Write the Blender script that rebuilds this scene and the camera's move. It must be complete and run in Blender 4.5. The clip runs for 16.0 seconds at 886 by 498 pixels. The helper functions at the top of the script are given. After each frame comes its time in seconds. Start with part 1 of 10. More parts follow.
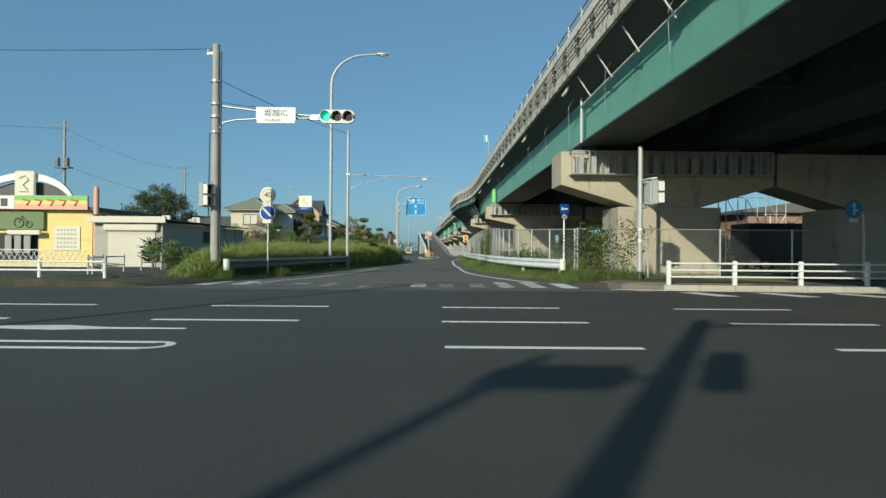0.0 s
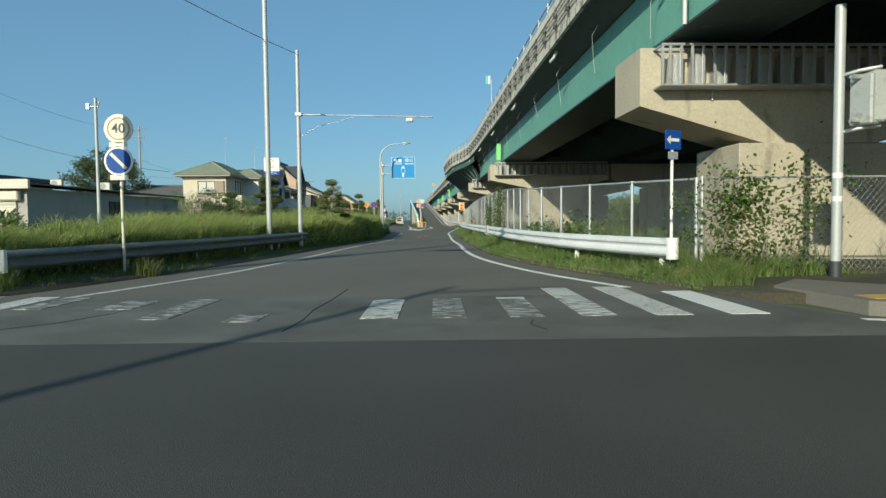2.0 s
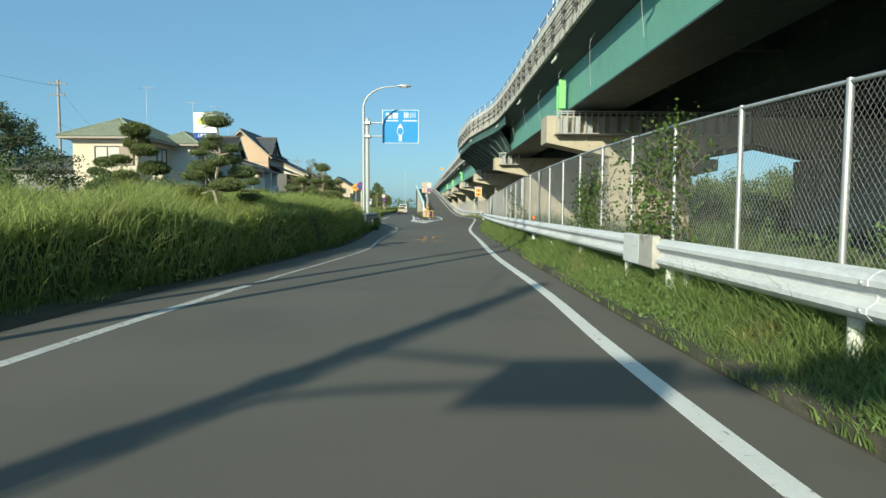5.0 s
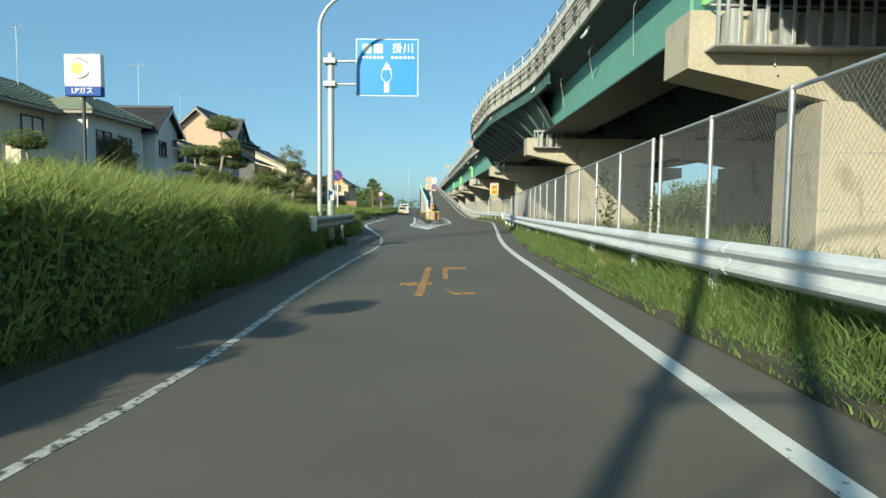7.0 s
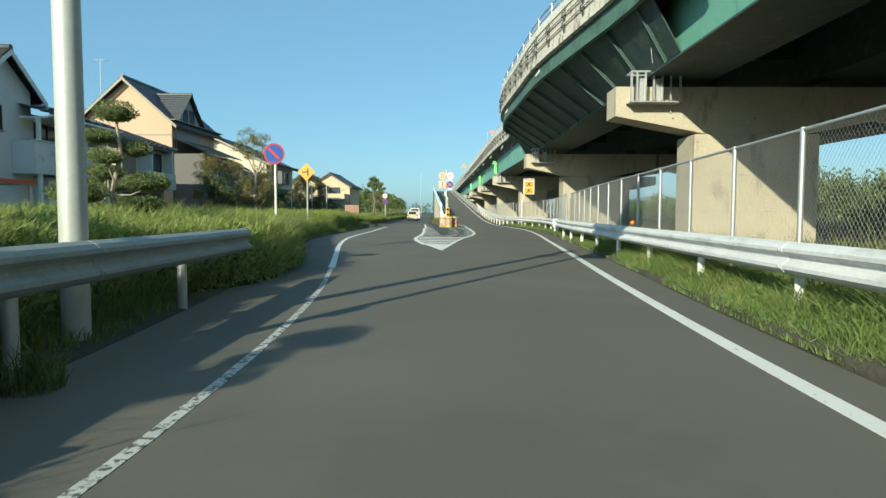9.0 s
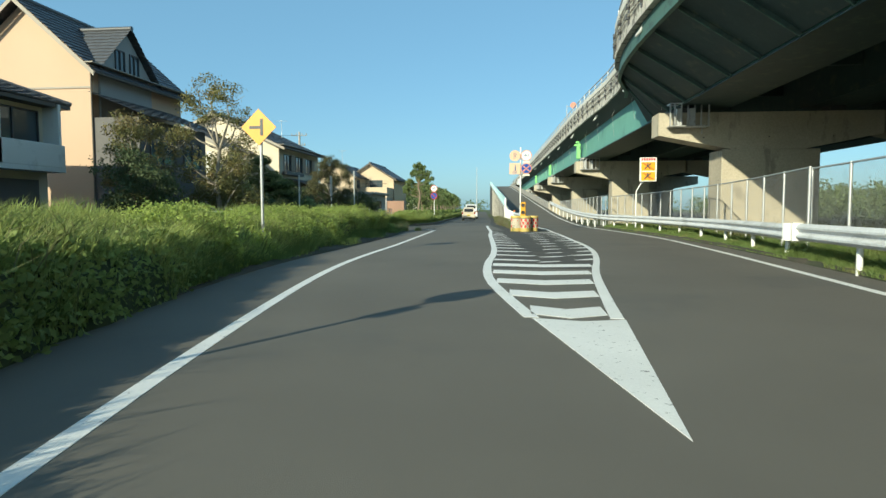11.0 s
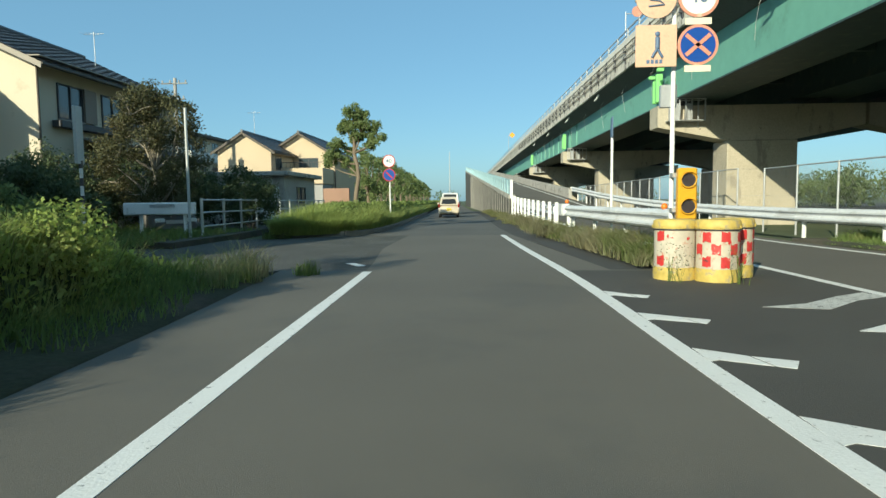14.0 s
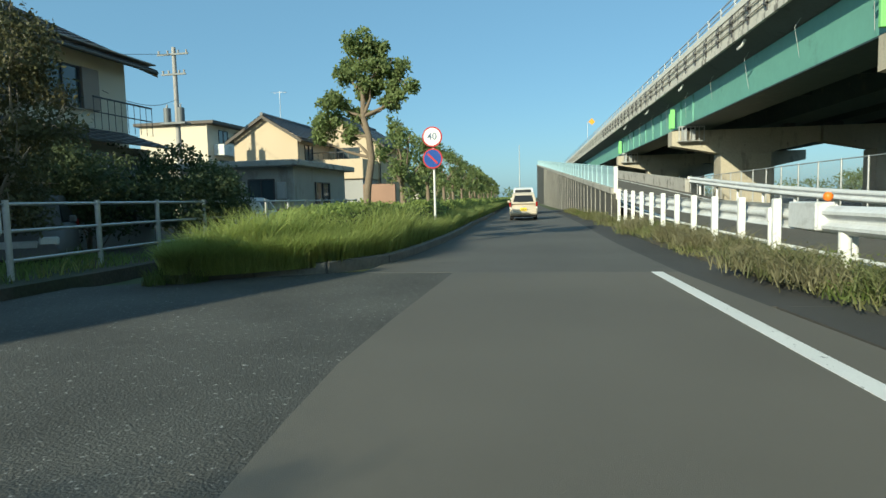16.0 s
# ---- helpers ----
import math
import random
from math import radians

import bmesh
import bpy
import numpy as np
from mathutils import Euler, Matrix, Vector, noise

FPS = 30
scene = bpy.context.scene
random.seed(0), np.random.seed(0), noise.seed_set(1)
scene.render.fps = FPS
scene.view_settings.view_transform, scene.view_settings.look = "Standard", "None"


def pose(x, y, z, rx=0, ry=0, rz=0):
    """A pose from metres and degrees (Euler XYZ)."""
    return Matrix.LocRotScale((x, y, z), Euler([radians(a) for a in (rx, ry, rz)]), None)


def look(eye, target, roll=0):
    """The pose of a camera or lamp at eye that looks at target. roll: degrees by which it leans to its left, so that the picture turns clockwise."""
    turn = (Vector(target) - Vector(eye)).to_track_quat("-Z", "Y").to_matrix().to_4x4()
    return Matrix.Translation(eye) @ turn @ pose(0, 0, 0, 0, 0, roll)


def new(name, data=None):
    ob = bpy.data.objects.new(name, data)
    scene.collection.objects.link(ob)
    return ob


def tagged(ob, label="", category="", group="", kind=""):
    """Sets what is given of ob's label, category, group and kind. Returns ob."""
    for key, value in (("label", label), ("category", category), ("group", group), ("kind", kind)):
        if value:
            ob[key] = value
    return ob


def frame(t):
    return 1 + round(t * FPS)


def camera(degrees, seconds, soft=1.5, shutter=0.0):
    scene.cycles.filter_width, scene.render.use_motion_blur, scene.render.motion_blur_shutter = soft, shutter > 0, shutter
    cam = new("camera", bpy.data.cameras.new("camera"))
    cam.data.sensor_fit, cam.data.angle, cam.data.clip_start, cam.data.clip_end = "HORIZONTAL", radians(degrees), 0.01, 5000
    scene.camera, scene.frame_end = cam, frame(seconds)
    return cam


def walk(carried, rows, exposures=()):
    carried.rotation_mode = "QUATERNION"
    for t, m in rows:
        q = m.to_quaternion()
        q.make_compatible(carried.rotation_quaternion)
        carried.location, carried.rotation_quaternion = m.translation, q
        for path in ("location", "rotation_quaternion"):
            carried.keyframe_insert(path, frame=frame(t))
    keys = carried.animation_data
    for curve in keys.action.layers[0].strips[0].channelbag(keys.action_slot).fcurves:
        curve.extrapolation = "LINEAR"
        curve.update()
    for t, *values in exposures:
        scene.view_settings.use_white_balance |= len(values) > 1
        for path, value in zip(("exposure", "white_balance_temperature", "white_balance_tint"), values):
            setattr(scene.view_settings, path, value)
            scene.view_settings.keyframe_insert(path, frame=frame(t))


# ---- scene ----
cam = camera(72.0, 16.0)
PATH = [
    (0, (0.001, 0.000, 1.088), (0.001, 2.000, 1.094), 0.44),
    (0.5, (-0.001, 2.505, 1.157), (0.018, 4.505, 1.138), -0.02),
    (1, (0.017, 5.158, 1.223), (0.046, 7.157, 1.176), -0.42),
    (1.5, (0.019, 7.919, 1.227), (0.045, 9.918, 1.155), -0.58),
    (2, (-0.032, 10.820, 1.198), (-0.012, 12.817, 1.102), -0.54),
    (2.5, (-0.142, 13.852, 1.141), (-0.131, 15.848, 1.026), -0.60),
    (3, (-0.231, 16.930, 1.068), (-0.227, 18.926, 0.943), -0.32),
    (5.5, (-0.590, 33.690, 1.299), (-0.590, 35.685, 1.163), 0.30),
    (6, (-0.706, 37.251, 1.268), (-0.709, 39.246, 1.132), 0.30),
    (6.5, (-0.807, 40.881, 1.220), (-0.816, 42.877, 1.087), 0.45),
    (7, (-0.889, 44.613, 1.210), (-0.902, 46.608, 1.077), 0.67),
    (7.5, (-0.976, 48.411, 1.222), (-0.988, 50.407, 1.091), 0.76),
    (8, (-1.072, 52.233, 1.228), (-1.090, 54.229, 1.102), 0.72),
    (8.5, (-1.197, 56.092, 1.195), (-1.229, 58.088, 1.073), 0.20),
    (9, (-1.370, 59.951, 1.197), (-1.431, 61.947, 1.078), 0.15),
    (9.5, (-1.626, 63.806, 1.181), (-1.726, 65.800, 1.061), 0.19),
    (10, (-1.977, 67.682, 1.184), (-2.131, 69.672, 1.059), 0.16),
    (12.5, (-4.545, 89.095, 1.221), (-4.825, 91.071, 1.091), -0.35),
    (13, (-5.035, 93.384, 1.217), (-5.270, 95.365, 1.079), -0.38),
    (13.5, (-5.426, 97.497, 1.177), (-5.613, 99.483, 1.031), -0.46),
    (14, (-5.672, 101.272, 1.162), (-5.810, 103.261, 1.006), -0.63),
    (14.5, (-5.789, 104.643, 1.149), (-5.886, 106.633, 0.983), -0.97),
    (15, (-5.851, 107.544, 1.147), (-5.940, 109.535, 0.981), -0.93),
    (15.5, (-6.084, 109.995, 1.195), (-6.245, 111.981, 1.028), -1.14),
    (16, (-6.627, 112.176, 1.195), (-6.988, 114.137, 1.034), -1.43),
]
# stops, white balance: the clip's camera opens up as it leaves the bright crossing
EXPOSE = [(0, -0.20), (1, -0.15), (2.5, 0.08), (4.3, 0.25), (5.5, 0.32), (7, 0.37), (8.5, 0.46), (10.5, 0.46), (12, 0.38), (14, 0.35), (16, 0.33)]
walk(cam, [(t, look(eye, target, roll)) for t, eye, target, roll in PATH], [(t, e, 6070 + 30 * min(t, 8), -0.5 * min(t, 8)) for t, e in EXPOSE])

# ---- light ----
SUN_AZ, SUN_EL = 206.3, 21.8          # degrees clockwise from +y, degrees up
world = bpy.data.worlds.new("sky")
scene.world = world
world.use_nodes = True
wn = world.node_tree.nodes
sky = wn.new("ShaderNodeTexSky")
sky.sky_type, sky.sun_disc = "NISHITA", False
sky.sun_elevation, sky.sun_rotation = radians(SUN_EL), radians(SUN_AZ)
sky.air_density, sky.dust_density, sky.ozone_density = 0.9, 1.0, 2.4
wn["Background"].inputs["Strength"].default_value = 0.127
haze = wn.new("ShaderNodeMix")
haze.data_type, haze.blend_type = "RGBA", "MULTIPLY"
haze.inputs["Factor"].default_value = 1.0
haze.inputs[7].default_value = (0.85, 0.98, 1.0, 1)
air = wn.new("ShaderNodeMix")           # even summer haze over the whole sky
air.data_type = "RGBA"
air.inputs["Factor"].default_value = 0.55
air.inputs[7].default_value = (1.45, 2.75, 4.10, 1)
world.node_tree.links.new(sky.outputs[0], haze.inputs[6])
world.node_tree.links.new(haze.outputs[2], air.inputs[6])
world.node_tree.links.new(air.outputs[2], wn["Background"].inputs[0])
sun_dir = Vector((math.sin(radians(SUN_AZ)) * math.cos(radians(SUN_EL)),
                  math.cos(radians(SUN_AZ)) * math.cos(radians(SUN_EL)), math.sin(radians(SUN_EL))))
sun_lamp = bpy.data.lights.new("sun", "SUN")
sun_lamp.energy, sun_lamp.angle, sun_lamp.color = 5.0, radians(0.55), (1.0, 0.88, 0.70)
sun_ob = new("sun", sun_lamp)
sun_ob.matrix_world = look(sun_dir * 50, (0, 0, 0))

# ---- materials ----
def mat(name, color, rough=0.7, metal=0.0, var=0.18, big=0.6, fine=25.0, bump=0.15, second=None, amount=0.0,
        second_scale=2.0, island=0.0, objvar=0.0, spec=0.5, coat=0.0, stretch=None):
    """A procedural surface: one colour varied at two scales, a second colour in blotches, fine relief."""
    m = bpy.data.materials.new(name)
    m.use_nodes = True
    nt = m.node_tree
    n, ln = nt.nodes, nt.links
    b = n["Principled BSDF"]
    tc = n.new("ShaderNodeTexCoord")
    n1, n2 = n.new("ShaderNodeTexNoise"), n.new("ShaderNodeTexNoise")
    n1.inputs["Scale"].default_value, n1.inputs["Detail"].default_value = big, 5
    n2.inputs["Scale"].default_value, n2.inputs["Detail"].default_value = fine, 3
    for t in (n1, n2):
        ln.new(tc.outputs["Object"], t.inputs["Vector"])
    add = n.new("ShaderNodeMath")
    add.operation = "ADD"
    ln.new(n1.outputs[0], add.inputs[0])
    ln.new(n2.outputs[0], add.inputs[1])
    last = add.outputs[0]
    for use, node in ((island, "ShaderNodeNewGeometry"), (objvar, "ShaderNodeObjectInfo")):
        if use:
            g = n.new(node)
            ma = n.new("ShaderNodeMath")
            ma.operation = "MULTIPLY_ADD"
            ln.new(g.outputs["Random Per Island" if node.endswith("Geometry") else "Random"], ma.inputs[0])
            ma.inputs[1].default_value = use
            ln.new(last, ma.inputs[2])
            last = ma.outputs[0]
    mr = n.new("ShaderNodeMapRange")
    mr.inputs["From Min"].default_value, mr.inputs["From Max"].default_value = 0.6, 1.4 + island + objvar
    mr.inputs["To Min"].default_value, mr.inputs["To Max"].default_value = 1 - var, 1 + var
    ln.new(last, mr.inputs["Value"])
    mul = n.new("ShaderNodeMix")
    mul.data_type, mul.blend_type = "RGBA", "MULTIPLY"
    mul.inputs["Factor"].default_value = 1
    base = mul.inputs[6]
    if second:
        n3 = n.new("ShaderNodeTexNoise")
        n3.inputs["Scale"].default_value, n3.inputs["Detail"].default_value = second_scale, 6
        n3.inputs["Roughness"].default_value = 0.65
        if stretch:
            mp = n.new("ShaderNodeMapping")
            mp.inputs["Scale"].default_value = stretch
            ln.new(tc.outputs["Object"], mp.inputs["Vector"])
            ln.new(mp.outputs[0], n3.inputs["Vector"])
        else:
            ln.new(tc.outputs["Object"], n3.inputs["Vector"])
        r = n.new("ShaderNodeMapRange")
        r.inputs["From Min"].default_value, r.inputs["From Max"].default_value = 0.62 - 0.3 * amount, 0.70 - 0.3 * amount
        ln.new(n3.outputs[0], r.inputs["Value"])
        mx = n.new("ShaderNodeMix")
        mx.data_type = "RGBA"
        mx.inputs[6].default_value, mx.inputs[7].default_value = (*color, 1), (*second, 1)
        ln.new(r.outputs[0], mx.inputs["Factor"])
        ln.new(mx.outputs[2], base)
    else:
        base.default_value = (*color, 1)
    ln.new(mr.outputs[0], mul.inputs[7])
    ln.new(mul.outputs[2], b.inputs["Base Color"])
    b.inputs["Roughness"].default_value, b.inputs["Metallic"].default_value = rough, metal
    b.inputs["Specular IOR Level"].default_value = spec
    b.inputs["Coat Weight"].default_value = coat
    if bump:
        bp = n.new("ShaderNodeBump")
        bp.inputs["Strength"].default_value, bp.inputs["Distance"].default_value = bump, 0.02
        ln.new(n2.outputs[0], bp.inputs["Height"])
        ln.new(bp.outputs[0], b.inputs["Normal"])
    return m


def leafy(name, color, var=0.45, through_light=0.35, dry=None, dry_amount=0.2):
    """Foliage: each leaf or blade its own tone, some light passing through."""
    m = mat(name, color, rough=0.55, var=var, big=0.35, fine=3.0, bump=0, island=0.8, second=dry, amount=dry_amount, second_scale=0.8, spec=0.25)
    nt = m.node_tree
    n, ln = nt.nodes, nt.links
    b = n["Principled BSDF"]
    tr, mx = n.new("ShaderNodeBsdfTranslucent"), n.new("ShaderNodeMixShader")
    ln.new(b.inputs["Base Color"].links[0].from_socket, tr.inputs["Color"])
    mx.inputs[0].default_value = through_light
    ln.new(b.outputs[0], mx.inputs[1])
    ln.new(tr.outputs[0], mx.inputs[2])
    ln.new(mx.outputs[0], n["Material Output"].inputs[0])
    return m


def glass(name, color=(0.06, 0.08, 0.09)):
    m = mat(name, color, rough=0.06, var=0.1, bump=0.0, spec=0.8)
    return m


def glow(name, color, power):
    m = mat(name, color, rough=0.3, bump=0.0)
    b = m.node_tree.nodes["Principled BSDF"]
    b.inputs["Emission Color"].default_value, b.inputs["Emission Strength"].default_value = (*color, 1), power
    return m


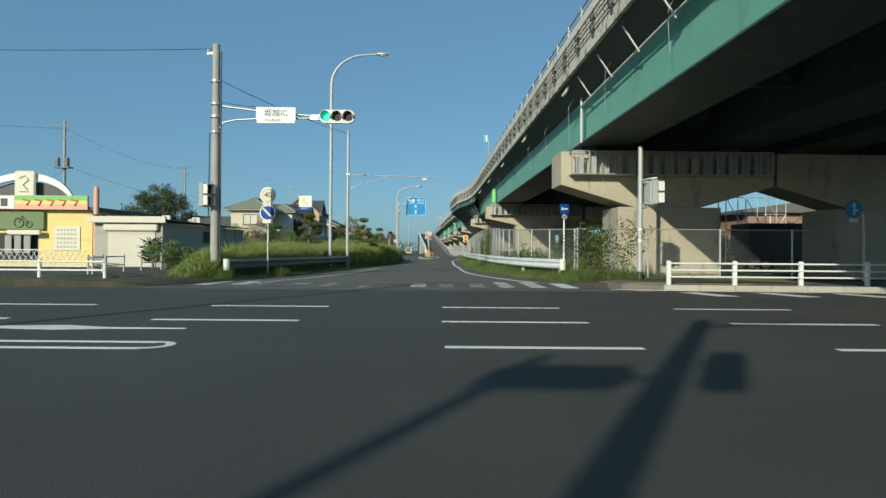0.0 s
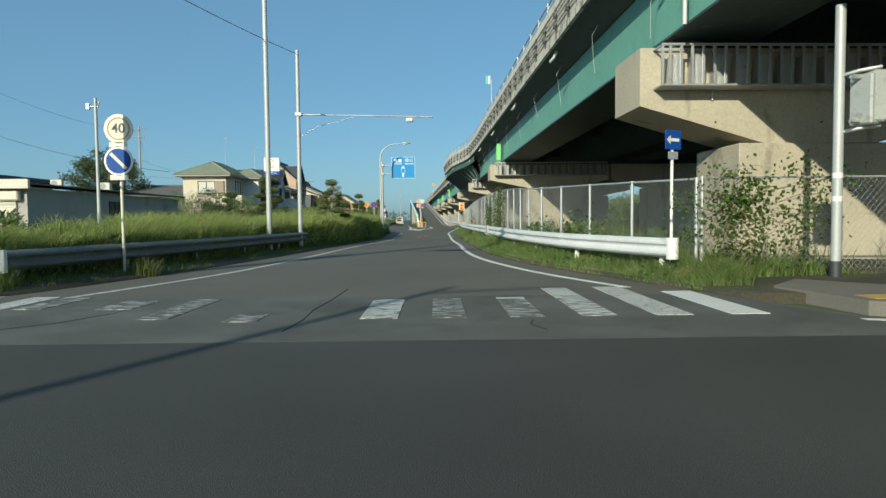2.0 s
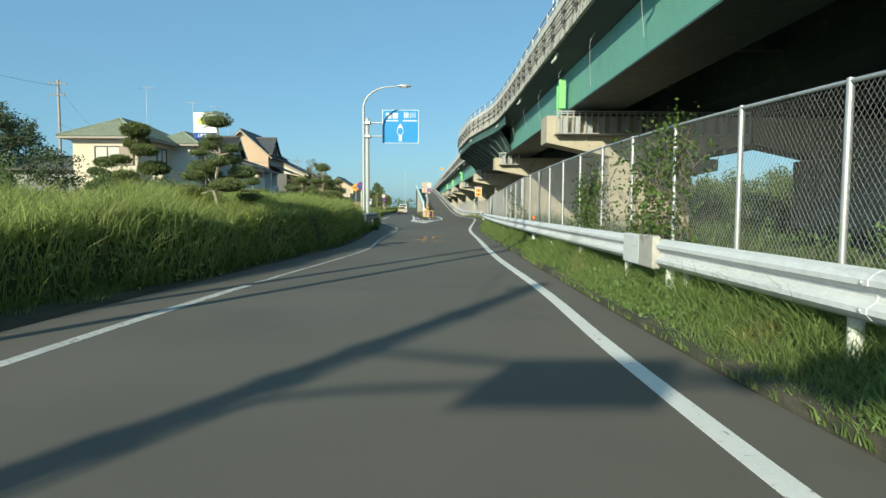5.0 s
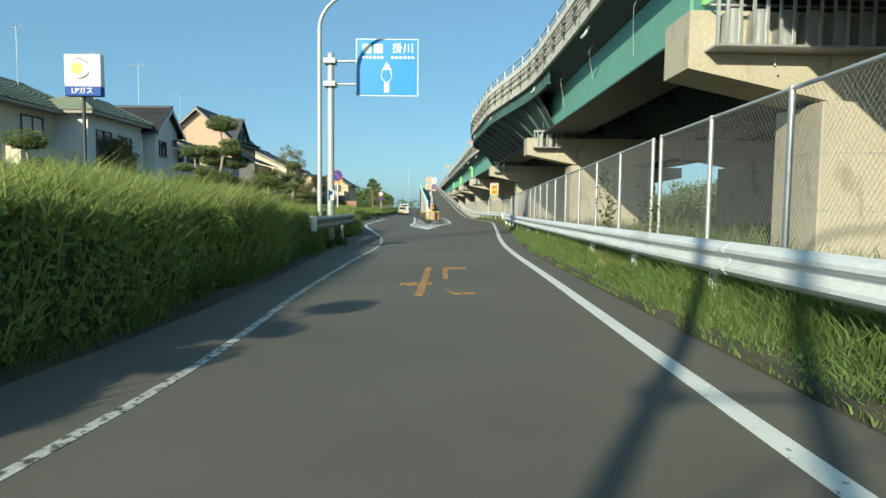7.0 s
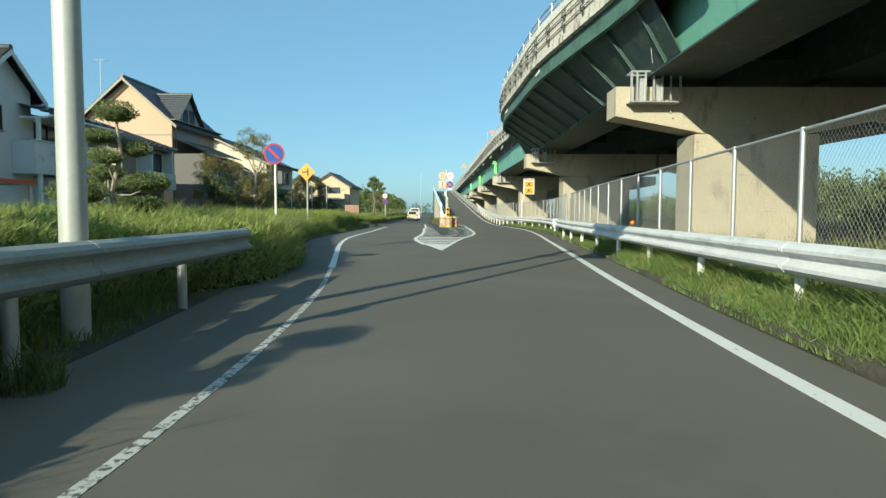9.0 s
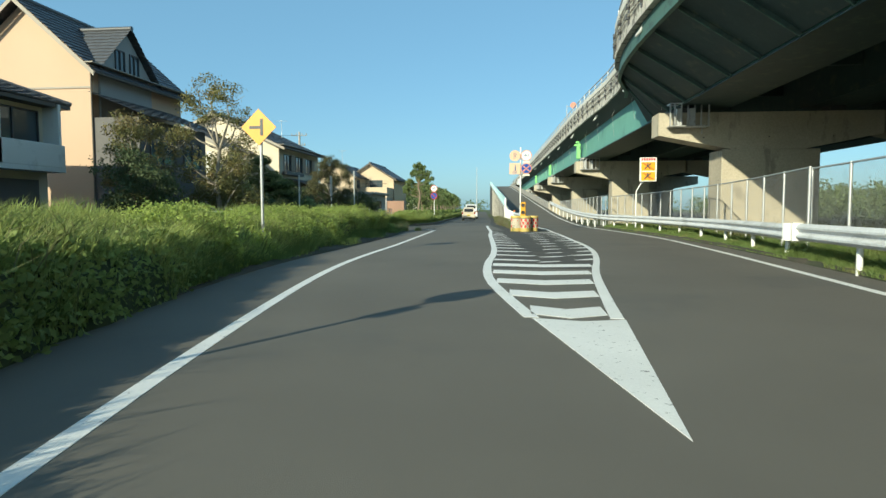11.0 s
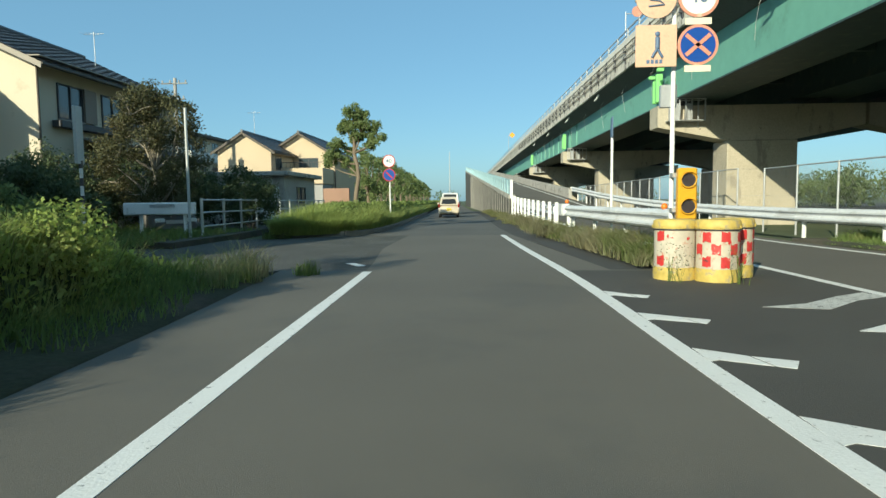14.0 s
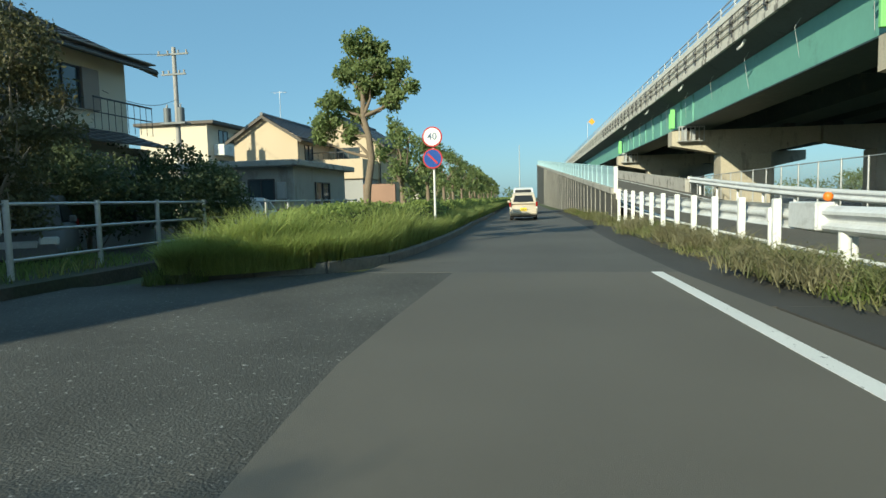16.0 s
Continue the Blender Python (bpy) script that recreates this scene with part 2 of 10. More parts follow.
M = dict(
    asphalt=mat("asphalt", (0.120, 0.110, 0.090), 0.82, var=0.20, big=0.35, fine=170, bump=0.22, second=(0.104, 0.098, 0.083), amount=0.2, second_scale=0.25),
    asphalt_lane=mat("older_lane_asphalt", (0.098, 0.095, 0.084), 0.85, var=0.24, big=0.4, fine=140, bump=0.3, second=(0.082, 0.081, 0.074), amount=0.2, second_scale=0.3),
    asphalt_dark=mat("dark_asphalt", (0.050, 0.0485, 0.044), 0.85, var=0.32, big=0.4, fine=120, bump=0.35, second=(0.054, 0.052, 0.047), amount=0.2, second_scale=0.5),
    asphalt_island=mat("island_asphalt", (0.062, 0.059, 0.052), 0.85, var=0.25, big=0.5, fine=120, bump=0.3, second=(0.052, 0.050, 0.045), amount=0.3, second_scale=0.6),
    asphalt_street=mat("coarse_street_asphalt", (0.066, 0.066, 0.058), 0.9, var=0.6, big=0.6, fine=60, bump=0.6, second=(0.30, 0.30, 0.28), amount=0.06, second_scale=20.0),
    asphalt_old=mat("old_asphalt", (0.105, 0.105, 0.094), 0.9, var=0.6, big=0.6, fine=95, bump=0.35, second=(0.086, 0.087, 0.079), amount=0.3, second_scale=0.7),
    soil=mat("soil", (0.068, 0.060, 0.043), 0.95, var=0.4, big=0.8, fine=18, bump=0.6, second=(0.042, 0.048, 0.026), amount=0.5, second_scale=0.6),
    field=mat("field", (0.07, 0.09, 0.035), 0.95, var=0.4, big=0.06, fine=2, bump=0.3, second=(0.10, 0.09, 0.06), amount=0.2, second_scale=0.05),
    gravel=mat("gravel", (0.058, 0.056, 0.048), 0.95, var=0.35, big=0.7, fine=45, bump=0.7),
    paint=mat("road_paint", (0.72, 0.72, 0.69), 0.6, var=0.1, big=1.0, fine=60, bump=0.15, second=(0.12, 0.12, 0.115), amount=0.02, second_scale=13.0),
    paint_worn=mat("worn_road_paint", (0.52, 0.52, 0.49), 0.7, var=0.25, big=1.5, fine=60, bump=0.2, second=(0.08, 0.08, 0.077), amount=0.26, second_scale=26.0, stretch=(0.5, 1.2, 1)),
    paint_broken=mat("broken_road_paint", (0.50, 0.50, 0.47), 0.75, var=0.25, big=1.5, fine=60, bump=0.2, second=(0.078, 0.078, 0.075), amount=0.42, second_scale=14.0),
    paint_orange=mat("orange_road_paint", (0.50, 0.25, 0.06), 0.75, var=0.2, big=2, fine=50, second=(0.075, 0.07, 0.06), amount=0.42, second_scale=13.0),
    concrete=mat("pier_concrete", (0.45, 0.40, 0.305), 0.85, var=0.18, big=0.5, fine=14, bump=0.12, second=(0.31, 0.275, 0.215), amount=0.2, second_scale=0.9, stretch=(1.6, 1.6, 0.5)),
    concrete_grey=mat("grey_concrete", (0.40, 0.38, 0.34), 0.88, var=0.2, big=0.7, fine=12, bump=0.2, second=(0.20, 0.19, 0.17), amount=0.25, second_scale=1.3),
    barrier=mat("barrier_concrete", (0.56, 0.53, 0.46), 0.85, var=0.2, big=0.8, fine=14, bump=0.15, second=(0.17, 0.155, 0.13), amount=0.30, second_scale=1.3, stretch=(1.0, 2.4, 0.45)),
    coping=mat("pale_coping", (0.62, 0.60, 0.54), 0.8, var=0.14, big=0.8, fine=14, bump=0.1, second=(0.42, 0.40, 0.35), amount=0.12),
    kerb_dark=mat("dirty_kerb", (0.17, 0.16, 0.14), 0.9, var=0.3, big=1.5, fine=20, bump=0.3),
    kerb=mat("kerb_stone", (0.42, 0.40, 0.35), 0.85, var=0.18, big=1, fine=20, bump=0.2, objvar=0.3),
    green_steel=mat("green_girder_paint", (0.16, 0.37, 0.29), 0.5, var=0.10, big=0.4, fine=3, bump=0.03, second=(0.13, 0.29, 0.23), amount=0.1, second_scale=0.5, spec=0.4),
    # middle tone of the girder green, for the bay's stringer and rib edges
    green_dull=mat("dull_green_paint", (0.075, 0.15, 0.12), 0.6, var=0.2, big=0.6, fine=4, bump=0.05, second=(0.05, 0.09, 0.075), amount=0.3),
    # girder green darkened: shade of inner webs and undersides put into the colour
    green_shaded=mat("shaded_green_paint", (0.030, 0.058, 0.056), 0.6, var=0.18, big=0.5, fine=4, bump=0.05, second=(0.06, 0.08, 0.065), amount=0.2),
    green_bright=mat("bright_green_paint", (0.24, 0.62, 0.20), 0.5, var=0.08, bump=0.03),
    # deck concrete far darkened, so its underside's shade is in the colour
    soffit=mat("shaded_deck_soffit", (0.085, 0.095, 0.09), 0.85, var=0.15, big=0.5, fine=8, bump=0.1, second=(0.06, 0.066, 0.06), amount=0.15),
    galv=mat("galvanised_steel", (0.52, 0.53, 0.53), 0.42, 0.55, var=0.12, big=2, fine=18, bump=0.04, second=(0.38, 0.38, 0.37), amount=0.1),
    rail=mat("guardrail_white", (0.63, 0.645, 0.65), 0.62, 0.0, var=0.12, big=1.2, fine=15, bump=0.04, second=(0.50, 0.51, 0.50), amount=0.25, second_scale=1.6, stretch=(1, 0.4, 2), spec=0.3),
    # guardrail white turned grey to paint in the shade on its road side
    rail_shaded=mat("shaded_guardrail", (0.34, 0.37, 0.36), 0.65, 0.0, var=0.15, big=1.2, fine=15, bump=0.05, second=(0.30, 0.33, 0.31), amount=0.25, second_scale=1.8, spec=0.25),
    # guardrail darkened to hold its shade; also serves dark fittings on utility poles
    rail_shade_dull=mat("shade_dull_steel", (0.16, 0.175, 0.18), 0.6, 0.2, var=0.2, big=1.2, fine=15, bump=0.06, second=(0.17, 0.175, 0.165), amount=0.2, second_scale=2.2),
    wall_panel=mat("dark_ribbed_wall", (0.075, 0.073, 0.063), 0.9, var=0.25, big=0.7, fine=12, bump=0.2, second=(0.055, 0.054, 0.048), amount=0.3, second_scale=1.3),
    wall_rib=mat("wall_rib_concrete", (0.36, 0.345, 0.305), 0.9, var=0.25, big=0.9, fine=12, bump=0.2, second=(0.16, 0.15, 0.13), amount=0.2, second_scale=1.6),
    white_paint=mat("white_pipe_paint", (0.78, 0.78, 0.75), 0.45, var=0.08, big=2, fine=20, bump=0.03, second=(0.55, 0.53, 0.48), amount=0.02, second_scale=4),
    pole_grey=mat("pole_grey_paint", (0.46, 0.48, 0.47), 0.5, 0.2, var=0.1, big=2, fine=20, bump=0.03),
    pole_conc=mat("concrete_pole", (0.36, 0.345, 0.32), 0.85, var=0.15, big=1.5, fine=25, bump=0.12, second=(0.24, 0.22, 0.20), amount=0.15),
    signal_body=mat("signal_housing", (0.66, 0.67, 0.64), 0.5, var=0.08, bump=0.02),
    signal_grey=mat("walk_signal_housing", (0.36, 0.38, 0.365), 0.55, var=0.12, bump=0.02, second=(0.26, 0.27, 0.25), amount=0.15, second_scale=5),
    black=mat("black_rubber", (0.018, 0.018, 0.019), 0.6, var=0.2, bump=0.05),
    dark_metal=mat("dark_metal", (0.07, 0.07, 0.075), 0.5, 0.3, var=0.2, bump=0.05),
    lens_dark=mat("unlit_signal_lens", (0.05, 0.014, 0.016), 0.45, var=0.15, bump=0.05, spec=0.2),
    lens_amber=mat("amber_lens", (0.05, 0.020, 0.014), 0.45, var=0.15, bump=0.05, spec=0.2),
    lens_green=glow("lit_green_lens", (0.02, 0.55, 0.36), 0.75),
    sign_blue=mat("sign_blue", (0.012, 0.24, 0.56), 0.4, var=0.06, bump=0),
    sign_navy=mat("sign_deep_blue", (0.012, 0.065, 0.30), 0.5, var=0.1, bump=0, second=(0.03, 0.09, 0.28), amount=0.05, second_scale=5, spec=0.2),
    sign_red=mat("sign_red", (0.44, 0.035, 0.045), 0.5, var=0.08, bump=0, spec=0.2),
    sign_faded_red=mat("faded_red", (0.60, 0.25, 0.17), 0.55, var=0.12, bump=0, second=(0.62, 0.42, 0.30), amount=0.1, second_scale=4),
    sign_peach=mat("faded_peach_sheet", (0.64, 0.42, 0.29), 0.6, var=0.12, bump=0, second=(0.60, 0.36, 0.26), amount=0.12, second_scale=5),
    sign_white=mat("sign_white", (0.76, 0.76, 0.72), 0.45, var=0.05, bump=0, second=(0.6, 0.58, 0.5), amount=0.03, second_scale=4),
    sign_teal=mat("sign_teal", (0.16, 0.50, 0.40), 0.5, var=0.06, bump=0),
    sign_cream=mat("sign_cream", (0.68, 0.64, 0.50), 0.5, var=0.08, bump=0),
    sign_yellow=mat("sign_yellow", (0.74, 0.33, 0.02), 0.45, var=0.06, bump=0),
    sign_orange=mat("sign_orange", (0.85, 0.36, 0.02), 0.45, var=0.06, bump=0),
    delineator=mat("orange_reflector", (0.85, 0.20, 0.02), 0.4, var=0.06, bump=0),
    ink=mat("sign_ink", (0.05, 0.055, 0.06), 0.5, var=0.1, bump=0),
    ink_blue=mat("sign_ink_blue", (0.10, 0.16, 0.26), 0.5, var=0.1, bump=0),
    yellow_plastic=mat("yellow_beacon_paint", (0.66, 0.34, 0.02), 0.4, var=0.07, bump=0.02),
    drum_white=mat("drum_white_skin", (0.53, 0.48, 0.385), 0.55, var=0.16, big=2, fine=12, bump=0.1, second=(0.46, 0.20, 0.13), amount=0.12, second_scale=8),
    drum_yellow=mat("drum_yellow_band", (0.56, 0.42, 0.11), 0.6, var=0.2, big=3, fine=15, bump=0.1, second=(0.36, 0.30, 0.17), amount=0.3, second_scale=6),
    drum_red=mat("drum_red_check", (0.50, 0.035, 0.035), 0.5, var=0.1, bump=0.05, second=(0.72, 0.6, 0.5), amount=0.08, second_scale=9),
    wall_cream=mat("cream_render", (0.62, 0.545, 0.42), 0.85, var=0.07, big=0.4, fine=40, bump=0.12, second=(0.50, 0.43, 0.31), amount=0.03, second_scale=0.6),
    wall_buff=mat("buff_render", (0.57, 0.455, 0.315), 0.85, var=0.07, big=0.4, fine=40, bump=0.12, second=(0.48, 0.385, 0.27), amount=0.04, second_scale=0.6),
    wall_peach=mat("peach_render", (0.54, 0.385, 0.27), 0.85, var=0.07, big=0.4, fine=40, bump=0.12),
    wall_white=mat("white_render", (0.66, 0.66, 0.63), 0.8, var=0.08, big=0.5, fine=40, bump=0.1, second=(0.5, 0.5, 0.47), amount=0.06, second_scale=0.8),
    wall_shed=mat("weathered_shed_wall", (0.40, 0.385, 0.345), 0.85, var=0.14, big=0.6, fine=20, bump=0.1, second=(0.28, 0.265, 0.235), amount=0.2, second_scale=0.9, stretch=(1, 1, 0.4)),
    wall_grey=mat("grey_render", (0.34, 0.34, 0.33), 0.85, var=0.1, big=0.5, fine=30, bump=0.1),
    wall_dark=mat("dark_grey_surface", (0.13, 0.125, 0.12), 0.8, var=0.15, big=0.6, fine=25, bump=0.12),
    wall_yellow=mat("yellow_shop_paint", (0.78, 0.62, 0.24), 0.7, var=0.08, big=0.5, fine=20, bump=0.08),
    wall_brown=mat("brown_brick_cladding", (0.33, 0.20, 0.14), 0.85, var=0.15, big=0.8, fine=20, bump=0.2),
    block=mat("block_wall", (0.36, 0.34, 0.31), 0.9, var=0.2, big=0.8, fine=20, bump=0.25, second=(0.22, 0.20, 0.18), amount=0.2),
    tile_grey=mat("grey_roof_tile", (0.085, 0.088, 0.095), 0.45, var=0.2, big=0.8, fine=8, bump=0.08, objvar=0.5),
    tile_green=mat("green_roof_tile", (0.24, 0.27, 0.20), 0.55, var=0.2, big=0.8, fine=8, bump=0.08, objvar=0.5, second=(0.28, 0.31, 0.22), amount=0.15),
    tile_dark=mat("black_roof_tile", (0.045, 0.045, 0.05), 0.5, var=0.2, big=0.8, fine=8, bump=0.08, objvar=0.5),
    trim=mat("eaves_trim", (0.34, 0.30, 0.25), 0.7, var=0.12, bump=0.05),
    trim_dark=mat("dark_eaves_trim", (0.10, 0.085, 0.07), 0.7, var=0.12, bump=0.05),
    trim_white=mat("white_trim", (0.72, 0.70, 0.66), 0.6, var=0.08, bump=0.04),
    shutter=mat("rolled_shutter", (0.26, 0.21, 0.17), 0.6, 0.2, var=0.1, bump=0.05),
    shutter_white=mat("cream_shutter", (0.64, 0.60, 0.50), 0.6, var=0.08, bump=0.05),
    glass=glass("window_glass"),
    glass_car=mat("car_glass", (0.02, 0.022, 0.024), rough=0.3, var=0.1, bump=0.0, spec=0.5),
    curtain=mat("lace_curtain", (0.62, 0.60, 0.54), 0.8, var=0.12, bump=0.05),
    car_gold=mat("champagne_car_paint", (0.60, 0.52, 0.40), 0.35, 0.1, var=0.05, bump=0.0, coat=0.6),
    car_white=mat("white_car_paint", (0.74, 0.74, 0.72), 0.35, var=0.05, bump=0.0, coat=0.5),
    lamp_red=mat("tail_lamp_red", (0.28, 0.018, 0.014), 0.25, var=0.1, bump=0.0),
    plate_yellow=mat("yellow_plate", (0.80, 0.58, 0.02), 0.5, var=0.05, bump=0.0),
    tyre=mat("tyre", (0.022, 0.022, 0.022), 0.85, var=0.2, bump=0.2),
    bark=mat("bark", (0.20, 0.155, 0.11), 0.9, var=0.3, big=3, fine=22, bump=0.5),
    bark_pale=mat("pale_bark", (0.32, 0.28, 0.22), 0.9, var=0.3, big=3, fine=22, bump=0.4),
    grass=leafy("grass_blades", (0.17, 0.235, 0.070), through_light=0.42, dry=(0.30, 0.31, 0.10), dry_amount=0.1),
    grass_verge=leafy("verge_grass_blades", (0.185, 0.255, 0.08), through_light=0.42, dry=(0.33, 0.33, 0.13), dry_amount=0.2),
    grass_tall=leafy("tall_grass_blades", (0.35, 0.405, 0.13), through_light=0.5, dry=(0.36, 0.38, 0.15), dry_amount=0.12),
    grass_dry=leafy("dry_grass_blades", (0.205, 0.205, 0.09), dry=(0.12, 0.16, 0.045), dry_amount=0.45),
    straw=leafy("straw_grass_blades", (0.36, 0.34, 0.19), dry=(0.20, 0.26, 0.09), dry_amount=0.35),
    straw_olive=leafy("olive_straw_blades", (0.24, 0.225, 0.13), dry=(0.16, 0.18, 0.075), dry_amount=0.35),
    weed=leafy("weed_leaves", (0.13, 0.20, 0.065), dry=(0.17, 0.24, 0.09), dry_amount=0.2),
    hedge=leafy("hedge_leaves", (0.245, 0.31, 0.09), through_light=0.42, dry=(0.27, 0.34, 0.10), dry_amount=0.15),
    # azalea green raised above the hedge's to paint in sunlight on the bank
    azalea=leafy("azalea_leaves", (0.35, 0.43, 0.11), through_light=0.5, dry=(0.36, 0.40, 0.13), dry_amount=0.15),
    # dark body under the foliage, its colour standing in for inner shade
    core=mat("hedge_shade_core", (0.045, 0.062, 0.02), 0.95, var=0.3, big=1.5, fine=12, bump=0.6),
    leaf=leafy("tree_leaves", (0.23, 0.29, 0.115), through_light=0.48, dry=(0.17, 0.215, 0.07), dry_amount=0.15),
    leaf_dark=leafy("dark_tree_leaves", (0.095, 0.125, 0.06)),
    leaf_olive=leafy("olive_tree_leaves", (0.115, 0.115, 0.055), dry=(0.15, 0.13, 0.06), dry_amount=0.3),
    leaf_brown=leafy("browning_tree_leaves", (0.19, 0.185, 0.075), dry=(0.22, 0.17, 0.07), dry_amount=0.35),
    needles=leafy("pine_needles", (0.17, 0.205, 0.075), through_light=0.25),
    ivy=leafy("creeper_leaves", (0.085, 0.14, 0.03)),
    noise_panel=mat("pale_noise_panel", (0.44, 0.60, 0.63), 0.45, var=0.1, big=0.6, fine=10, bump=0.03, second=(0.36, 0.53, 0.57), amount=0.25, second_scale=0.7),
    noise_blue=mat("pale_blue_panel", (0.34, 0.50, 0.53), 0.45, var=0.1, bump=0.03),
    lime=mat("lime_sign_dot", (0.62, 0.66, 0.08), 0.5, var=0.06, bump=0),
    paint_scuffed=mat("scuffed_road_paint", (0.56, 0.56, 0.53), 0.75, var=0.25, big=1.5, fine=60, bump=0.2, second=(0.088, 0.086, 0.077), amount=0.46, second_scale=7.0, stretch=(0.5, 2.2, 1)),
    paint_ghost=mat("nearly_gone_road_paint", (0.48, 0.48, 0.45), 0.8, var=0.25, big=1.5, fine=60, bump=0.2, second=(0.088, 0.086, 0.077), amount=0.68, second_scale=7.0, stretch=(0.5, 2.2, 1)),
    tactile=mat("yellow_tactile_paving", (0.52, 0.36, 0.08), 0.85, var=0.2, big=1.5, fine=20, bump=0.2, second=(0.3, 0.25, 0.14), amount=0.15),
    paving=mat("pavement", (0.17, 0.155, 0.135), 0.9, var=0.22, big=0.8, fine=40, bump=0.3),
    banner_red=mat("banner_red", (0.62, 0.10, 0.05), 0.6, var=0.06, bump=0),
    banner_green=mat("banner_green", (0.20, 0.50, 0.16), 0.6, var=0.06, bump=0),
    banner_yellow=mat("banner_yellow", (0.75, 0.62, 0.20), 0.6, var=0.06, bump=0),
    banner_pink=mat("banner_pink", (0.72, 0.40, 0.30), 0.6, var=0.06, bump=0),
    truck_body=mat("dark_truck_body", (0.03, 0.032, 0.035), 0.55, var=0.15, bump=0.04),
    truck_blue=mat("blue_cab_paint", (0.05, 0.10, 0.17), 0.4, var=0.1, bump=0),
    green_awning=mat("olive_green_board", (0.16, 0.22, 0.10), 0.7, var=0.1, bump=0.05),
    cable=mat("black_cable", (0.03, 0.03, 0.032), 0.7, var=0.1, bump=0),
    pvc=mat("weathered_pvc", (0.55, 0.56, 0.54), 0.5, var=0.12, bump=0.02),
    far_trees=leafy("far_tree_leaves", (0.145, 0.19, 0.075), through_light=0.3),
    far_wall=mat("far_building_wall", (0.52, 0.47, 0.40), 0.85, var=0.15, bump=0.05, objvar=0.6),
    far_roof=mat("far_building_roof", (0.12, 0.115, 0.11), 0.7, var=0.2, bump=0.05, objvar=0.5),
    scaffold=mat("scaffold_tube", (0.55, 0.56, 0.55), 0.4, 0.5, var=0.1, bump=0),
)

# ---- builders ----
class Geo:
    """Collects vertices and faces for one mesh."""

    def __init__(self):
        self.v, self.f, self.s = [], [], []

    def add(self, verts, faces, smooth=False):
        k = len(self.v)
        self.v.extend(tuple(p) for p in verts)
        self.f.extend([tuple(i + k for i in f) for f in faces])
        self.s.extend([smooth] * len(faces))
        return self

    def box(self, a, b, m=None, bevel=0.0):
        (x0, y0, z0), (x1, y1, z1) = a, b
        if bevel:
            c = bevel
            vs, idx = [], {}
            for sx, X in ((1, x0), (-1, x1)):
                for sy, Y in ((1, y0), (-1, y1)):
                    for sz, Z in ((1, z0), (-1, z1)):
                        for ax in range(3):
                            p = [X + sx * c, Y + sy * c, Z + sz * c]
                            p[ax] -= (sx, sy, sz)[ax] * c
                            idx[(sx, sy, sz, ax)] = len(vs)
                            vs.append(Vector(p))
            fs = []
            S = (1, -1)
            for ax in range(3):
                o1, o2 = [i for i in range(3) if i != ax]
                for s in S:
                    q = []
                    for t1, t2 in ((1, 1), (-1, 1), (-1, -1), (1, -1)):
                        k = [0, 0, 0]
                        k[ax], k[o1], k[o2] = s, t1, t2
                        q.append(idx[(*k, ax)])
                    fs.append(tuple(q))
            for a1 in range(3):
                for a2 in range(a1 + 1, 3):
                    o = 3 - a1 - a2
                    for s1 in S:
                        for s2 in S:
                            q = []
                            for t, a_ in ((1, a1), (-1, a1), (-1, a2), (1, a2)):
                                k = [0, 0, 0]
                                k[a1], k[a2], k[o] = s1, s2, t
                                q.append(idx[(*k, a_)])
                            fs.append(tuple(q))
            for sx in S:
                for sy in S:
                    for sz in S:
                        fs.append(tuple(idx[(sx, sy, sz, ax)] for ax in range(3)))
            mid = Vector(((x0 + x1) / 2, (y0 + y1) / 2, (z0 + z1) / 2))
            out = []
            for f in fs:
                p = [vs[i] for i in f]
                nn = (p[1] - p[0]).cross(p[2] - p[0])
                cc = sum(p, Vector()) / len(p)
                out.append(f if nn.dot(cc - mid) > 0 else f[::-1])
            fs = out
        else:
            vs = [Vector(p) for p in ((x0, y0, z0), (x1, y0, z0), (x1, y1, z0), (x0, y1, z0), (x0, y0, z1), (x1, y0, z1), (x1, y1, z1), (x0, y1, z1))]
            fs = [(3, 2, 1, 0), (4, 5, 6, 7), (0, 1, 5, 4), (1, 2, 6, 5), (2, 3, 7, 6), (3, 0, 4, 7)]
        if m is not None:
            vs = [m @ p for p in vs]
        return self.add(vs, fs)

    def tube(self, points, r, n=8, cap=True, smooth=True):
        """A round bar through points; r one radius or one each."""
        pts = [Vector(p) for p in points]
        rs = r if hasattr(r, "__len__") else [r] * len(pts)
        d0 = (pts[1] - pts[0]).normalized()
        side = d0.cross(Vector((0, 0, 1)))
        if side.length < 1e-3:
            side = Vector((1, 0, 0))
        side.normalize()
        vs, fs = [], []
        for i, p in enumerate(pts):
            d = (pts[min(i + 1, len(pts) - 1)] - pts[max(i - 1, 0)]).normalized()
            side = (side - d * side.dot(d)).normalized()
            up = d.cross(side)
            for k in range(n):
                a = 2 * math.pi * k / n
                vs.append(p + (side * math.cos(a) + up * math.sin(a)) * rs[i])
        for i in range(len(pts) - 1):
            for k in range(n):
                a, b = i * n + k, i * n + (k + 1) % n
                fs.append((a, b, b + n, a + n))
        self.add(vs, fs, smooth)
        if cap:
            self.add(vs[:n], [tuple(range(n))[::-1]])
            self.add(vs[-n:], [tuple(range(n))])
        return self

    def disc(self, c, r, axis="y", n=24, depth=0.01, r2=None):
        """A short drum: centre of its front, radius, towards -axis."""
        ax = "xyz".index(axis)
        a = [0, 0, 0]
        b = [0, 0, 0]
        b[ax] = depth
        p0, p1 = Vector(c), Vector(c) + Vector(b)
        return self.tube([p0, p1], [r, r2 or r], n, True, True)

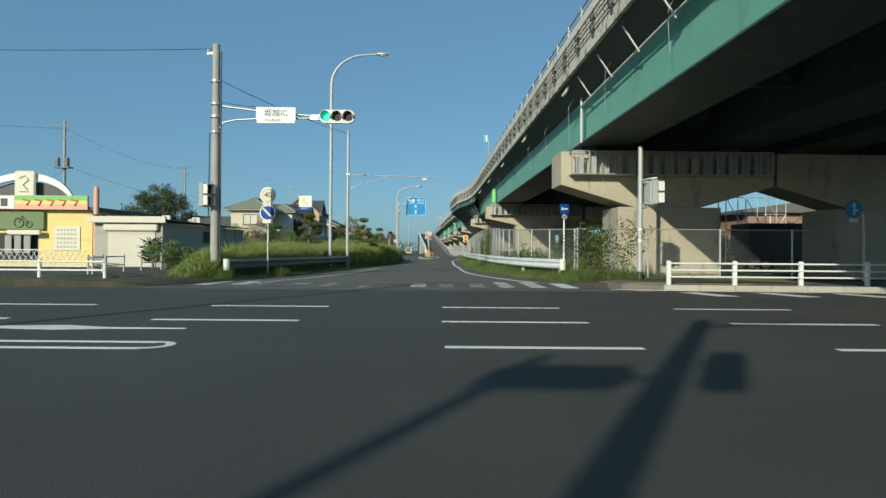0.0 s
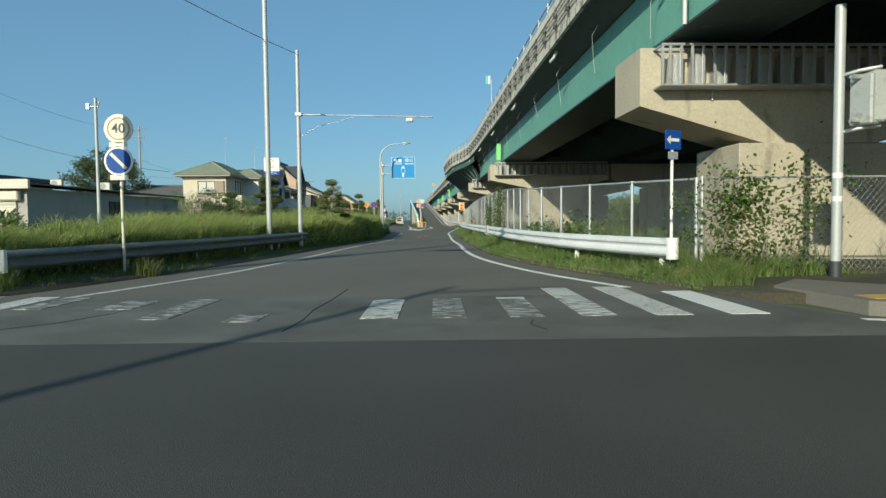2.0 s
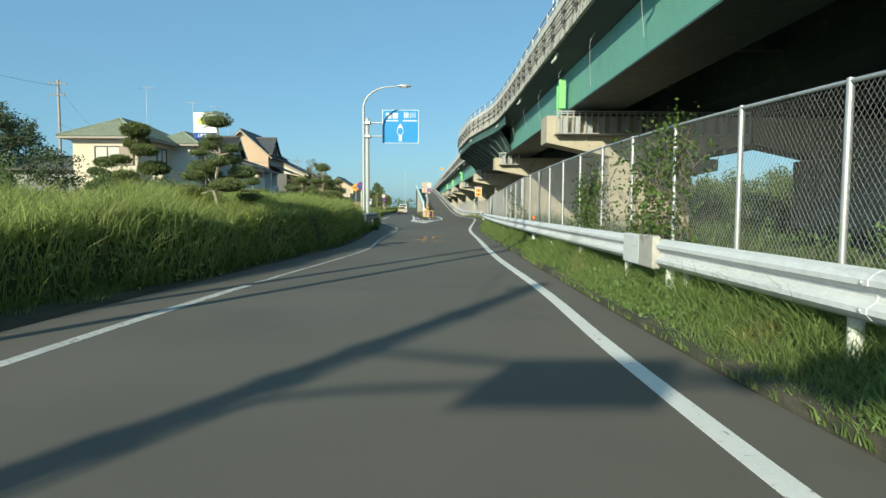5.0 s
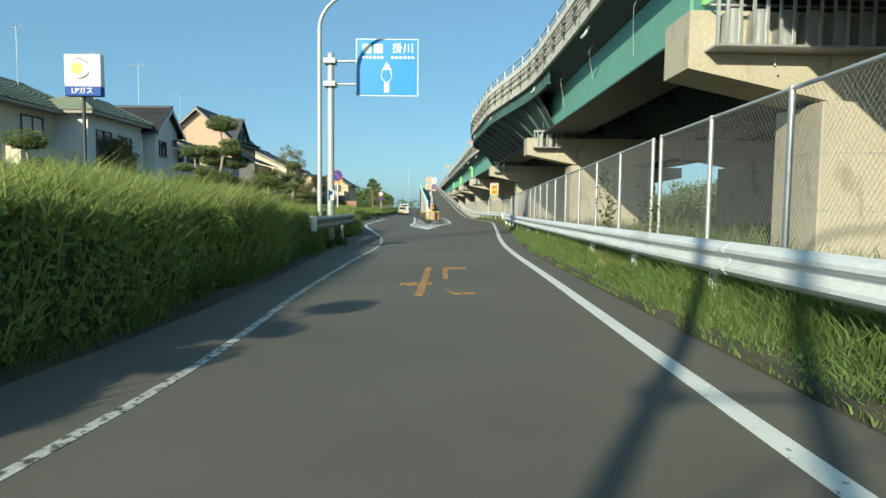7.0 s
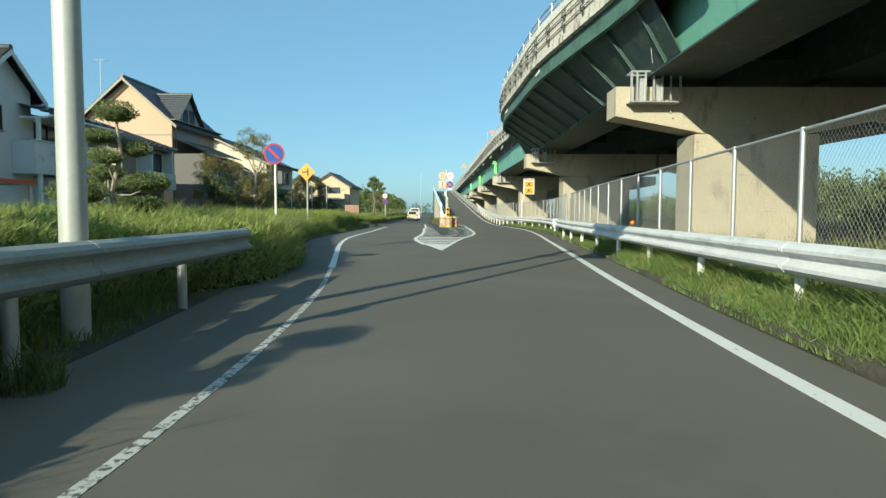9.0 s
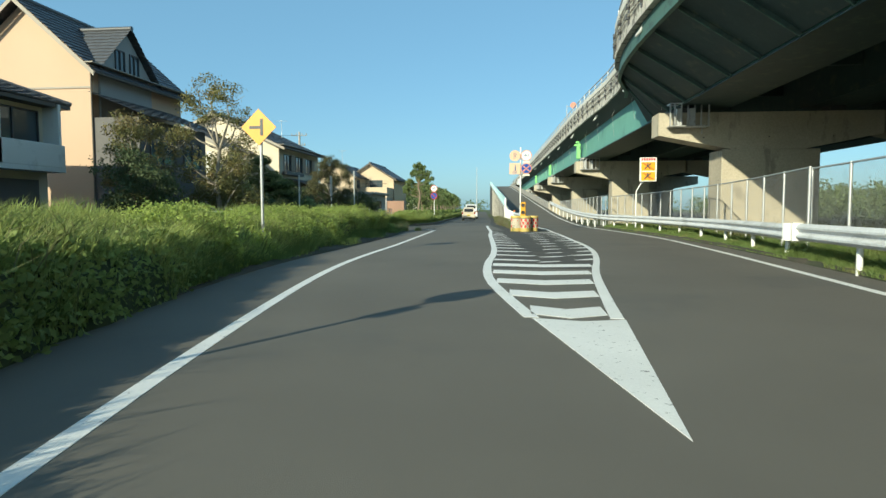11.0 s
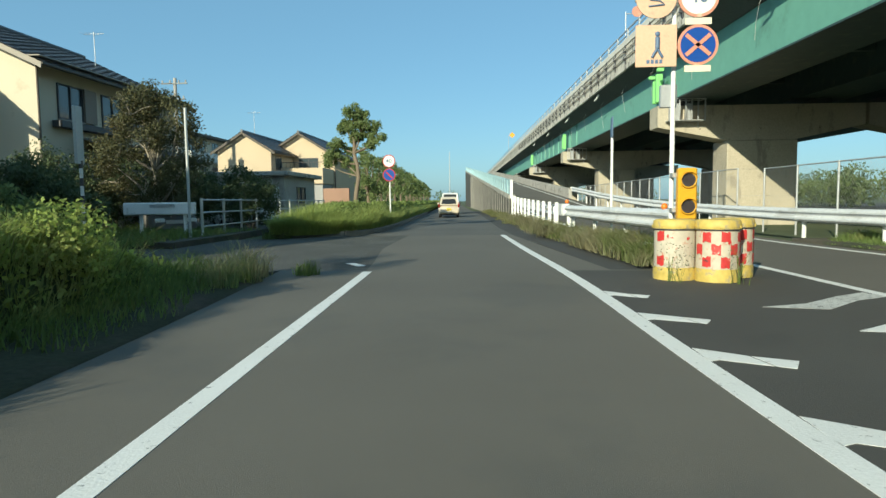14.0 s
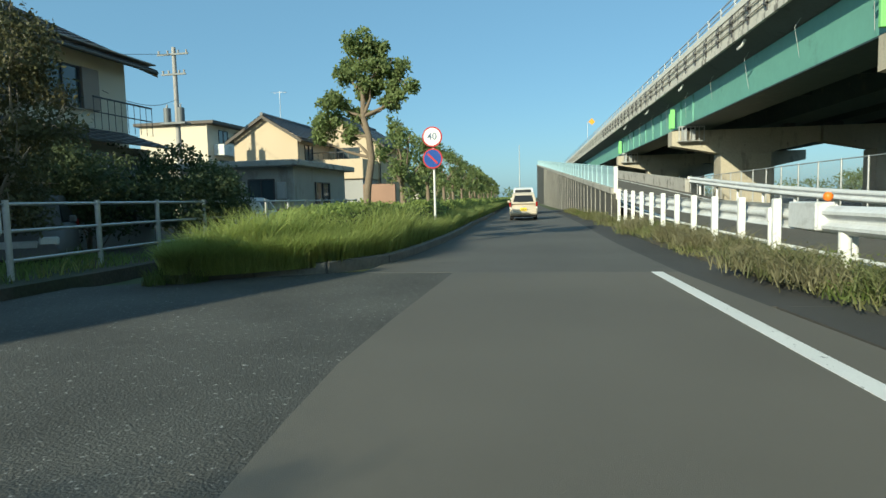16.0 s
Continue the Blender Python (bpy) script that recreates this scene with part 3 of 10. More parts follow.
    def prism(self, poly, y0, y1, m=None):
        """A polygon in (x, z), counter-clockwise seen from -y, drawn out from y0 to y1."""
        n = len(poly)
        vs = [Vector((x, y0, z)) for x, z in poly] + [Vector((x, y1, z)) for x, z in poly]
        fs = [tuple(range(n)), tuple(range(2 * n - 1, n - 1, -1))]
        fs += [(i, i + n, (i + 1) % n + n, (i + 1) % n) for i in range(n)]
        if m is not None:
            vs = [m @ p for p in vs]
        return self.add(vs, fs)

    def slab(self, poly, z0, z1):
        """A polygon in (x, y), counter-clockwise from above, from z0 up to z1."""
        n = len(poly)
        vs = [(x, y, z1) for x, y in poly] + [(x, y, z0) for x, y in poly]
        fs = [tuple(range(n)), tuple(range(2 * n - 1, n - 1, -1))]
        fs += [(i, i + n, (i + 1) % n + n, (i + 1) % n) for i in range(n)]
        return self.add(vs, fs)

    def sweep(self, rings, closed=True, caps=True, smooth=False):
        n = len(rings[0])
        vs = [Vector(p) for r in rings for p in r]
        fs = []
        for i in range(len(rings) - 1):
            for k in range(n if closed else n - 1):
                a, b = i * n + k, i * n + (k + 1) % n
                fs.append((a, b, b + n, a + n))
        self.add(vs, fs, smooth)
        if caps and closed:
            self.add(vs[:n], [tuple(range(n))[::-1]])
            self.add(vs[-n:], [tuple(range(n))])
        return self

    def ball(self, c, r, n=10, squash=(1, 1, 1)):
        c = Vector(c)
        vs, fs = [c + Vector((0, 0, r * squash[2]))], []
        rings = n // 2
        for i in range(1, rings):
            th = math.pi * i / rings
            for k in range(n):
                a = 2 * math.pi * k / n
                vs.append(c + Vector((r * squash[0] * math.sin(th) * math.cos(a), r * squash[1] * math.sin(th) * math.sin(a), r * squash[2] * math.cos(th))))
        vs.append(c - Vector((0, 0, r * squash[2])))
        for k in range(n):
            fs.append((0, 1 + k, 1 + (k + 1) % n))
            last = 1 + (rings - 2) * n
            fs.append((len(vs) - 1, last + (k + 1) % n, last + k))
        for i in range(rings - 2):
            for k in range(n):
                a, b = 1 + i * n + k, 1 + i * n + (k + 1) % n
                fs.append((a, a + n, b + n, b))
        return self.add(vs, fs, True)

    def mesh(self, name, material):
        me = bpy.data.meshes.new(name)
        me.from_pydata(self.v, [], self.f)
        me.polygons.foreach_set("use_smooth", self.s)
        me.materials.append(material)
        me.update()
        return me


def raw_mesh(name, verts, tris, material, smooth=False):
    """A mesh from arrays: verts (n, 3), tris (m, 3)."""
    me = bpy.data.meshes.new(name)
    me.vertices.add(len(verts))
    me.vertices.foreach_set("co", np.ascontiguousarray(verts, dtype=np.float32).ravel())
    me.loops.add(tris.size)
    me.loops.foreach_set("vertex_index", np.ascontiguousarray(tris, dtype=np.int32).ravel())
    me.polygons.add(len(tris))
    me.polygons.foreach_set("loop_start", np.arange(0, tris.size, 3, dtype=np.int32))
    me.polygons.foreach_set("loop_total", np.full(len(tris), 3, dtype=np.int32))
    if smooth:
        me.polygons.foreach_set("use_smooth", np.ones(len(tris), dtype=bool))
    me.materials.append(material)
    me.update(calc_edges=True)
    return me


def thing(name, label, category, m=None, group="", kind=""):
    """An Empty at a thing's base, to carry its parts."""
    ob = tagged(new(name), label, category, group, kind)
    ob.empty_display_size = 0.2
    if m is not None:
        ob.matrix_basis = m
    return ob


def part(name, geo, material, parent, label=""):
    me = geo if isinstance(geo, bpy.types.Mesh) else geo.mesh(name, M[material] if isinstance(material, str) else material)
    ob = tagged(new(name, me), label)
    ob.parent = parent
    return ob


def single(name, geo, material, label, category, group="", kind="", m=None):
    """A thing or a piece of the setting that is one mesh."""
    me = geo if isinstance(geo, bpy.types.Mesh) else geo.mesh(name, M[material])
    ob = tagged(new(name, me), label, category, group, kind)
    if m is not None:
        ob.matrix_basis = m
    return ob


def text_mesh(body, size, m, material, thick=0.003, align="CENTER"):
    """Letters as a mesh, in the plane of m (x along the line, y up)."""
    cu = bpy.data.curves.new("letters", "FONT")
    cu.body, cu.size, cu.align_x, cu.align_y, cu.extrude = body, size, align, "CENTER", thick
    cu.resolution_u, cu.offset = 3, size * 0.005
    ob = bpy.data.objects.new("letters", cu)
    scene.collection.objects.link(ob)
    bpy.context.view_layer.update()
    me = bpy.data.meshes.new_from_object(ob.evaluated_get(bpy.context.evaluated_depsgraph_get()))
    bpy.data.objects.remove(ob)
    bpy.data.curves.remove(cu)
    me.transform(m)
    me.materials.clear()
    me.materials.append(M[material])
    return me


FACE = pose(0, 0, 0, 90, 0, 0)          # turns letters so that they face -y


def hermite(pts):
    """A smooth function through (y, x) pairs."""
    ys, xs = np.array([p[0] for p in pts], float), np.array([p[1] for p in pts], float)
    dx = np.gradient(xs, ys)

    def at(y):
        y = np.asarray(y, float)
        k = np.clip(np.searchsorted(ys, y) - 1, 0, len(ys) - 2)
        h = ys[k + 1] - ys[k]
        t = np.clip((y - ys[k]) / h, 0, 1)
        r = (2 * t**3 - 3 * t**2 + 1) * xs[k] + (t**3 - 2 * t**2 + t) * h * dx[k] + (3 * t**2 - 2 * t**3) * xs[k + 1] + (t**3 - t**2) * h * dx[k + 1]
        return r if r.ndim else float(r)
    return at


def ribbon(left, right, ys, z0, z1):
    """A flat solid band between two edges x = left(y), right(y), its top z1 (a number or a function of y)."""
    g = Geo()
    top = z1 if callable(z1) else (lambda y: z1)
    bot = z0 if callable(z0) else (lambda y: z0)
    rings = [[(left(y), y, bot(y)), (right(y), y, bot(y)), (right(y), y, top(y)), (left(y), y, top(y))] for y in ys]
    return g.sweep(rings)


def line_strip(centre, width, ys, z=0.004, zf=None):
    zz = zf or (lambda y: 0.0)
    return ribbon(lambda y: centre(y) - width / 2, lambda y: centre(y) + width / 2, ys, lambda y: zz(y) - 0.004, lambda y: zz(y) + z)


rng = np.random.default_rng(7)


def blades(pos, height, width, lean=0.35, wind=(0.0, 0.0), name="grass", material="grass"):
    """Grass blades: arrays of foot points and heights; five points and three triangles each."""
    n = len(pos)
    a = rng.uniform(0, 2 * np.pi, n)
    b = rng.uniform(0, 2 * np.pi, n)
    side = np.stack([np.cos(a), np.sin(a), np.zeros(n)], 1) * (width * rng.uniform(0.6, 1.3, n))[:, None]
    l = height * rng.uniform(0.4, 1.6, n) * lean
    out = np.stack([np.cos(b) * l + wind[0] * height, np.sin(b) * l + wind[1] * height, np.zeros(n)], 1)
    up = np.stack([np.zeros(n), np.zeros(n), height], 1)
    mid = pos + up * 0.55 + out * 0.28
    tip = pos + up * rng.uniform(0.82, 1.0, n)[:, None] + out
    v = np.stack([pos - side, pos + side, mid + side * 0.75, mid - side * 0.75, tip], 1).reshape(-1, 3)
    k = (np.arange(n) * 5)[:, None]
    t = np.concatenate([k + [0, 1, 2], k + [0, 2, 3], k + [3, 2, 4]], 1).reshape(-1, 3)
    return raw_mesh(name, v, t, M[material])


def leaves(pos, size, name, material, up=0.25, outward=None, slim=0.6, face=None):
    """Leaves as bent diamonds of four points about foot points; with face they lie along the crown, turned outward that way."""
    n = len(pos)
    d = rng.normal(size=(n, 3))
    if outward is not None:
        d = d * 0.8 + outward
    d[:, 2] += up
    d /= np.linalg.norm(d, axis=1)[:, None] + 1e-9
    r = rng.normal(size=(n, 3))
    if face is not None:
        nrm = face / (np.linalg.norm(face, axis=1)[:, None] + 1e-9) + rng.normal(size=(n, 3)) * 0.42
        nrm /= np.linalg.norm(nrm, axis=1)[:, None] + 1e-9
        d = r - nrm * np.sum(r * nrm, 1)[:, None] + 0.35 * nrm
        d /= np.linalg.norm(d, axis=1)[:, None] + 1e-9
        r = np.cross(d, nrm)
    s = np.cross(d, r) if face is None else r
    s /= np.linalg.norm(s, axis=1)[:, None] + 1e-9
    sz = (size * rng.uniform(0.6, 1.4, n))[:, None]
    dip = np.cross(s, d) * sz * rng.uniform(-0.2, 0.25, n)[:, None]
    v = np.stack([pos, pos + d * sz * 0.5 + s * sz * slim * 0.5 + dip, pos + d * sz, pos + d * sz * 0.5 - s * sz * slim * 0.5 + dip], 1).reshape(-1, 3)
    k = (np.arange(n) * 4)[:, None]
    t = np.concatenate([k + [0, 1, 2], k + [0, 2, 3]], 1).reshape(-1, 3)
    return raw_mesh(name, v, t, M[material])


def blob_points(centres, radii, n, shell=0.55, flat=1.0):
    """n points in the outer part of each of several rough balls."""
    out, dirs = [], []
    for c, r in zip(centres, radii):
        d = rng.normal(size=(n, 3))
        d /= np.linalg.norm(d, axis=1)[:, None]
        q = rng.uniform(shell, 1.05, n)[:, None] * (1 + 0.25 * np.sin(d[:, :1] * 7 + c[0]) * np.cos(d[:, 1:2] * 6 + c[1]))
        out.append(np.array(c) + d * q * r * np.array([1, 1, flat]))
        dirs.append(d)
    return np.concatenate(out), np.concatenate(dirs)

# ---- ground and roads ----
XL = hermite([(17, -8.6), (20, -7.4), (23, -6.6), (31, -5.4), (39, -4.75), (44, -4.3), (50, -3.75), (58, -4.0), (66, -4.6), (72, -5.4), (80, -7.0), (88, -8.1), (97, -8.3), (107, -8.75), (111.5, -9.2)])
XR = hermite([(17, 5.6), (19, 4.7), (22, 3.75), (26, 2.6), (33, 1.75), (40, 1.57), (50, 1.5), (64, 1.55), (75, 2.35), (85, 3.05), (95, 3.6), (103, 3.6), (110, 3.05), (118, 2.45)])
RLINE = hermite([(21.3, 3.25), (23.4, 2.5), (28, 1.5), (35, 1.05), (39, 1.06), (45, 0.90), (55, 0.93), (64, 1.0), (70, 1.3), (76, 1.70), (85, 2.28), (95, 2.9), (103, 3.1), (110, 2.65), (118, 1.95), (131, 1.3), (150, 0.35), (200, -2.1), (260, -5.0)])
LLINE = hermite([(20.6, -5.95), (24.5, -5.0), (28, -4.55), (31.7, -4.25), (38.5, -3.80), (41, -3.55), (45, -3.08), (48.5, -2.78), (53, -2.95), (58, -3.03), (64, -3.06), (68.8, -3.5), (72.7, -4.13), (77.5, -5.0), (81, -5.65), (88, -6.65), (98, -7.05), (104.5, -7.35), (111.3, -7.64)])
ISL_L = hermite([(79.4, -2.0), (82.5, -2.68), (84.2, -3.0), (86.4, -3.35), (89, -3.52), (92.5, -3.52), (100.6, -3.89), (104.3, -4.1), (110.4, -4.33), (116, -4.72), (122, -5.08)])
ISL_R = hermite([(79.4, -2.0), (84.3, -1.70), (88, -1.38), (91, -0.98), (94, -0.70), (97, -0.62), (101, -0.72), (105, -0.8), (109, -0.97), (113.2, -1.08), (118, -1.6), (122, -2.0), (131, -2.75), (142, -3.4), (150, -3.85), (200, -6.6), (260, -9.9)])
LANE_R = hermite([(112, -3.75), (122, -4.75), (142, -5.6), (200, -8.6), (420, -19.6)])      # right edge of the lane beside the ramp
LANE_L = hermite([(121, -9.9), (125, -9.75), (142, -10.4), (200, -13.3), (420, -24.3)])


def ramp_z(y):
    """Height of the slip road that climbs to the viaduct."""
    t = max(0.0, y - 116.0)
    return 0.0012 * t * t if t < 26 else 0.0012 * 26 * 26 + 0.0624 * (t - 26)


def steps(a, b, d):
    return list(np.linspace(a, b, max(2, int(round((b - a) / d)) + 1)))


g = Geo()
g.add([(-2500, -400, -0.06), (2500, -400, -0.06), (2500, 4000, -0.06), (-2500, 4000, -0.06)], [(0, 1, 2, 3)])
ground = single("ground", g, "field", "flat green and earthy land reaching the horizon", "ground", kind="structure")

single("road_crossing", Geo().slab([(-160, -26), (160, -26), (160, 15.2), (30, 16.2), (6.6, 17.5), (5.6, 17.0), (-8.6, 17.0), (-30, 16.2), (-160, 15.4)], -0.2, 0.0),
       "asphalt_dark", "wide dark asphalt crossing with worn lane marks", "road", kind="structure")
road = single("road", ribbon(XL, XR, steps(17, 111.5, 1.5), -0.2, 0.0), "asphalt", "smooth grey asphalt single-lane slip road", "road", kind="structure")
g = Geo().slab([(-7.7, 111.5), (-3.6, 111.5), (-4.75, 122), (-8.27, 122), (-8.26, 118.2), (-8.22, 116.4), (-8.1, 115.2), (-7.85, 113.2)], -0.2, 0.0)
single("road_junction", g, "asphalt", "grey asphalt lane at a side street mouth", "road", kind="structure")
single("road_lane", ribbon(LANE_L, LANE_R, steps(122, 420, 6), -0.2, 0.0), "asphalt_lane", "grey asphalt lane running on beside the retaining wall", "road", kind="structure")
single("side_street", Geo().slab([(-9.2, 111.5), (-7.6, 111.5), (-7.6, 122), (-9.85, 122.2), (-12.7, 120.9), (-15.5, 119.3), (-45, 112.5), (-45, 104.5), (-13, 110.2), (-10.2, 110.6)], -0.2, -0.004),
       "asphalt_street", "old coarse asphalt side street joining the lane", "road", kind="structure")
single("road_island", ribbon(lambda y: -3.6 - (y - 111.5) * 0.1, lambda y: -1.25 if y < 116 else ISL_R(y) - 0.25, steps(111.5, 119, 1.5), -0.2, -0.003),
       "asphalt_dark", "dark worn asphalt behind the cushion drums", "road", kind="structure")
single("island_surface", ribbon(lambda y: ISL_L(y) + 0.05, lambda y: ISL_R(y) - 0.05, steps(88.5, 111.4, 1.5), -0.1, 0.0015), "asphalt_island", "darker asphalt within the hatched island", "road", kind="structure")
single("ramp", ribbon(lambda y: -1.2 if y < 112 else ISL_R(y) - 0.35, lambda y: XR(y) if y <= 118 else RLINE(y) + 0.55, steps(111.5, 260, 3), lambda y: ramp_z(y) - 0.5, ramp_z),
       "asphalt", "grey asphalt ramp climbing to the viaduct", "ramp", kind="structure")

# old patched surface under the crosswalk
single("road_patch", Geo().slab([(-8.5, 16.85), (5.3, 16.85), (4.2, 20.35), (-7.3, 20.35)], -0.1, 0.0015), "asphalt_old", "cracked old asphalt strip under the crosswalk", "road", kind="structure")

# ---- road paint ----
single("right_edge_line", line_strip(RLINE, 0.16, steps(21.3, 131, 1.0), zf=ramp_z), "paint", "solid white road edge line", "road marking", kind="structure")
single("ramp_edge_line", line_strip(RLINE, 0.15, steps(131, 255, 3.0), zf=ramp_z), "paint", "white edge line going up the ramp", "road marking", kind="structure")
single("ramp_left_line", line_strip(lambda y: ISL_R(y) + 0.1, 0.15, steps(113.2, 255, 3.0), zf=ramp_z), "paint", "white line along the ramp's wall side", "road marking", kind="structure")
single("left_edge_line", line_strip(LLINE, 0.15, steps(20.6, 40, 1.0)), "paint_worn", "thin white edge line, partly worn", "road marking", kind="structure")
single("left_worn_line", line_strip(LLINE, 0.085, steps(40.3, 73, 1.0)), "paint_broken", "worn and broken white edge line", "road marking", kind="structure")
single("left_curve_line", line_strip(LLINE, 0.15, steps(73.1, 111.3, 1.0)), "paint", "white edge line curving into the left lane", "road marking", kind="structure")
g = Geo()
for (x, y, a) in ((-8.08, 112.45, -58),):
    g.box((-0.32, -0.08, 0), (0.32, 0.08, 0.004), pose(x, y, 0.0, 0, 0, a))
single("short_dash", g, "paint", "short white dash at the side street mouth", "road marking", kind="structure")
single("island_left_line", line_strip(ISL_L, 0.17, steps(82.8, 122, 1.0)), "paint", "white border line of the hatched island", "road marking", kind="structure")
single("island_right_line", line_strip(ISL_R, 0.15, steps(82.8, 113.2, 1.0)), "paint", "white border line of the hatched island", "road marking", kind="structure")
# island hatching: full bars near the tip, chevrons with a worn middle further on
island = tagged(new("hatched_island"), "white hatched road island with worn bars", "road marking", kind="structure")
g = Geo().slab([(-2.0, 79.2), (-1.72, 82.75), (-2.2, 82.6), (-2.73, 82.75)], 0, 0.005)
part("hatch_tip", g, "paint", island)
for k in range(5):
    y = 83.4 + 1.512 * k
    l, r = ISL_L(y) + 0.12, ISL_R(y) - 0.11
    c, w = (l + r) / 2, 0.62
    part("hatch_bar", Geo().slab([(l, y + 0.25), (l, y + 0.25 - w), (c, y - w), (r, y + 0.25 - w), (r, y + 0.25), (c, y)], 0, 0.004), "paint", island)
for k in range(-2, 11):
    ya = 93.97 + 1.512 * k
    l = ISL_L(ya) + 0.10
    w = (1.1, 1.05, 0.98, 0.92, 0.84, 0.90, 0.80, 0.78, 0.72, 0.70, 0.62, 0.60, 0.48)[k + 2]
    m_ = 0.55 + 0.06 * math.sin(k * 2.3)
    part("hatch_bar", Geo().slab([(l, ya), (l, ya - 0.40), (l + 0.12 * w, ya - 0.36), (l + (m_ + 0.10) * w, ya - 0.52), (l + m_ * w, ya - 0.24)], 0, 0.004), "paint", island)
    part("hatch_tip", Geo().slab([(l + m_ * w + 0.02, ya - 0.25), (l + (m_ + 0.10) * w + 0.02, ya - 0.53), (l + 0.82 * w, ya - 0.58), (l + w, ya - 0.38)], 0, 0.004), "paint", island)
for k in range(-4, 8):
    yr = 97.25 + 1.512 * k
    r = ISL_R(yr) - 0.09
    w = (0.62, 0.5, 0.7, 0.45, 0.6)[k % 5]
    part("hatch_bar", Geo().slab([(r, yr + 0.05), (r - 0.3 * w, yr - 0.08), (r - w, yr - 0.48), (r - 0.5 * w, yr - 0.46), (r, yr - 0.30)], 0, 0.004), "paint", island)
    q = (0.0, 0.08, -0.06, 0.05)[k % 4]
    part("hatch_scrap", Geo().slab([(r - 0.82 + q, yr - 0.78), (r - 1.05, yr - 0.86 + q * 0.4), (r - 1.38 - q, yr - 1.12), (r - 1.22, yr - 1.17), (r - 0.98, yr - 1.02), (r - 0.85, yr - 0.90)], 0, 0.004), "paint", island)
part("hatch_scrap", Geo().slab([(-2.73, 107.92), (-2.1, 107.78), (-1.5, 108.35), (-1.02, 108.62), (-1.1, 108.95), (-1.6, 108.62), (-2.15, 108.15)], 0, 0.004), "paint_worn", island)

# crosswalk over the slip road
zebra = tagged(new("crosswalk"), "zebra crossing, worn away in its middle", "road marking", kind="structure")
for x0, x1, y0, y1, kind_ in ((-7.55, -7.1, 18.6, 20.9, "paint_scuffed"), (-6.55, -6.1, 18.9, 20.7, "paint_worn"), (-5.95, -5.55, 19.3, 20.6, "paint_ghost"), (-4.75, -4.25, 19.2, 20.1, "paint_ghost"), (-3.75, -3.35, 18.3, 20.2, "paint_ghost"),
                              (-2.6, -2.2, 18.05, 18.6, "paint_ghost"), (-0.98, -0.52, 18.2, 19.95, "paint_scuffed"), (-0.1, 0.32, 18.2, 20.02, "paint_ghost"), (0.86, 1.28, 18.2, 19.9, "paint_ghost"), (0.86, 1.28, 19.905, 20.08, "paint_worn"), (1.75, 2.18, 18.24, 20.2, "paint_scuffed"), (1.75, 2.18, 20.205, 21.28, "paint_worn"),
                              (2.66, 3.12, 18.24, 21.35, "paint_worn"), (3.6, 4.08, 18.26, 20.65, "paint")):
    part("zebra_bar", Geo().slab([(x0, y0), (x1, y0), (x1, y1), (x0, y1)], 0, 0.008), kind_, zebra)
crack = Geo()
for pts in ([(-1.72, 17.4), (-1.66, 18.2), (-1.7, 19.0), (-1.63, 19.9), (-1.6, 21.5)], [(1.15, 17.35), (1.02, 17.7), (1.1, 18.0)], [(-5.2, 17.5), (-4.6, 18.1), (-4.3, 18.9), (-4.35, 19.6)]):
    for (xa, ya), (xb, yb) in zip(pts[:-1], pts[1:]):
        crack.slab([(xa - 0.006, ya), (xa + 0.006, ya), (xb + 0.007, yb), (xb - 0.005, yb)], 0, 0.0065)
single("road_crack", crack, "tyre", "thin dark cracks in the old asphalt", "road", kind="structure")
# crosswalk over the crossing street, to the right
zebra2 = tagged(new("crosswalk_side"), "zebra crossing along the kerb by the white fence", "road marking", kind="structure")
for i in range(9):
    x = 6.9 + i * 2.05
    part("zebra_bar", Geo().slab([(x, 15.3 - 0.02 * i), (x + 0.55, 15.3 - 0.02 * i), (x + 0.1, 16.7 - 0.05 * i), (x - 0.4, 16.7 - 0.05 * i)], 0, 0.004), "paint", zebra2)
single("stop_edge_line", Geo().slab([(4.9, 17.72), (7.2, 17.25), (24, 16.0), (24, 16.12), (7.2, 17.38), (4.9, 17.85)], 0, 0.004), "paint", "thin white line along the kerb", "road marking", kind="structure")
# dashes across the crossing
dashes = tagged(new("lane_dashes"), "rows of white lane dashes across the crossing", "road marking", kind="structure")
for y0, x0, w in ((6.90, 0.03, 0.13), (9.38, -0.01, 0.13), (11.75, 0.0, 0.12)):
    for k in range(-9, 10):
        x = x0 + k * 4.45
        if y0 < 7 and k < 0:
            continue
        part("lane_dash", Geo().slab([(x, y0 - w / 2), (x + 2.25, y0 - w / 2), (x + 2.25, y0 + w / 2), (x, y0 + w / 2)], 0, 0.004), "paint", dashes)
g = Geo()
for off in (0.0, 0.45):
    g.slab([(-40, 6.6 + off), (-3.3, 6.6 + off), (-3.3, 6.71 + off), (-40, 6.71 + off)], 0, 0.004)
ring = [(-3.3 + math.sin(a) * 0.28, 6.88 - math.cos(a) * 0.28) for a in np.linspace(0, math.pi, 9)]
inner = [(-3.3 + math.sin(a) * 0.17, 6.88 - math.cos(a) * 0.17) for a in np.linspace(0, math.pi, 9)]
g.add([(x, y, 0.004) for x, y in ring] + [(x, y, 0.004) for x, y in inner], [(i, i + 1, i + 10, i + 9) for i in range(8)])
single("long_loop_mark", g, "paint", "long narrow white loop mark on the crossing", "road marking", kind="structure")
g = Geo().slab([(-40, 8.28), (-6.4, 8.28), (-5.2, 8.12), (-4.5, 8.27), (-3.5, 8.30), (-3.5, 8.38), (-4.6, 8.40), (-5.3, 8.6), (-6.4, 8.42), (-40, 8.40)], 0, 0.004)
single("guide_arrow_mark", g, "paint", "long white guide mark with a swollen tip", "road marking", kind="structure")

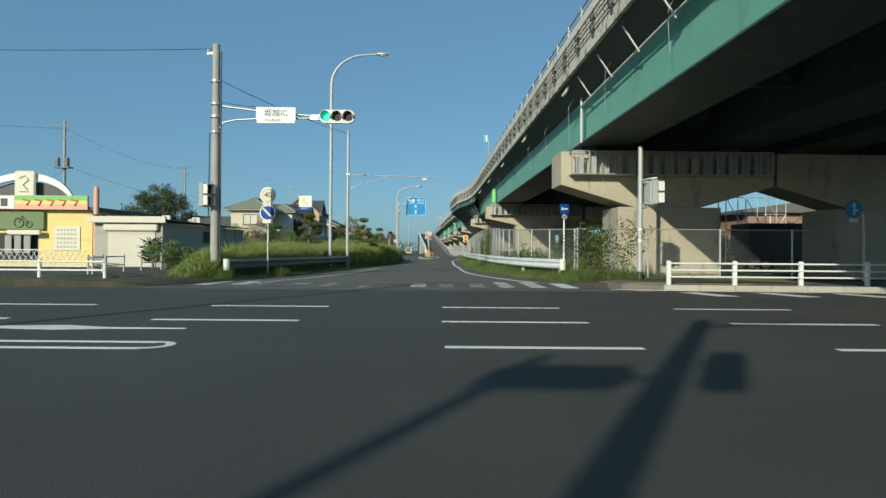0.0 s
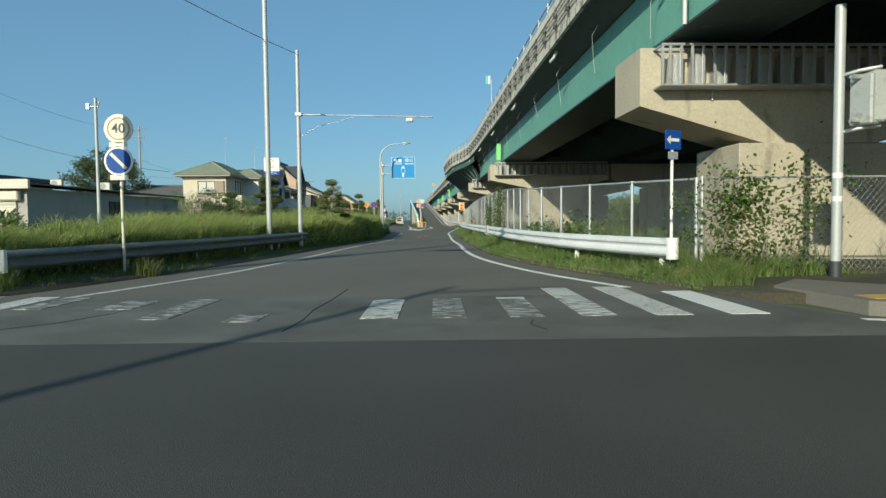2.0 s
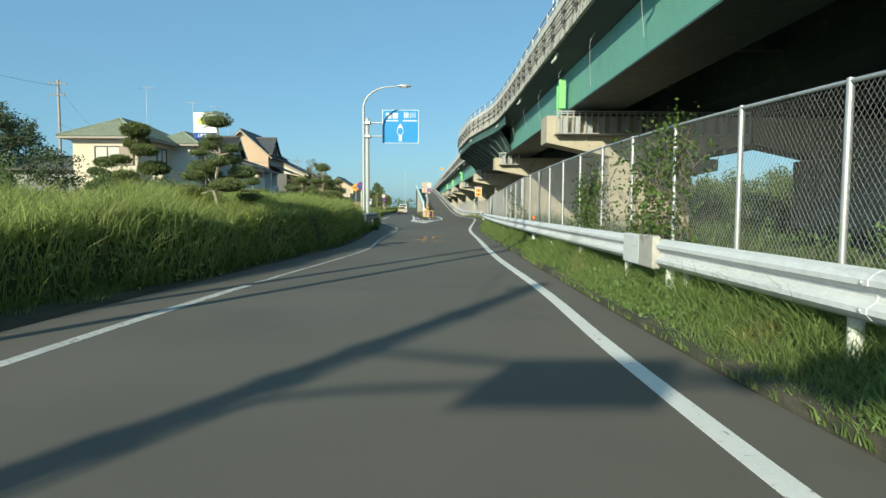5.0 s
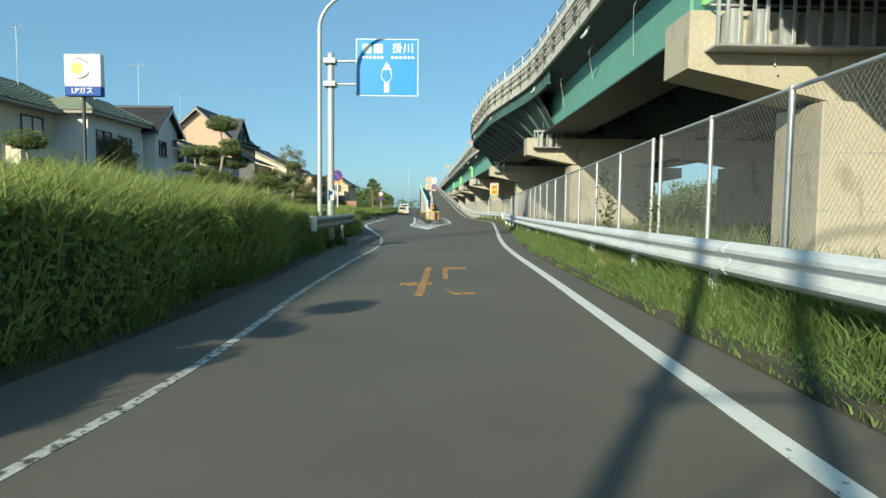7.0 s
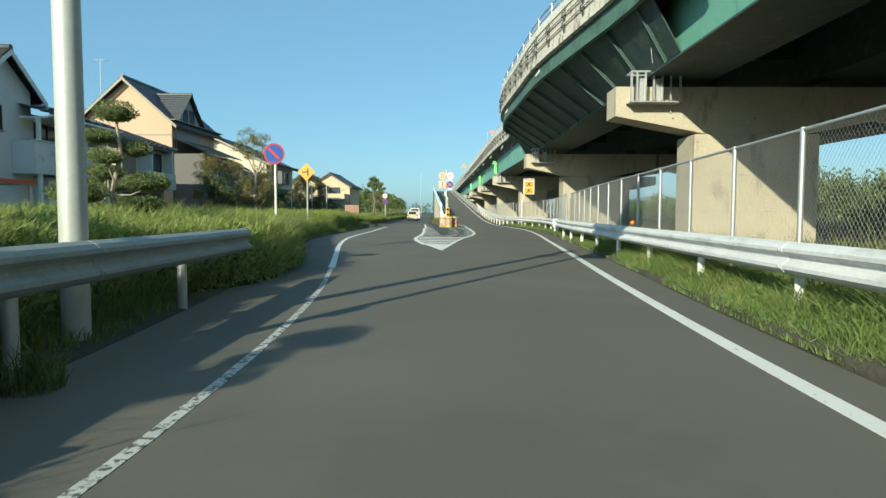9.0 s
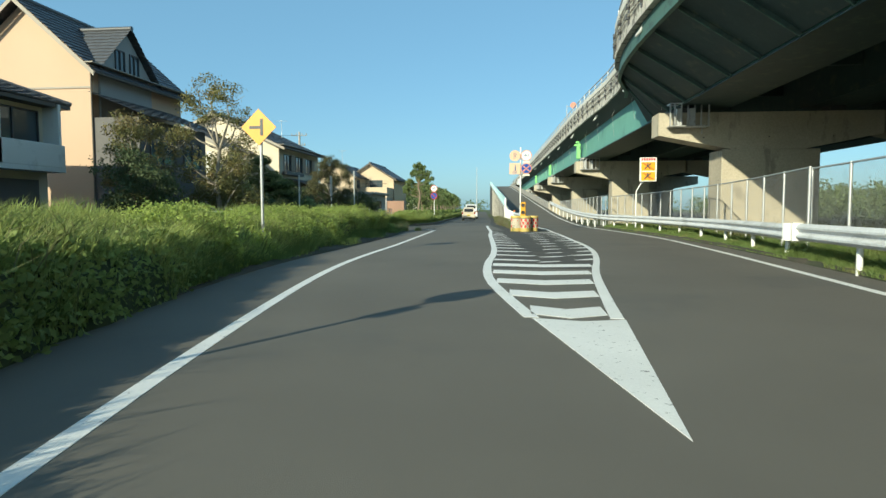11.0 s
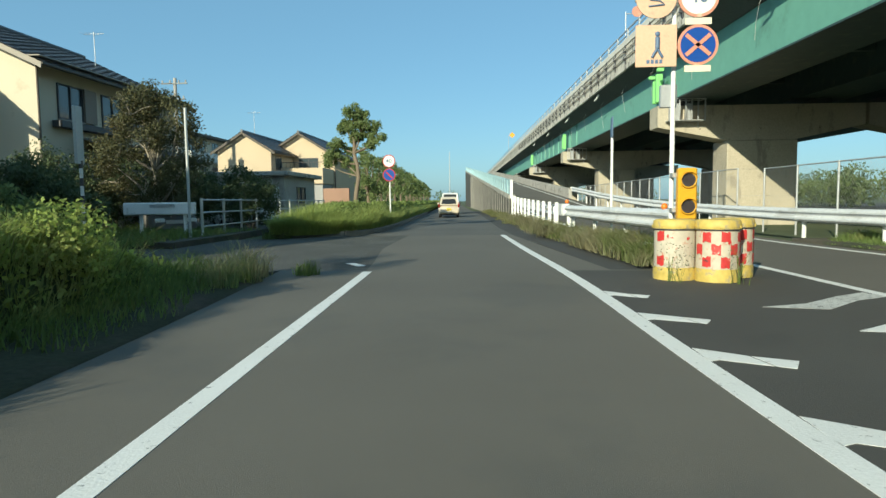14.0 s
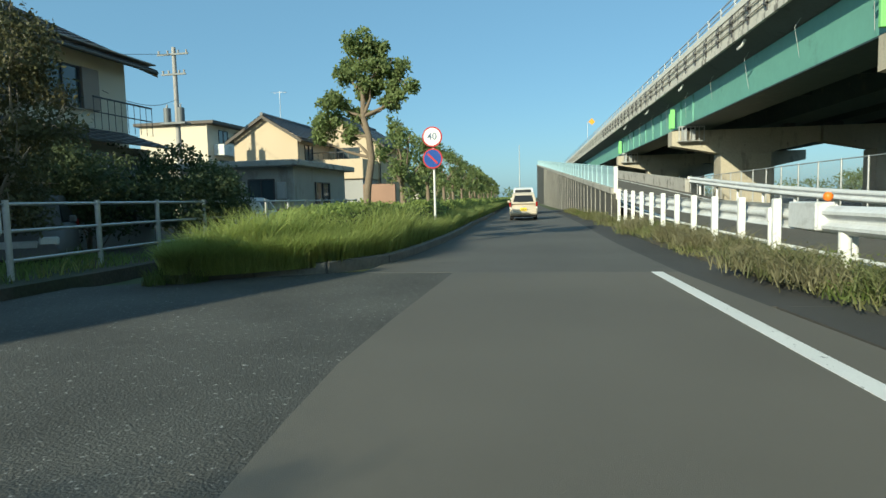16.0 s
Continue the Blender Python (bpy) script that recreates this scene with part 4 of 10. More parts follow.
# orange survey marks on the slip road
marks = tagged(new("orange_marks"), "two hand-painted orange marks on the asphalt", "road marking", kind="structure")
for poly in ([(-1.33, 53.0), (-1.21, 53.0), (-1.19, 57.15), (-1.31, 57.15)], [(-1.63, 54.0), (-1.34, 54.15), (-1.34, 54.5), (-1.63, 54.4)], [(-1.195, 54.22), (-1.12, 54.25), (-1.12, 54.6), (-1.195, 54.56)], [(-0.97, 55.1), (-0.87, 55.1), (-0.87, 57.1), (-0.97, 57.1)],
             [(-0.87, 56.8), (-0.51, 56.8), (-0.51, 57.1), (-0.87, 57.1)], [(-0.92, 53.7), (-0.86, 53.45), (-0.77, 53.12), (-0.75, 53.3)], [(-0.77, 53.12), (-0.48, 53.25), (-0.48, 53.42), (-0.75, 53.3)]):
    part("orange_stroke", Geo().slab(poly, 0, 0.004), "paint_orange", marks)

# ---- verges ----
def bank(name, left, right, ys, height, label, wob=0.05):
    """An earth verge whose surface swells a little between its two edges."""
    g = Geo()
    rings = []
    for y in ys:
        l, r = left(y), right(y)
        ring = [(l, y, -0.1), (r, y, -0.1), (r, y, 0.015)]
        for t in (0.15, 0.5, 0.85):
            x = r + (l - r) * t
            ring.append((x, y, height(y) * (0.55 if t != 0.5 else 1.0) + noise.noise((x * 0.7, y * 0.7, 1)) * wob + 0.02))
        ring.append((l, y, height(y) * 0.6))
        rings.append(ring)
    g.sweep(rings, smooth=True)
    return single(name, g, "soil", label, "verge", kind="structure")


FENCE = hermite([(22.0, 4.78), (24, 4.2), (28, 3.45), (38, 3.1), (72, 3.0), (82, 3.5), (92, 4.3), (104, 4.7), (116, 4.2), (131, 3.4), (160, 2.3)])
bank("verge_right", XR, lambda y: FENCE(y) + 9.0, steps(19.5, 118, 2), lambda y: 0.16, "weedy earth verge under the viaduct fence")
single("yard_right", Geo().slab([(6.5, 19.5), (60, 19.5), (60, 400), (12, 400), (12, 118), (12.3, 60), (12, 28)], -0.1, 0.03), "gravel", "bare gravelly ground beneath the viaduct", "ground", kind="structure")
bank("verge_left", lambda y: XL(y) - 7.0, XL, steps(17.5, 110.5, 2), lambda y: 0.22, "earth verge below the hedge bank")
single("shoulder", ribbon(lambda y: LANE_R(y) - 0.05, lambda y: LANE_R(y) + 1.15, steps(119, 170, 3), -0.2, -0.002), "asphalt_dark", "dark worn asphalt shoulder beside the lane", "road", kind="structure")
bank("verge_ramp", lambda y: LANE_R(y) + 0.85, lambda y: ISL_R(y) - 0.5, steps(113.5, 160, 2), lambda y: 0.08, "dry weedy strip between lane and ramp")
single("strip_end", Geo().slab([(-12.9, 122.4), (-12.35, 121.15), (-11.6, 121.66), (-10.6, 122.36), (-9.9, 123.7), (-9.8, 125.3), (-13.6, 125.3)], -0.1, 0.11), "soil", "earth of the planted strip within its kerb", "verge", kind="structure")
bank("median_left", lambda y: LANE_L(y) - 4.6, LANE_L, steps(125.2, 330, 4), lambda y: 0.25, "kerbed planted strip beside the lane")
single("yards_left", Geo().slab([(-160, 17), (-13.5, 17), (-13.5, 60), (-13, 107), (-46, 103), (-160, 100)], -0.1, 0.02), "gravel", "gravelly house yards beside the road", "ground", kind="structure")
single("yards_far_left", Geo().slab([(-160, 113), (-45, 113), (-15.5, 119.8), (-14.4, 122), (-16, 142), (-19, 200), (-29, 420), (-160, 420)], -0.1, 0.02), "gravel", "house yards beyond the side street", "ground", kind="structure")

single("verge_corner", Geo().slab([(-13.8, 116.6), (-13.9, 121.4), (-14.3, 125.3), (-24, 125.3), (-24, 117.4)], -0.1, 0.16), "soil", "shaded weedy corner beside the street", "verge", kind="structure")

# pavement with kerb stones at the right corner
single("pavement", Geo().slab([(6.4, 17.75), (30, 16.45), (60, 16.2), (60, 21.5), (6.4, 21.5), (5.2, 20.2), (5.4, 18.4)], -0.1, 0.13), "paving", "low brownish corner pavement", "pavement", kind="structure")
single("tactile_strip", Geo().slab([(5.6, 18.55), (9.6, 18.75), (9.6, 19.15), (5.6, 18.95)], 0.1, 0.136), "tactile", "worn yellow tactile paving strip", "pavement", kind="structure")
kerb = tagged(new("kerb_right"), "row of pale concrete kerb stones", "kerb", kind="structure")
ks = Geo().box((0.004, -0.09, -0.1), (0.996, 0.09, 0.155), bevel=0.02).mesh("kerb_stone", M["kerb"])
a = math.degrees(math.atan2(16.36 - 17.66, 30 - 6.4))
for i in range(24):
    t = i / 23.6
    o = part("kerb_stone", ks, "kerb", kerb)
    o.matrix_basis = pose(6.4 + (30 - 6.4) * t, 17.66 + (16.36 - 17.66) * t, 0, 0, 0, a)
kerb2 = tagged(new("kerb_median"), "dark concrete kerb round the planted strip", "kerb", kind="structure")
pts = [(-12.4, 121.1), (-11.6, 121.6), (-10.6, 122.3), (-9.85, 123.6), (-9.75, 125.2)] + [(LANE_L(y), y) for y in np.arange(127, 160, 2)]
for p, q in zip(pts[:-1], pts[1:]):
    d = Vector((q[0] - p[0], q[1] - p[1], 0))
    o = part("kerb_stone", Geo().box((0.004, -0.08, -0.1), (d.length - 0.004, 0.08, 0.17), bevel=0.02), "kerb_dark", kerb2)
    o.matrix_basis = pose(p[0], p[1], 0, 0, 0, math.degrees(math.atan2(d.y, d.x)))

# ---- viaduct ----
CAPX = hermite([(-40, 7.0), (0, 5.85), (26.5, 5.05), (58.5, 4.38), (81.5, 3.95), (104.5, 3.3), (131, 2.15), (156.5, 1.1), (181, 0.05), (260, -3.3), (420, -10.3)])
EDGE = hermite([(-40, -0.35), (60, -0.35), (73, -0.4), (78, -0.55), (84, -1.3), (88, -1.8), (93, -2.0), (103, -2.0), (105, -1.75), (109.5, -0.45), (111, -0.3), (125, -0.35), (420, -0.35)])
VY = steps(-40, 60, 4) + steps(62, 112, 1.5) + steps(116, 420, 6)
viaduct = tagged(new("viaduct"), "long green steel girder viaduct with concrete barriers", "viaduct", kind="structure")


def along(profile, ys=VY):
    """Rings of a section given as (offset, height) pairs or a function of y that yields them."""
    return [[(CAPX(y) + u, y, z) for u, z in (profile(y) if callable(profile) else profile)] for y in ys]


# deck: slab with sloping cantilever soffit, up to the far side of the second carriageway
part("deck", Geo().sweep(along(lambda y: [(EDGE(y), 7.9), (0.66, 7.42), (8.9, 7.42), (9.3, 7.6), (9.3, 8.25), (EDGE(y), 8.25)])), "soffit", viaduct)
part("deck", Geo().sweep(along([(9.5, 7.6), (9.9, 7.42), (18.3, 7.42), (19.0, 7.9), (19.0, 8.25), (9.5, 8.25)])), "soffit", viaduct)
for u0, u1 in ((0.72, 2.9), (6.2, 8.5), (10.2, 12.5), (15.9, 18.2)):
    part("girder_web", Geo().sweep(along([(u0 + 0.02, 5.66), (u0 + 0.05, 5.66), (u0 + 0.05, 7.42), (u0 + 0.02, 7.42)])), "green_steel" if u0 < 1 else "green_shaded", viaduct, "pale green painted steel web" if u0 < 1 else "")
    part("girder_web", Geo().sweep(along([(u1 - 0.05, 5.66), (u1 - 0.02, 5.66), (u1 - 0.02, 7.42), (u1 - 0.05, 7.42)])), "green_shaded", viaduct)
    part("girder_flange", Geo().sweep(along([(u0 - 0.07, 5.60), (u1 + 0.07, 5.60), (u1 + 0.07, 5.66), (u0 - 0.07, 5.66)])), "green_shaded", viaduct)
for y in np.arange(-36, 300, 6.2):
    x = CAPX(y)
    part("cross_beam", Geo().box((x + 2.9, y - 0.12, 6.5), (x + 6.2, y + 0.12, 7.3)), "green_shaded", viaduct)
    part("cross_beam", Geo().box((x + 8.5, y - 0.05, 6.9), (x + 10.2, y + 0.05, 7.4)), "green_shaded", viaduct)
for y in np.arange(-33, 300, 3.1):
    if y < 62 or y > 112:
        x = CAPX(y) + 0.72
        part("web_stiffener", Geo().box((x - 0.06, y - 0.008, 5.66), (x + 0.03, y + 0.008, 7.4)), "green_steel", viaduct) if int(y) % 3 == 0 else None
# widened bay: slim ribs, outer stringer, dark plate in place of the brackets' shade
BAY = steps(77.5, 109, 1.5)
part("bay_soffit", Geo().sweep(along(lambda y: [(EDGE(y) + 0.3, 7.34), (0.68, 5.72), (0.68, 5.80), (EDGE(y) + 0.3, 7.42)], BAY)), "green_shaded", viaduct, "dark sloping plate in place of the widened deck's shade")
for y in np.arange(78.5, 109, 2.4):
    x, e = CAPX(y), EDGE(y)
    part("bay_rib", Geo().prism([(x + e + 0.34, 7.18), (x + 0.62, 5.64), (x + 0.68, 5.73), (x + e + 0.34, 7.33)], y - 0.02, y + 0.02), "green_shaded", viaduct)
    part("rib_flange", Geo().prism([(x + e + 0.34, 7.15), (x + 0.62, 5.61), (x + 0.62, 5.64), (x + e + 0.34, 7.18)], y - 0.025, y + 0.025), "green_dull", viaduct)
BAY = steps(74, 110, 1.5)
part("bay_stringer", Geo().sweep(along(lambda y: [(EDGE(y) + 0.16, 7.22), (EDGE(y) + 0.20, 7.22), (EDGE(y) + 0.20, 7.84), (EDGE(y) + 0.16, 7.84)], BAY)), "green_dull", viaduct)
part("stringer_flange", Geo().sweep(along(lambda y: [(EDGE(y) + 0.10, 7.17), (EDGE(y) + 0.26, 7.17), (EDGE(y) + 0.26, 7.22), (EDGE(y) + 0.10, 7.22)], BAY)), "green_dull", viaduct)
# barrier: fascia, wall and coping, then rails on posts
part("barrier_wall", Geo().sweep(along(lambda y: [(EDGE(y) - 0.02, 7.86), (EDGE(y) + 0.2, 7.86), (EDGE(y) + 0.2, 9.3), (EDGE(y) - 0.02, 9.3)])), "barrier", viaduct, "weather-stained concrete barrier wall")
part("barrier_coping", Geo().sweep(along(lambda y: [(EDGE(y) - 0.07, 9.06), (EDGE(y) + 0.26, 9.06), (EDGE(y) + 0.26, 9.36), (EDGE(y) - 0.07, 9.36)])), "coping", viaduct)
part("barrier_sill", Geo().sweep(along(lambda y: [(EDGE(y) - 0.06, 7.84), (EDGE(y), 7.84), (EDGE(y), 8.08), (EDGE(y) - 0.06, 8.08)])), "barrier", viaduct)
part("barrier_wall", Geo().sweep(along([(18.8, 8.2), (19.0, 8.2), (19.0, 9.3), (18.8, 9.3)])), "barrier", viaduct)
part("top_rail", Geo().sweep(along(lambda y: [(EDGE(y) + 0.05, 9.86), (EDGE(y) + 0.11, 9.86), (EDGE(y) + 0.11, 9.92), (EDGE(y) + 0.05, 9.92)])), "galv", viaduct)
part("top_rail", Geo().sweep(along(lambda y: [(EDGE(y) + 0.05, 9.6), (EDGE(y) + 0.10, 9.6), (EDGE(y) + 0.10, 9.65), (EDGE(y) + 0.05, 9.65)])), "galv", viaduct)
# two pipes on the outer face with their clamps
for z in (8.42, 8.78):
    part("wall_pipe", Geo().sweep([[(CAPX(y) + EDGE(y) - 0.10 + 0.035 * math.cos(t), y, z + 0.035 * math.sin(t)) for t in np.linspace(0, 2 * math.pi, 7)[:-1]] for y in VY], smooth=True), "barrier", viaduct)
clamp = Geo().box((-0.16, -0.07, 8.3), (0.0, 0.07, 8.5), bevel=0.015).box((-0.16, -0.07, 8.68), (0.0, 0.07, 8.88), bevel=0.015).box((-0.07, -0.05, 8.1), (0.0, 0.05, 9.12)).mesh("pipe_clamp", M["dark_metal"])
post = Geo().box((0.03, -0.03, 9.34), (0.12, 0.03, 9.9)).mesh("rail_post", M["galv"])
for y in np.arange(8, 190, 2.0):
    o = part("pipe_clamp", clamp, "barrier", viaduct)
    o.matrix_basis = pose(CAPX(y) + EDGE(y), y, 0)
for y in np.arange(-2, 200, 2.0):
    o = part("rail_post", post, "galv", viaduct)
    o.matrix_basis = pose(CAPX(y) + EDGE(y), y, 0)

# drain pipes and hanging cables under the deck edge
for i, y in enumerate(np.arange(14, 178, 5.3)):
    x, e = CAPX(y), EDGE(y)
    part("drain_spout", Geo().tube([(x + e + 0.25, y, 7.82), (x + e + 0.12, y, 7.55), (x + e + 0.05, y + 0.35, 7.48)], 0.06, 7), "pvc", viaduct) if i % 2 == 0 else None
    w0 = 0.55 + 0.35 * ((i * 7) % 5) / 4
    part("loose_wire", Geo().tube([(x + 0.30, y + 1.0, 7.45), (x + 0.18, y + 1.25, 7.2), (x + 0.30, y + 1.55 + 0.25 * math.sin(i), 7.05 - w0 * 0.6), (x + 0.40, y + 1.7 + 0.4 * math.sin(i), 6.95 - w0 * 1.3)], 0.008, 5), "pvc", viaduct)
for y in np.arange(10, 25, 2.6):
    x = CAPX(y)
    part("drain_hanger", Geo().tube([(x - 0.1, y, 7.7), (x + 0.4, y, 6.95)], 0.03, 6), "pvc", viaduct)
part("drain_pipe", Geo().tube([(CAPX(24.6) + 0.45, 24.6, 7.3), (CAPX(24.6) + 0.45, 24.6, 5.5)], 0.05, 8), "pvc", viaduct, "white drain pipe")
part("drain_pipe", Geo().sweep([[(CAPX(y) + 0.42 + 0.04 * math.cos(t), y, 6.95 + 0.02 * (24 - y) + 0.04 * math.sin(t)) for t in np.linspace(0, 2 * math.pi, 7)[:-1]] for y in steps(4, 24.6, 2)], smooth=True), "pvc", viaduct)
for y in (58.2, 131.5, 157.5, 181.5):
    x = CAPX(y)
    part("fall_stop_bracket", Geo().box((x + 0.25, y - 0.5, 5.7), (x + 0.55, y - 0.28, 7.0), bevel=0.02).box((x + 0.25, y + 0.05, 5.7), (x + 0.55, y + 0.22, 6.8), bevel=0.02), "green_bright", viaduct, "bright green steel bracket")
x = CAPX(131)
for z, dy in ((7.0, -0.9), (6.9, 0.5)):
    part("camera_box", Geo().box((x + 0.0, 131 + dy - 0.1, z - 0.08), (x + 0.3, 131 + dy + 0.1, z + 0.08), bevel=0.02), "green_bright", viaduct)


def pier(y, label, tip=4.0, root=3.0, rack_end=8.9, fr=-1.1, bk=0.15, col=2.55, rack_z=4.25, shift=0.0):
    """Two hammerhead concrete piers side by side: a slender cap on a thicker column, with the rack that hangs on the cap's front."""
    x = CAPX(y) + shift
    p = thing("bridge_pier", label, "bridge pier", pose(x, y, 0, 0, 0, 1.6), group="viaduct piers")
    knee = 3.25
    for k, u in enumerate((0, 9.35)):
        g = Geo().prism([(u, tip), (u + knee, root), (u + 9.2 - knee, root), (u + 9.2, tip), (u + 9.2, 5.36), (u, 5.36)], fr, bk)
        part("pier_cap", g, "concrete", p)
        part("column", Geo().box((u + col, fr - 0.22, -0.2), (u + 9.2 - col, bk + 0.2, root + 0.012), bevel=0.03), "concrete", p)
        for z in (1.25, 2.45):
            part("joint_line", Geo().box((u + col - 0.006, fr - 0.226, z), (u + 9.206 - col, bk + 0.206, z + 0.018)), "concrete_grey", p)
        for v in (1.9, 4.6, 7.2):
            part("tie_hole", Geo().disc((u + v, fr - 0.004, root + 0.55), 0.03, "y", 8, 0.01), "dark_metal", p)
        for s in (1.2, 7.4) if k == 0 else (0.9, 7.0):
            part("bearing", Geo().box((u + s - 0.35, fr + 0.1, 5.3), (u + s + 0.35, bk - 0.1, 5.61), bevel=0.03), "dark_metal", p)
    z0, z1 = rack_z, rack_z + 0.98
    rack = part("rack", Geo().box((0.32, fr - 0.55, z0), (rack_end, fr - 0.01, z0 + 0.05), bevel=0.01).box((0.32, fr - 0.57, z1 - 0.04), (rack_end, fr - 0.51, z1 + 0.02), bevel=0.01)
                .box((0.32, fr - 0.55, z0), (0.38, fr - 0.49, z1)).box((0.32, fr - 0.55, z1 - 0.04), (0.36, fr - 0.01, z1))
                .box((rack_end - 0.06, fr - 0.55, z0), (rack_end, fr - 0.49, z1)).box((rack_end - 0.04, fr - 0.55, z1 - 0.04), (rack_end, fr - 0.01, z1)).box((0.32, fr - 0.06, z1 - 0.04), (rack_end, fr - 0.01, z1)), "galv", p, "galvanised access rack")
    for i in range(int((rack_end - 0.4) / 0.27)):
        u = 0.5 + i * 0.27
        part("rack_bar", Geo().box((u, fr - 0.56, z0 + 0.05), (u + 0.055, fr - 0.51, z1 - 0.02)), "galv", rack)
    for i in range(int((rack_end - 0.4) / 0.54)):
        u = 0.62 + i * 0.54
        part("rack_plate", Geo().prism([(u, z0 + 0.05), (u + 0.24, z0 + 0.05), (u + 0.20, z0 + 0.78), (u + 0.04, z0 + 0.78)], fr - 0.4, fr - 0.02), "galv", rack)
    part("conduit", Geo().tube([(1.8, fr - 0.04, z0), (1.8, fr - 0.04, z0 - 0.25)], 0.03, 6), "galv", p)
    return p


LABEL = "beige concrete hammerhead pier, half in shade"
pier(26.5, LABEL, 3.95, 3.0, 8.9, -0.55, 1.35, 2.4, 4.33, -0.06)
pier(58.6, LABEL, 4.18, 3.5, 8.9, -1.05, 0.27, 2.75, 4.5, -0.33)
pier(81.5, LABEL, 4.40, 3.78, 1.95, -1.0, 0.12, 2.55, 4.76, -0.28)
for y in (104.6, 131.0, 156.5, 181.0, 206.0, 231.0, 256.0, 281.0, 310.0):
    pier(y, LABEL, 4.40, 3.75, 1.95, -1.05, 0.15, 3.05 if y > 120 else 2.6, 4.62 if y > 120 else 4.7, 0.0 if y > 120 else -0.15)
pier(-14.0, "beige concrete hammerhead pier behind the crossing")

# ---- retaining wall of the ramp with its panels ----
WALLX = lambda y: ISL_R(y) - 0.75
wall = tagged(new("wall_ramp"), "stained concrete retaining wall with pale noise panels", "retaining wall", kind="structure")
wy = steps(139.5, 255, 3)
part("wall_body", ribbon(lambda y: WALLX(y) - 0.12, lambda y: WALLX(y) + 0.2, wy, -0.2, lambda y: ramp_z(y) + 0.6), "wall_panel", wall)
part("wall_top", ribbon(lambda y: WALLX(y) - 0.19, lambda y: WALLX(y) + 0.25, wy, lambda y: ramp_z(y) + 0.6, lambda y: ramp_z(y) + 0.85), "wall_rib", wall)
for i, y in enumerate(np.arange(139.9, 215, 1.9)):
    part("wall_rib", Geo().box((WALLX(y) - 0.15, y - 0.05, -0.1), (WALLX(y) - 0.1, y + 0.05, ramp_z(y) + 0.55)), "wall_rib", wall)
for i, y in enumerate(np.arange(139.5, 250, 2.0)):
    z = ramp_z(y) + 0.85
    z2 = ramp_z(y + 1.96) + 0.85
    x, x2 = WALLX(y), WALLX(y + 1.96)
    part("noise_panel", Geo().add([(x - 0.05, y, z), (x2 - 0.05, y + 1.96, z2), (x2 - 0.05, y + 1.96, z2 + 0.88), (x - 0.05, y, z + 0.88), (x + 0.03, y, z), (x2 + 0.03, y + 1.96, z2), (x2 + 0.03, y + 1.96, z2 + 0.88), (x + 0.03, y, z + 0.88)],
         [(3, 2, 1, 0), (4, 5, 6, 7), (0, 1, 5, 4), (2, 3, 7, 6), (1, 2, 6, 5), (3, 0, 4, 7)]), "noise_panel", wall)
    part("panel_post", Geo().box((x - 0.09, y - 0.04, z - 0.2), (x + 0.07, y + 0.03, z + 0.93)), "noise_blue" if i else "white_paint", wall)
part("panel_band", ribbon(lambda y: WALLX(y) - 0.065, lambda y: WALLX(y) - 0.052, wy, lambda y: ramp_z(y) + 1.42, lambda y: ramp_z(y) + 1.62), "noise_blue", wall)
part("panel_band", ribbon(lambda y: WALLX(y) - 0.075, lambda y: WALLX(y) + 0.05, wy, lambda y: ramp_z(y) + 1.71, lambda y: ramp_z(y) + 1.77), "noise_blue", wall)
# right side of the ramp: a plain low wall as far as the deck
wall2 = tagged(new("wall_ramp_inner"), "low concrete wall on the viaduct side of the ramp", "retaining wall", kind="structure")
part("wall_body", ribbon(lambda y: RLINE(y) + 0.55, lambda y: RLINE(y) + 0.8, steps(150, 258, 4), -0.2, lambda y: ramp_z(y) + 0.75), "concrete_grey", wall2)

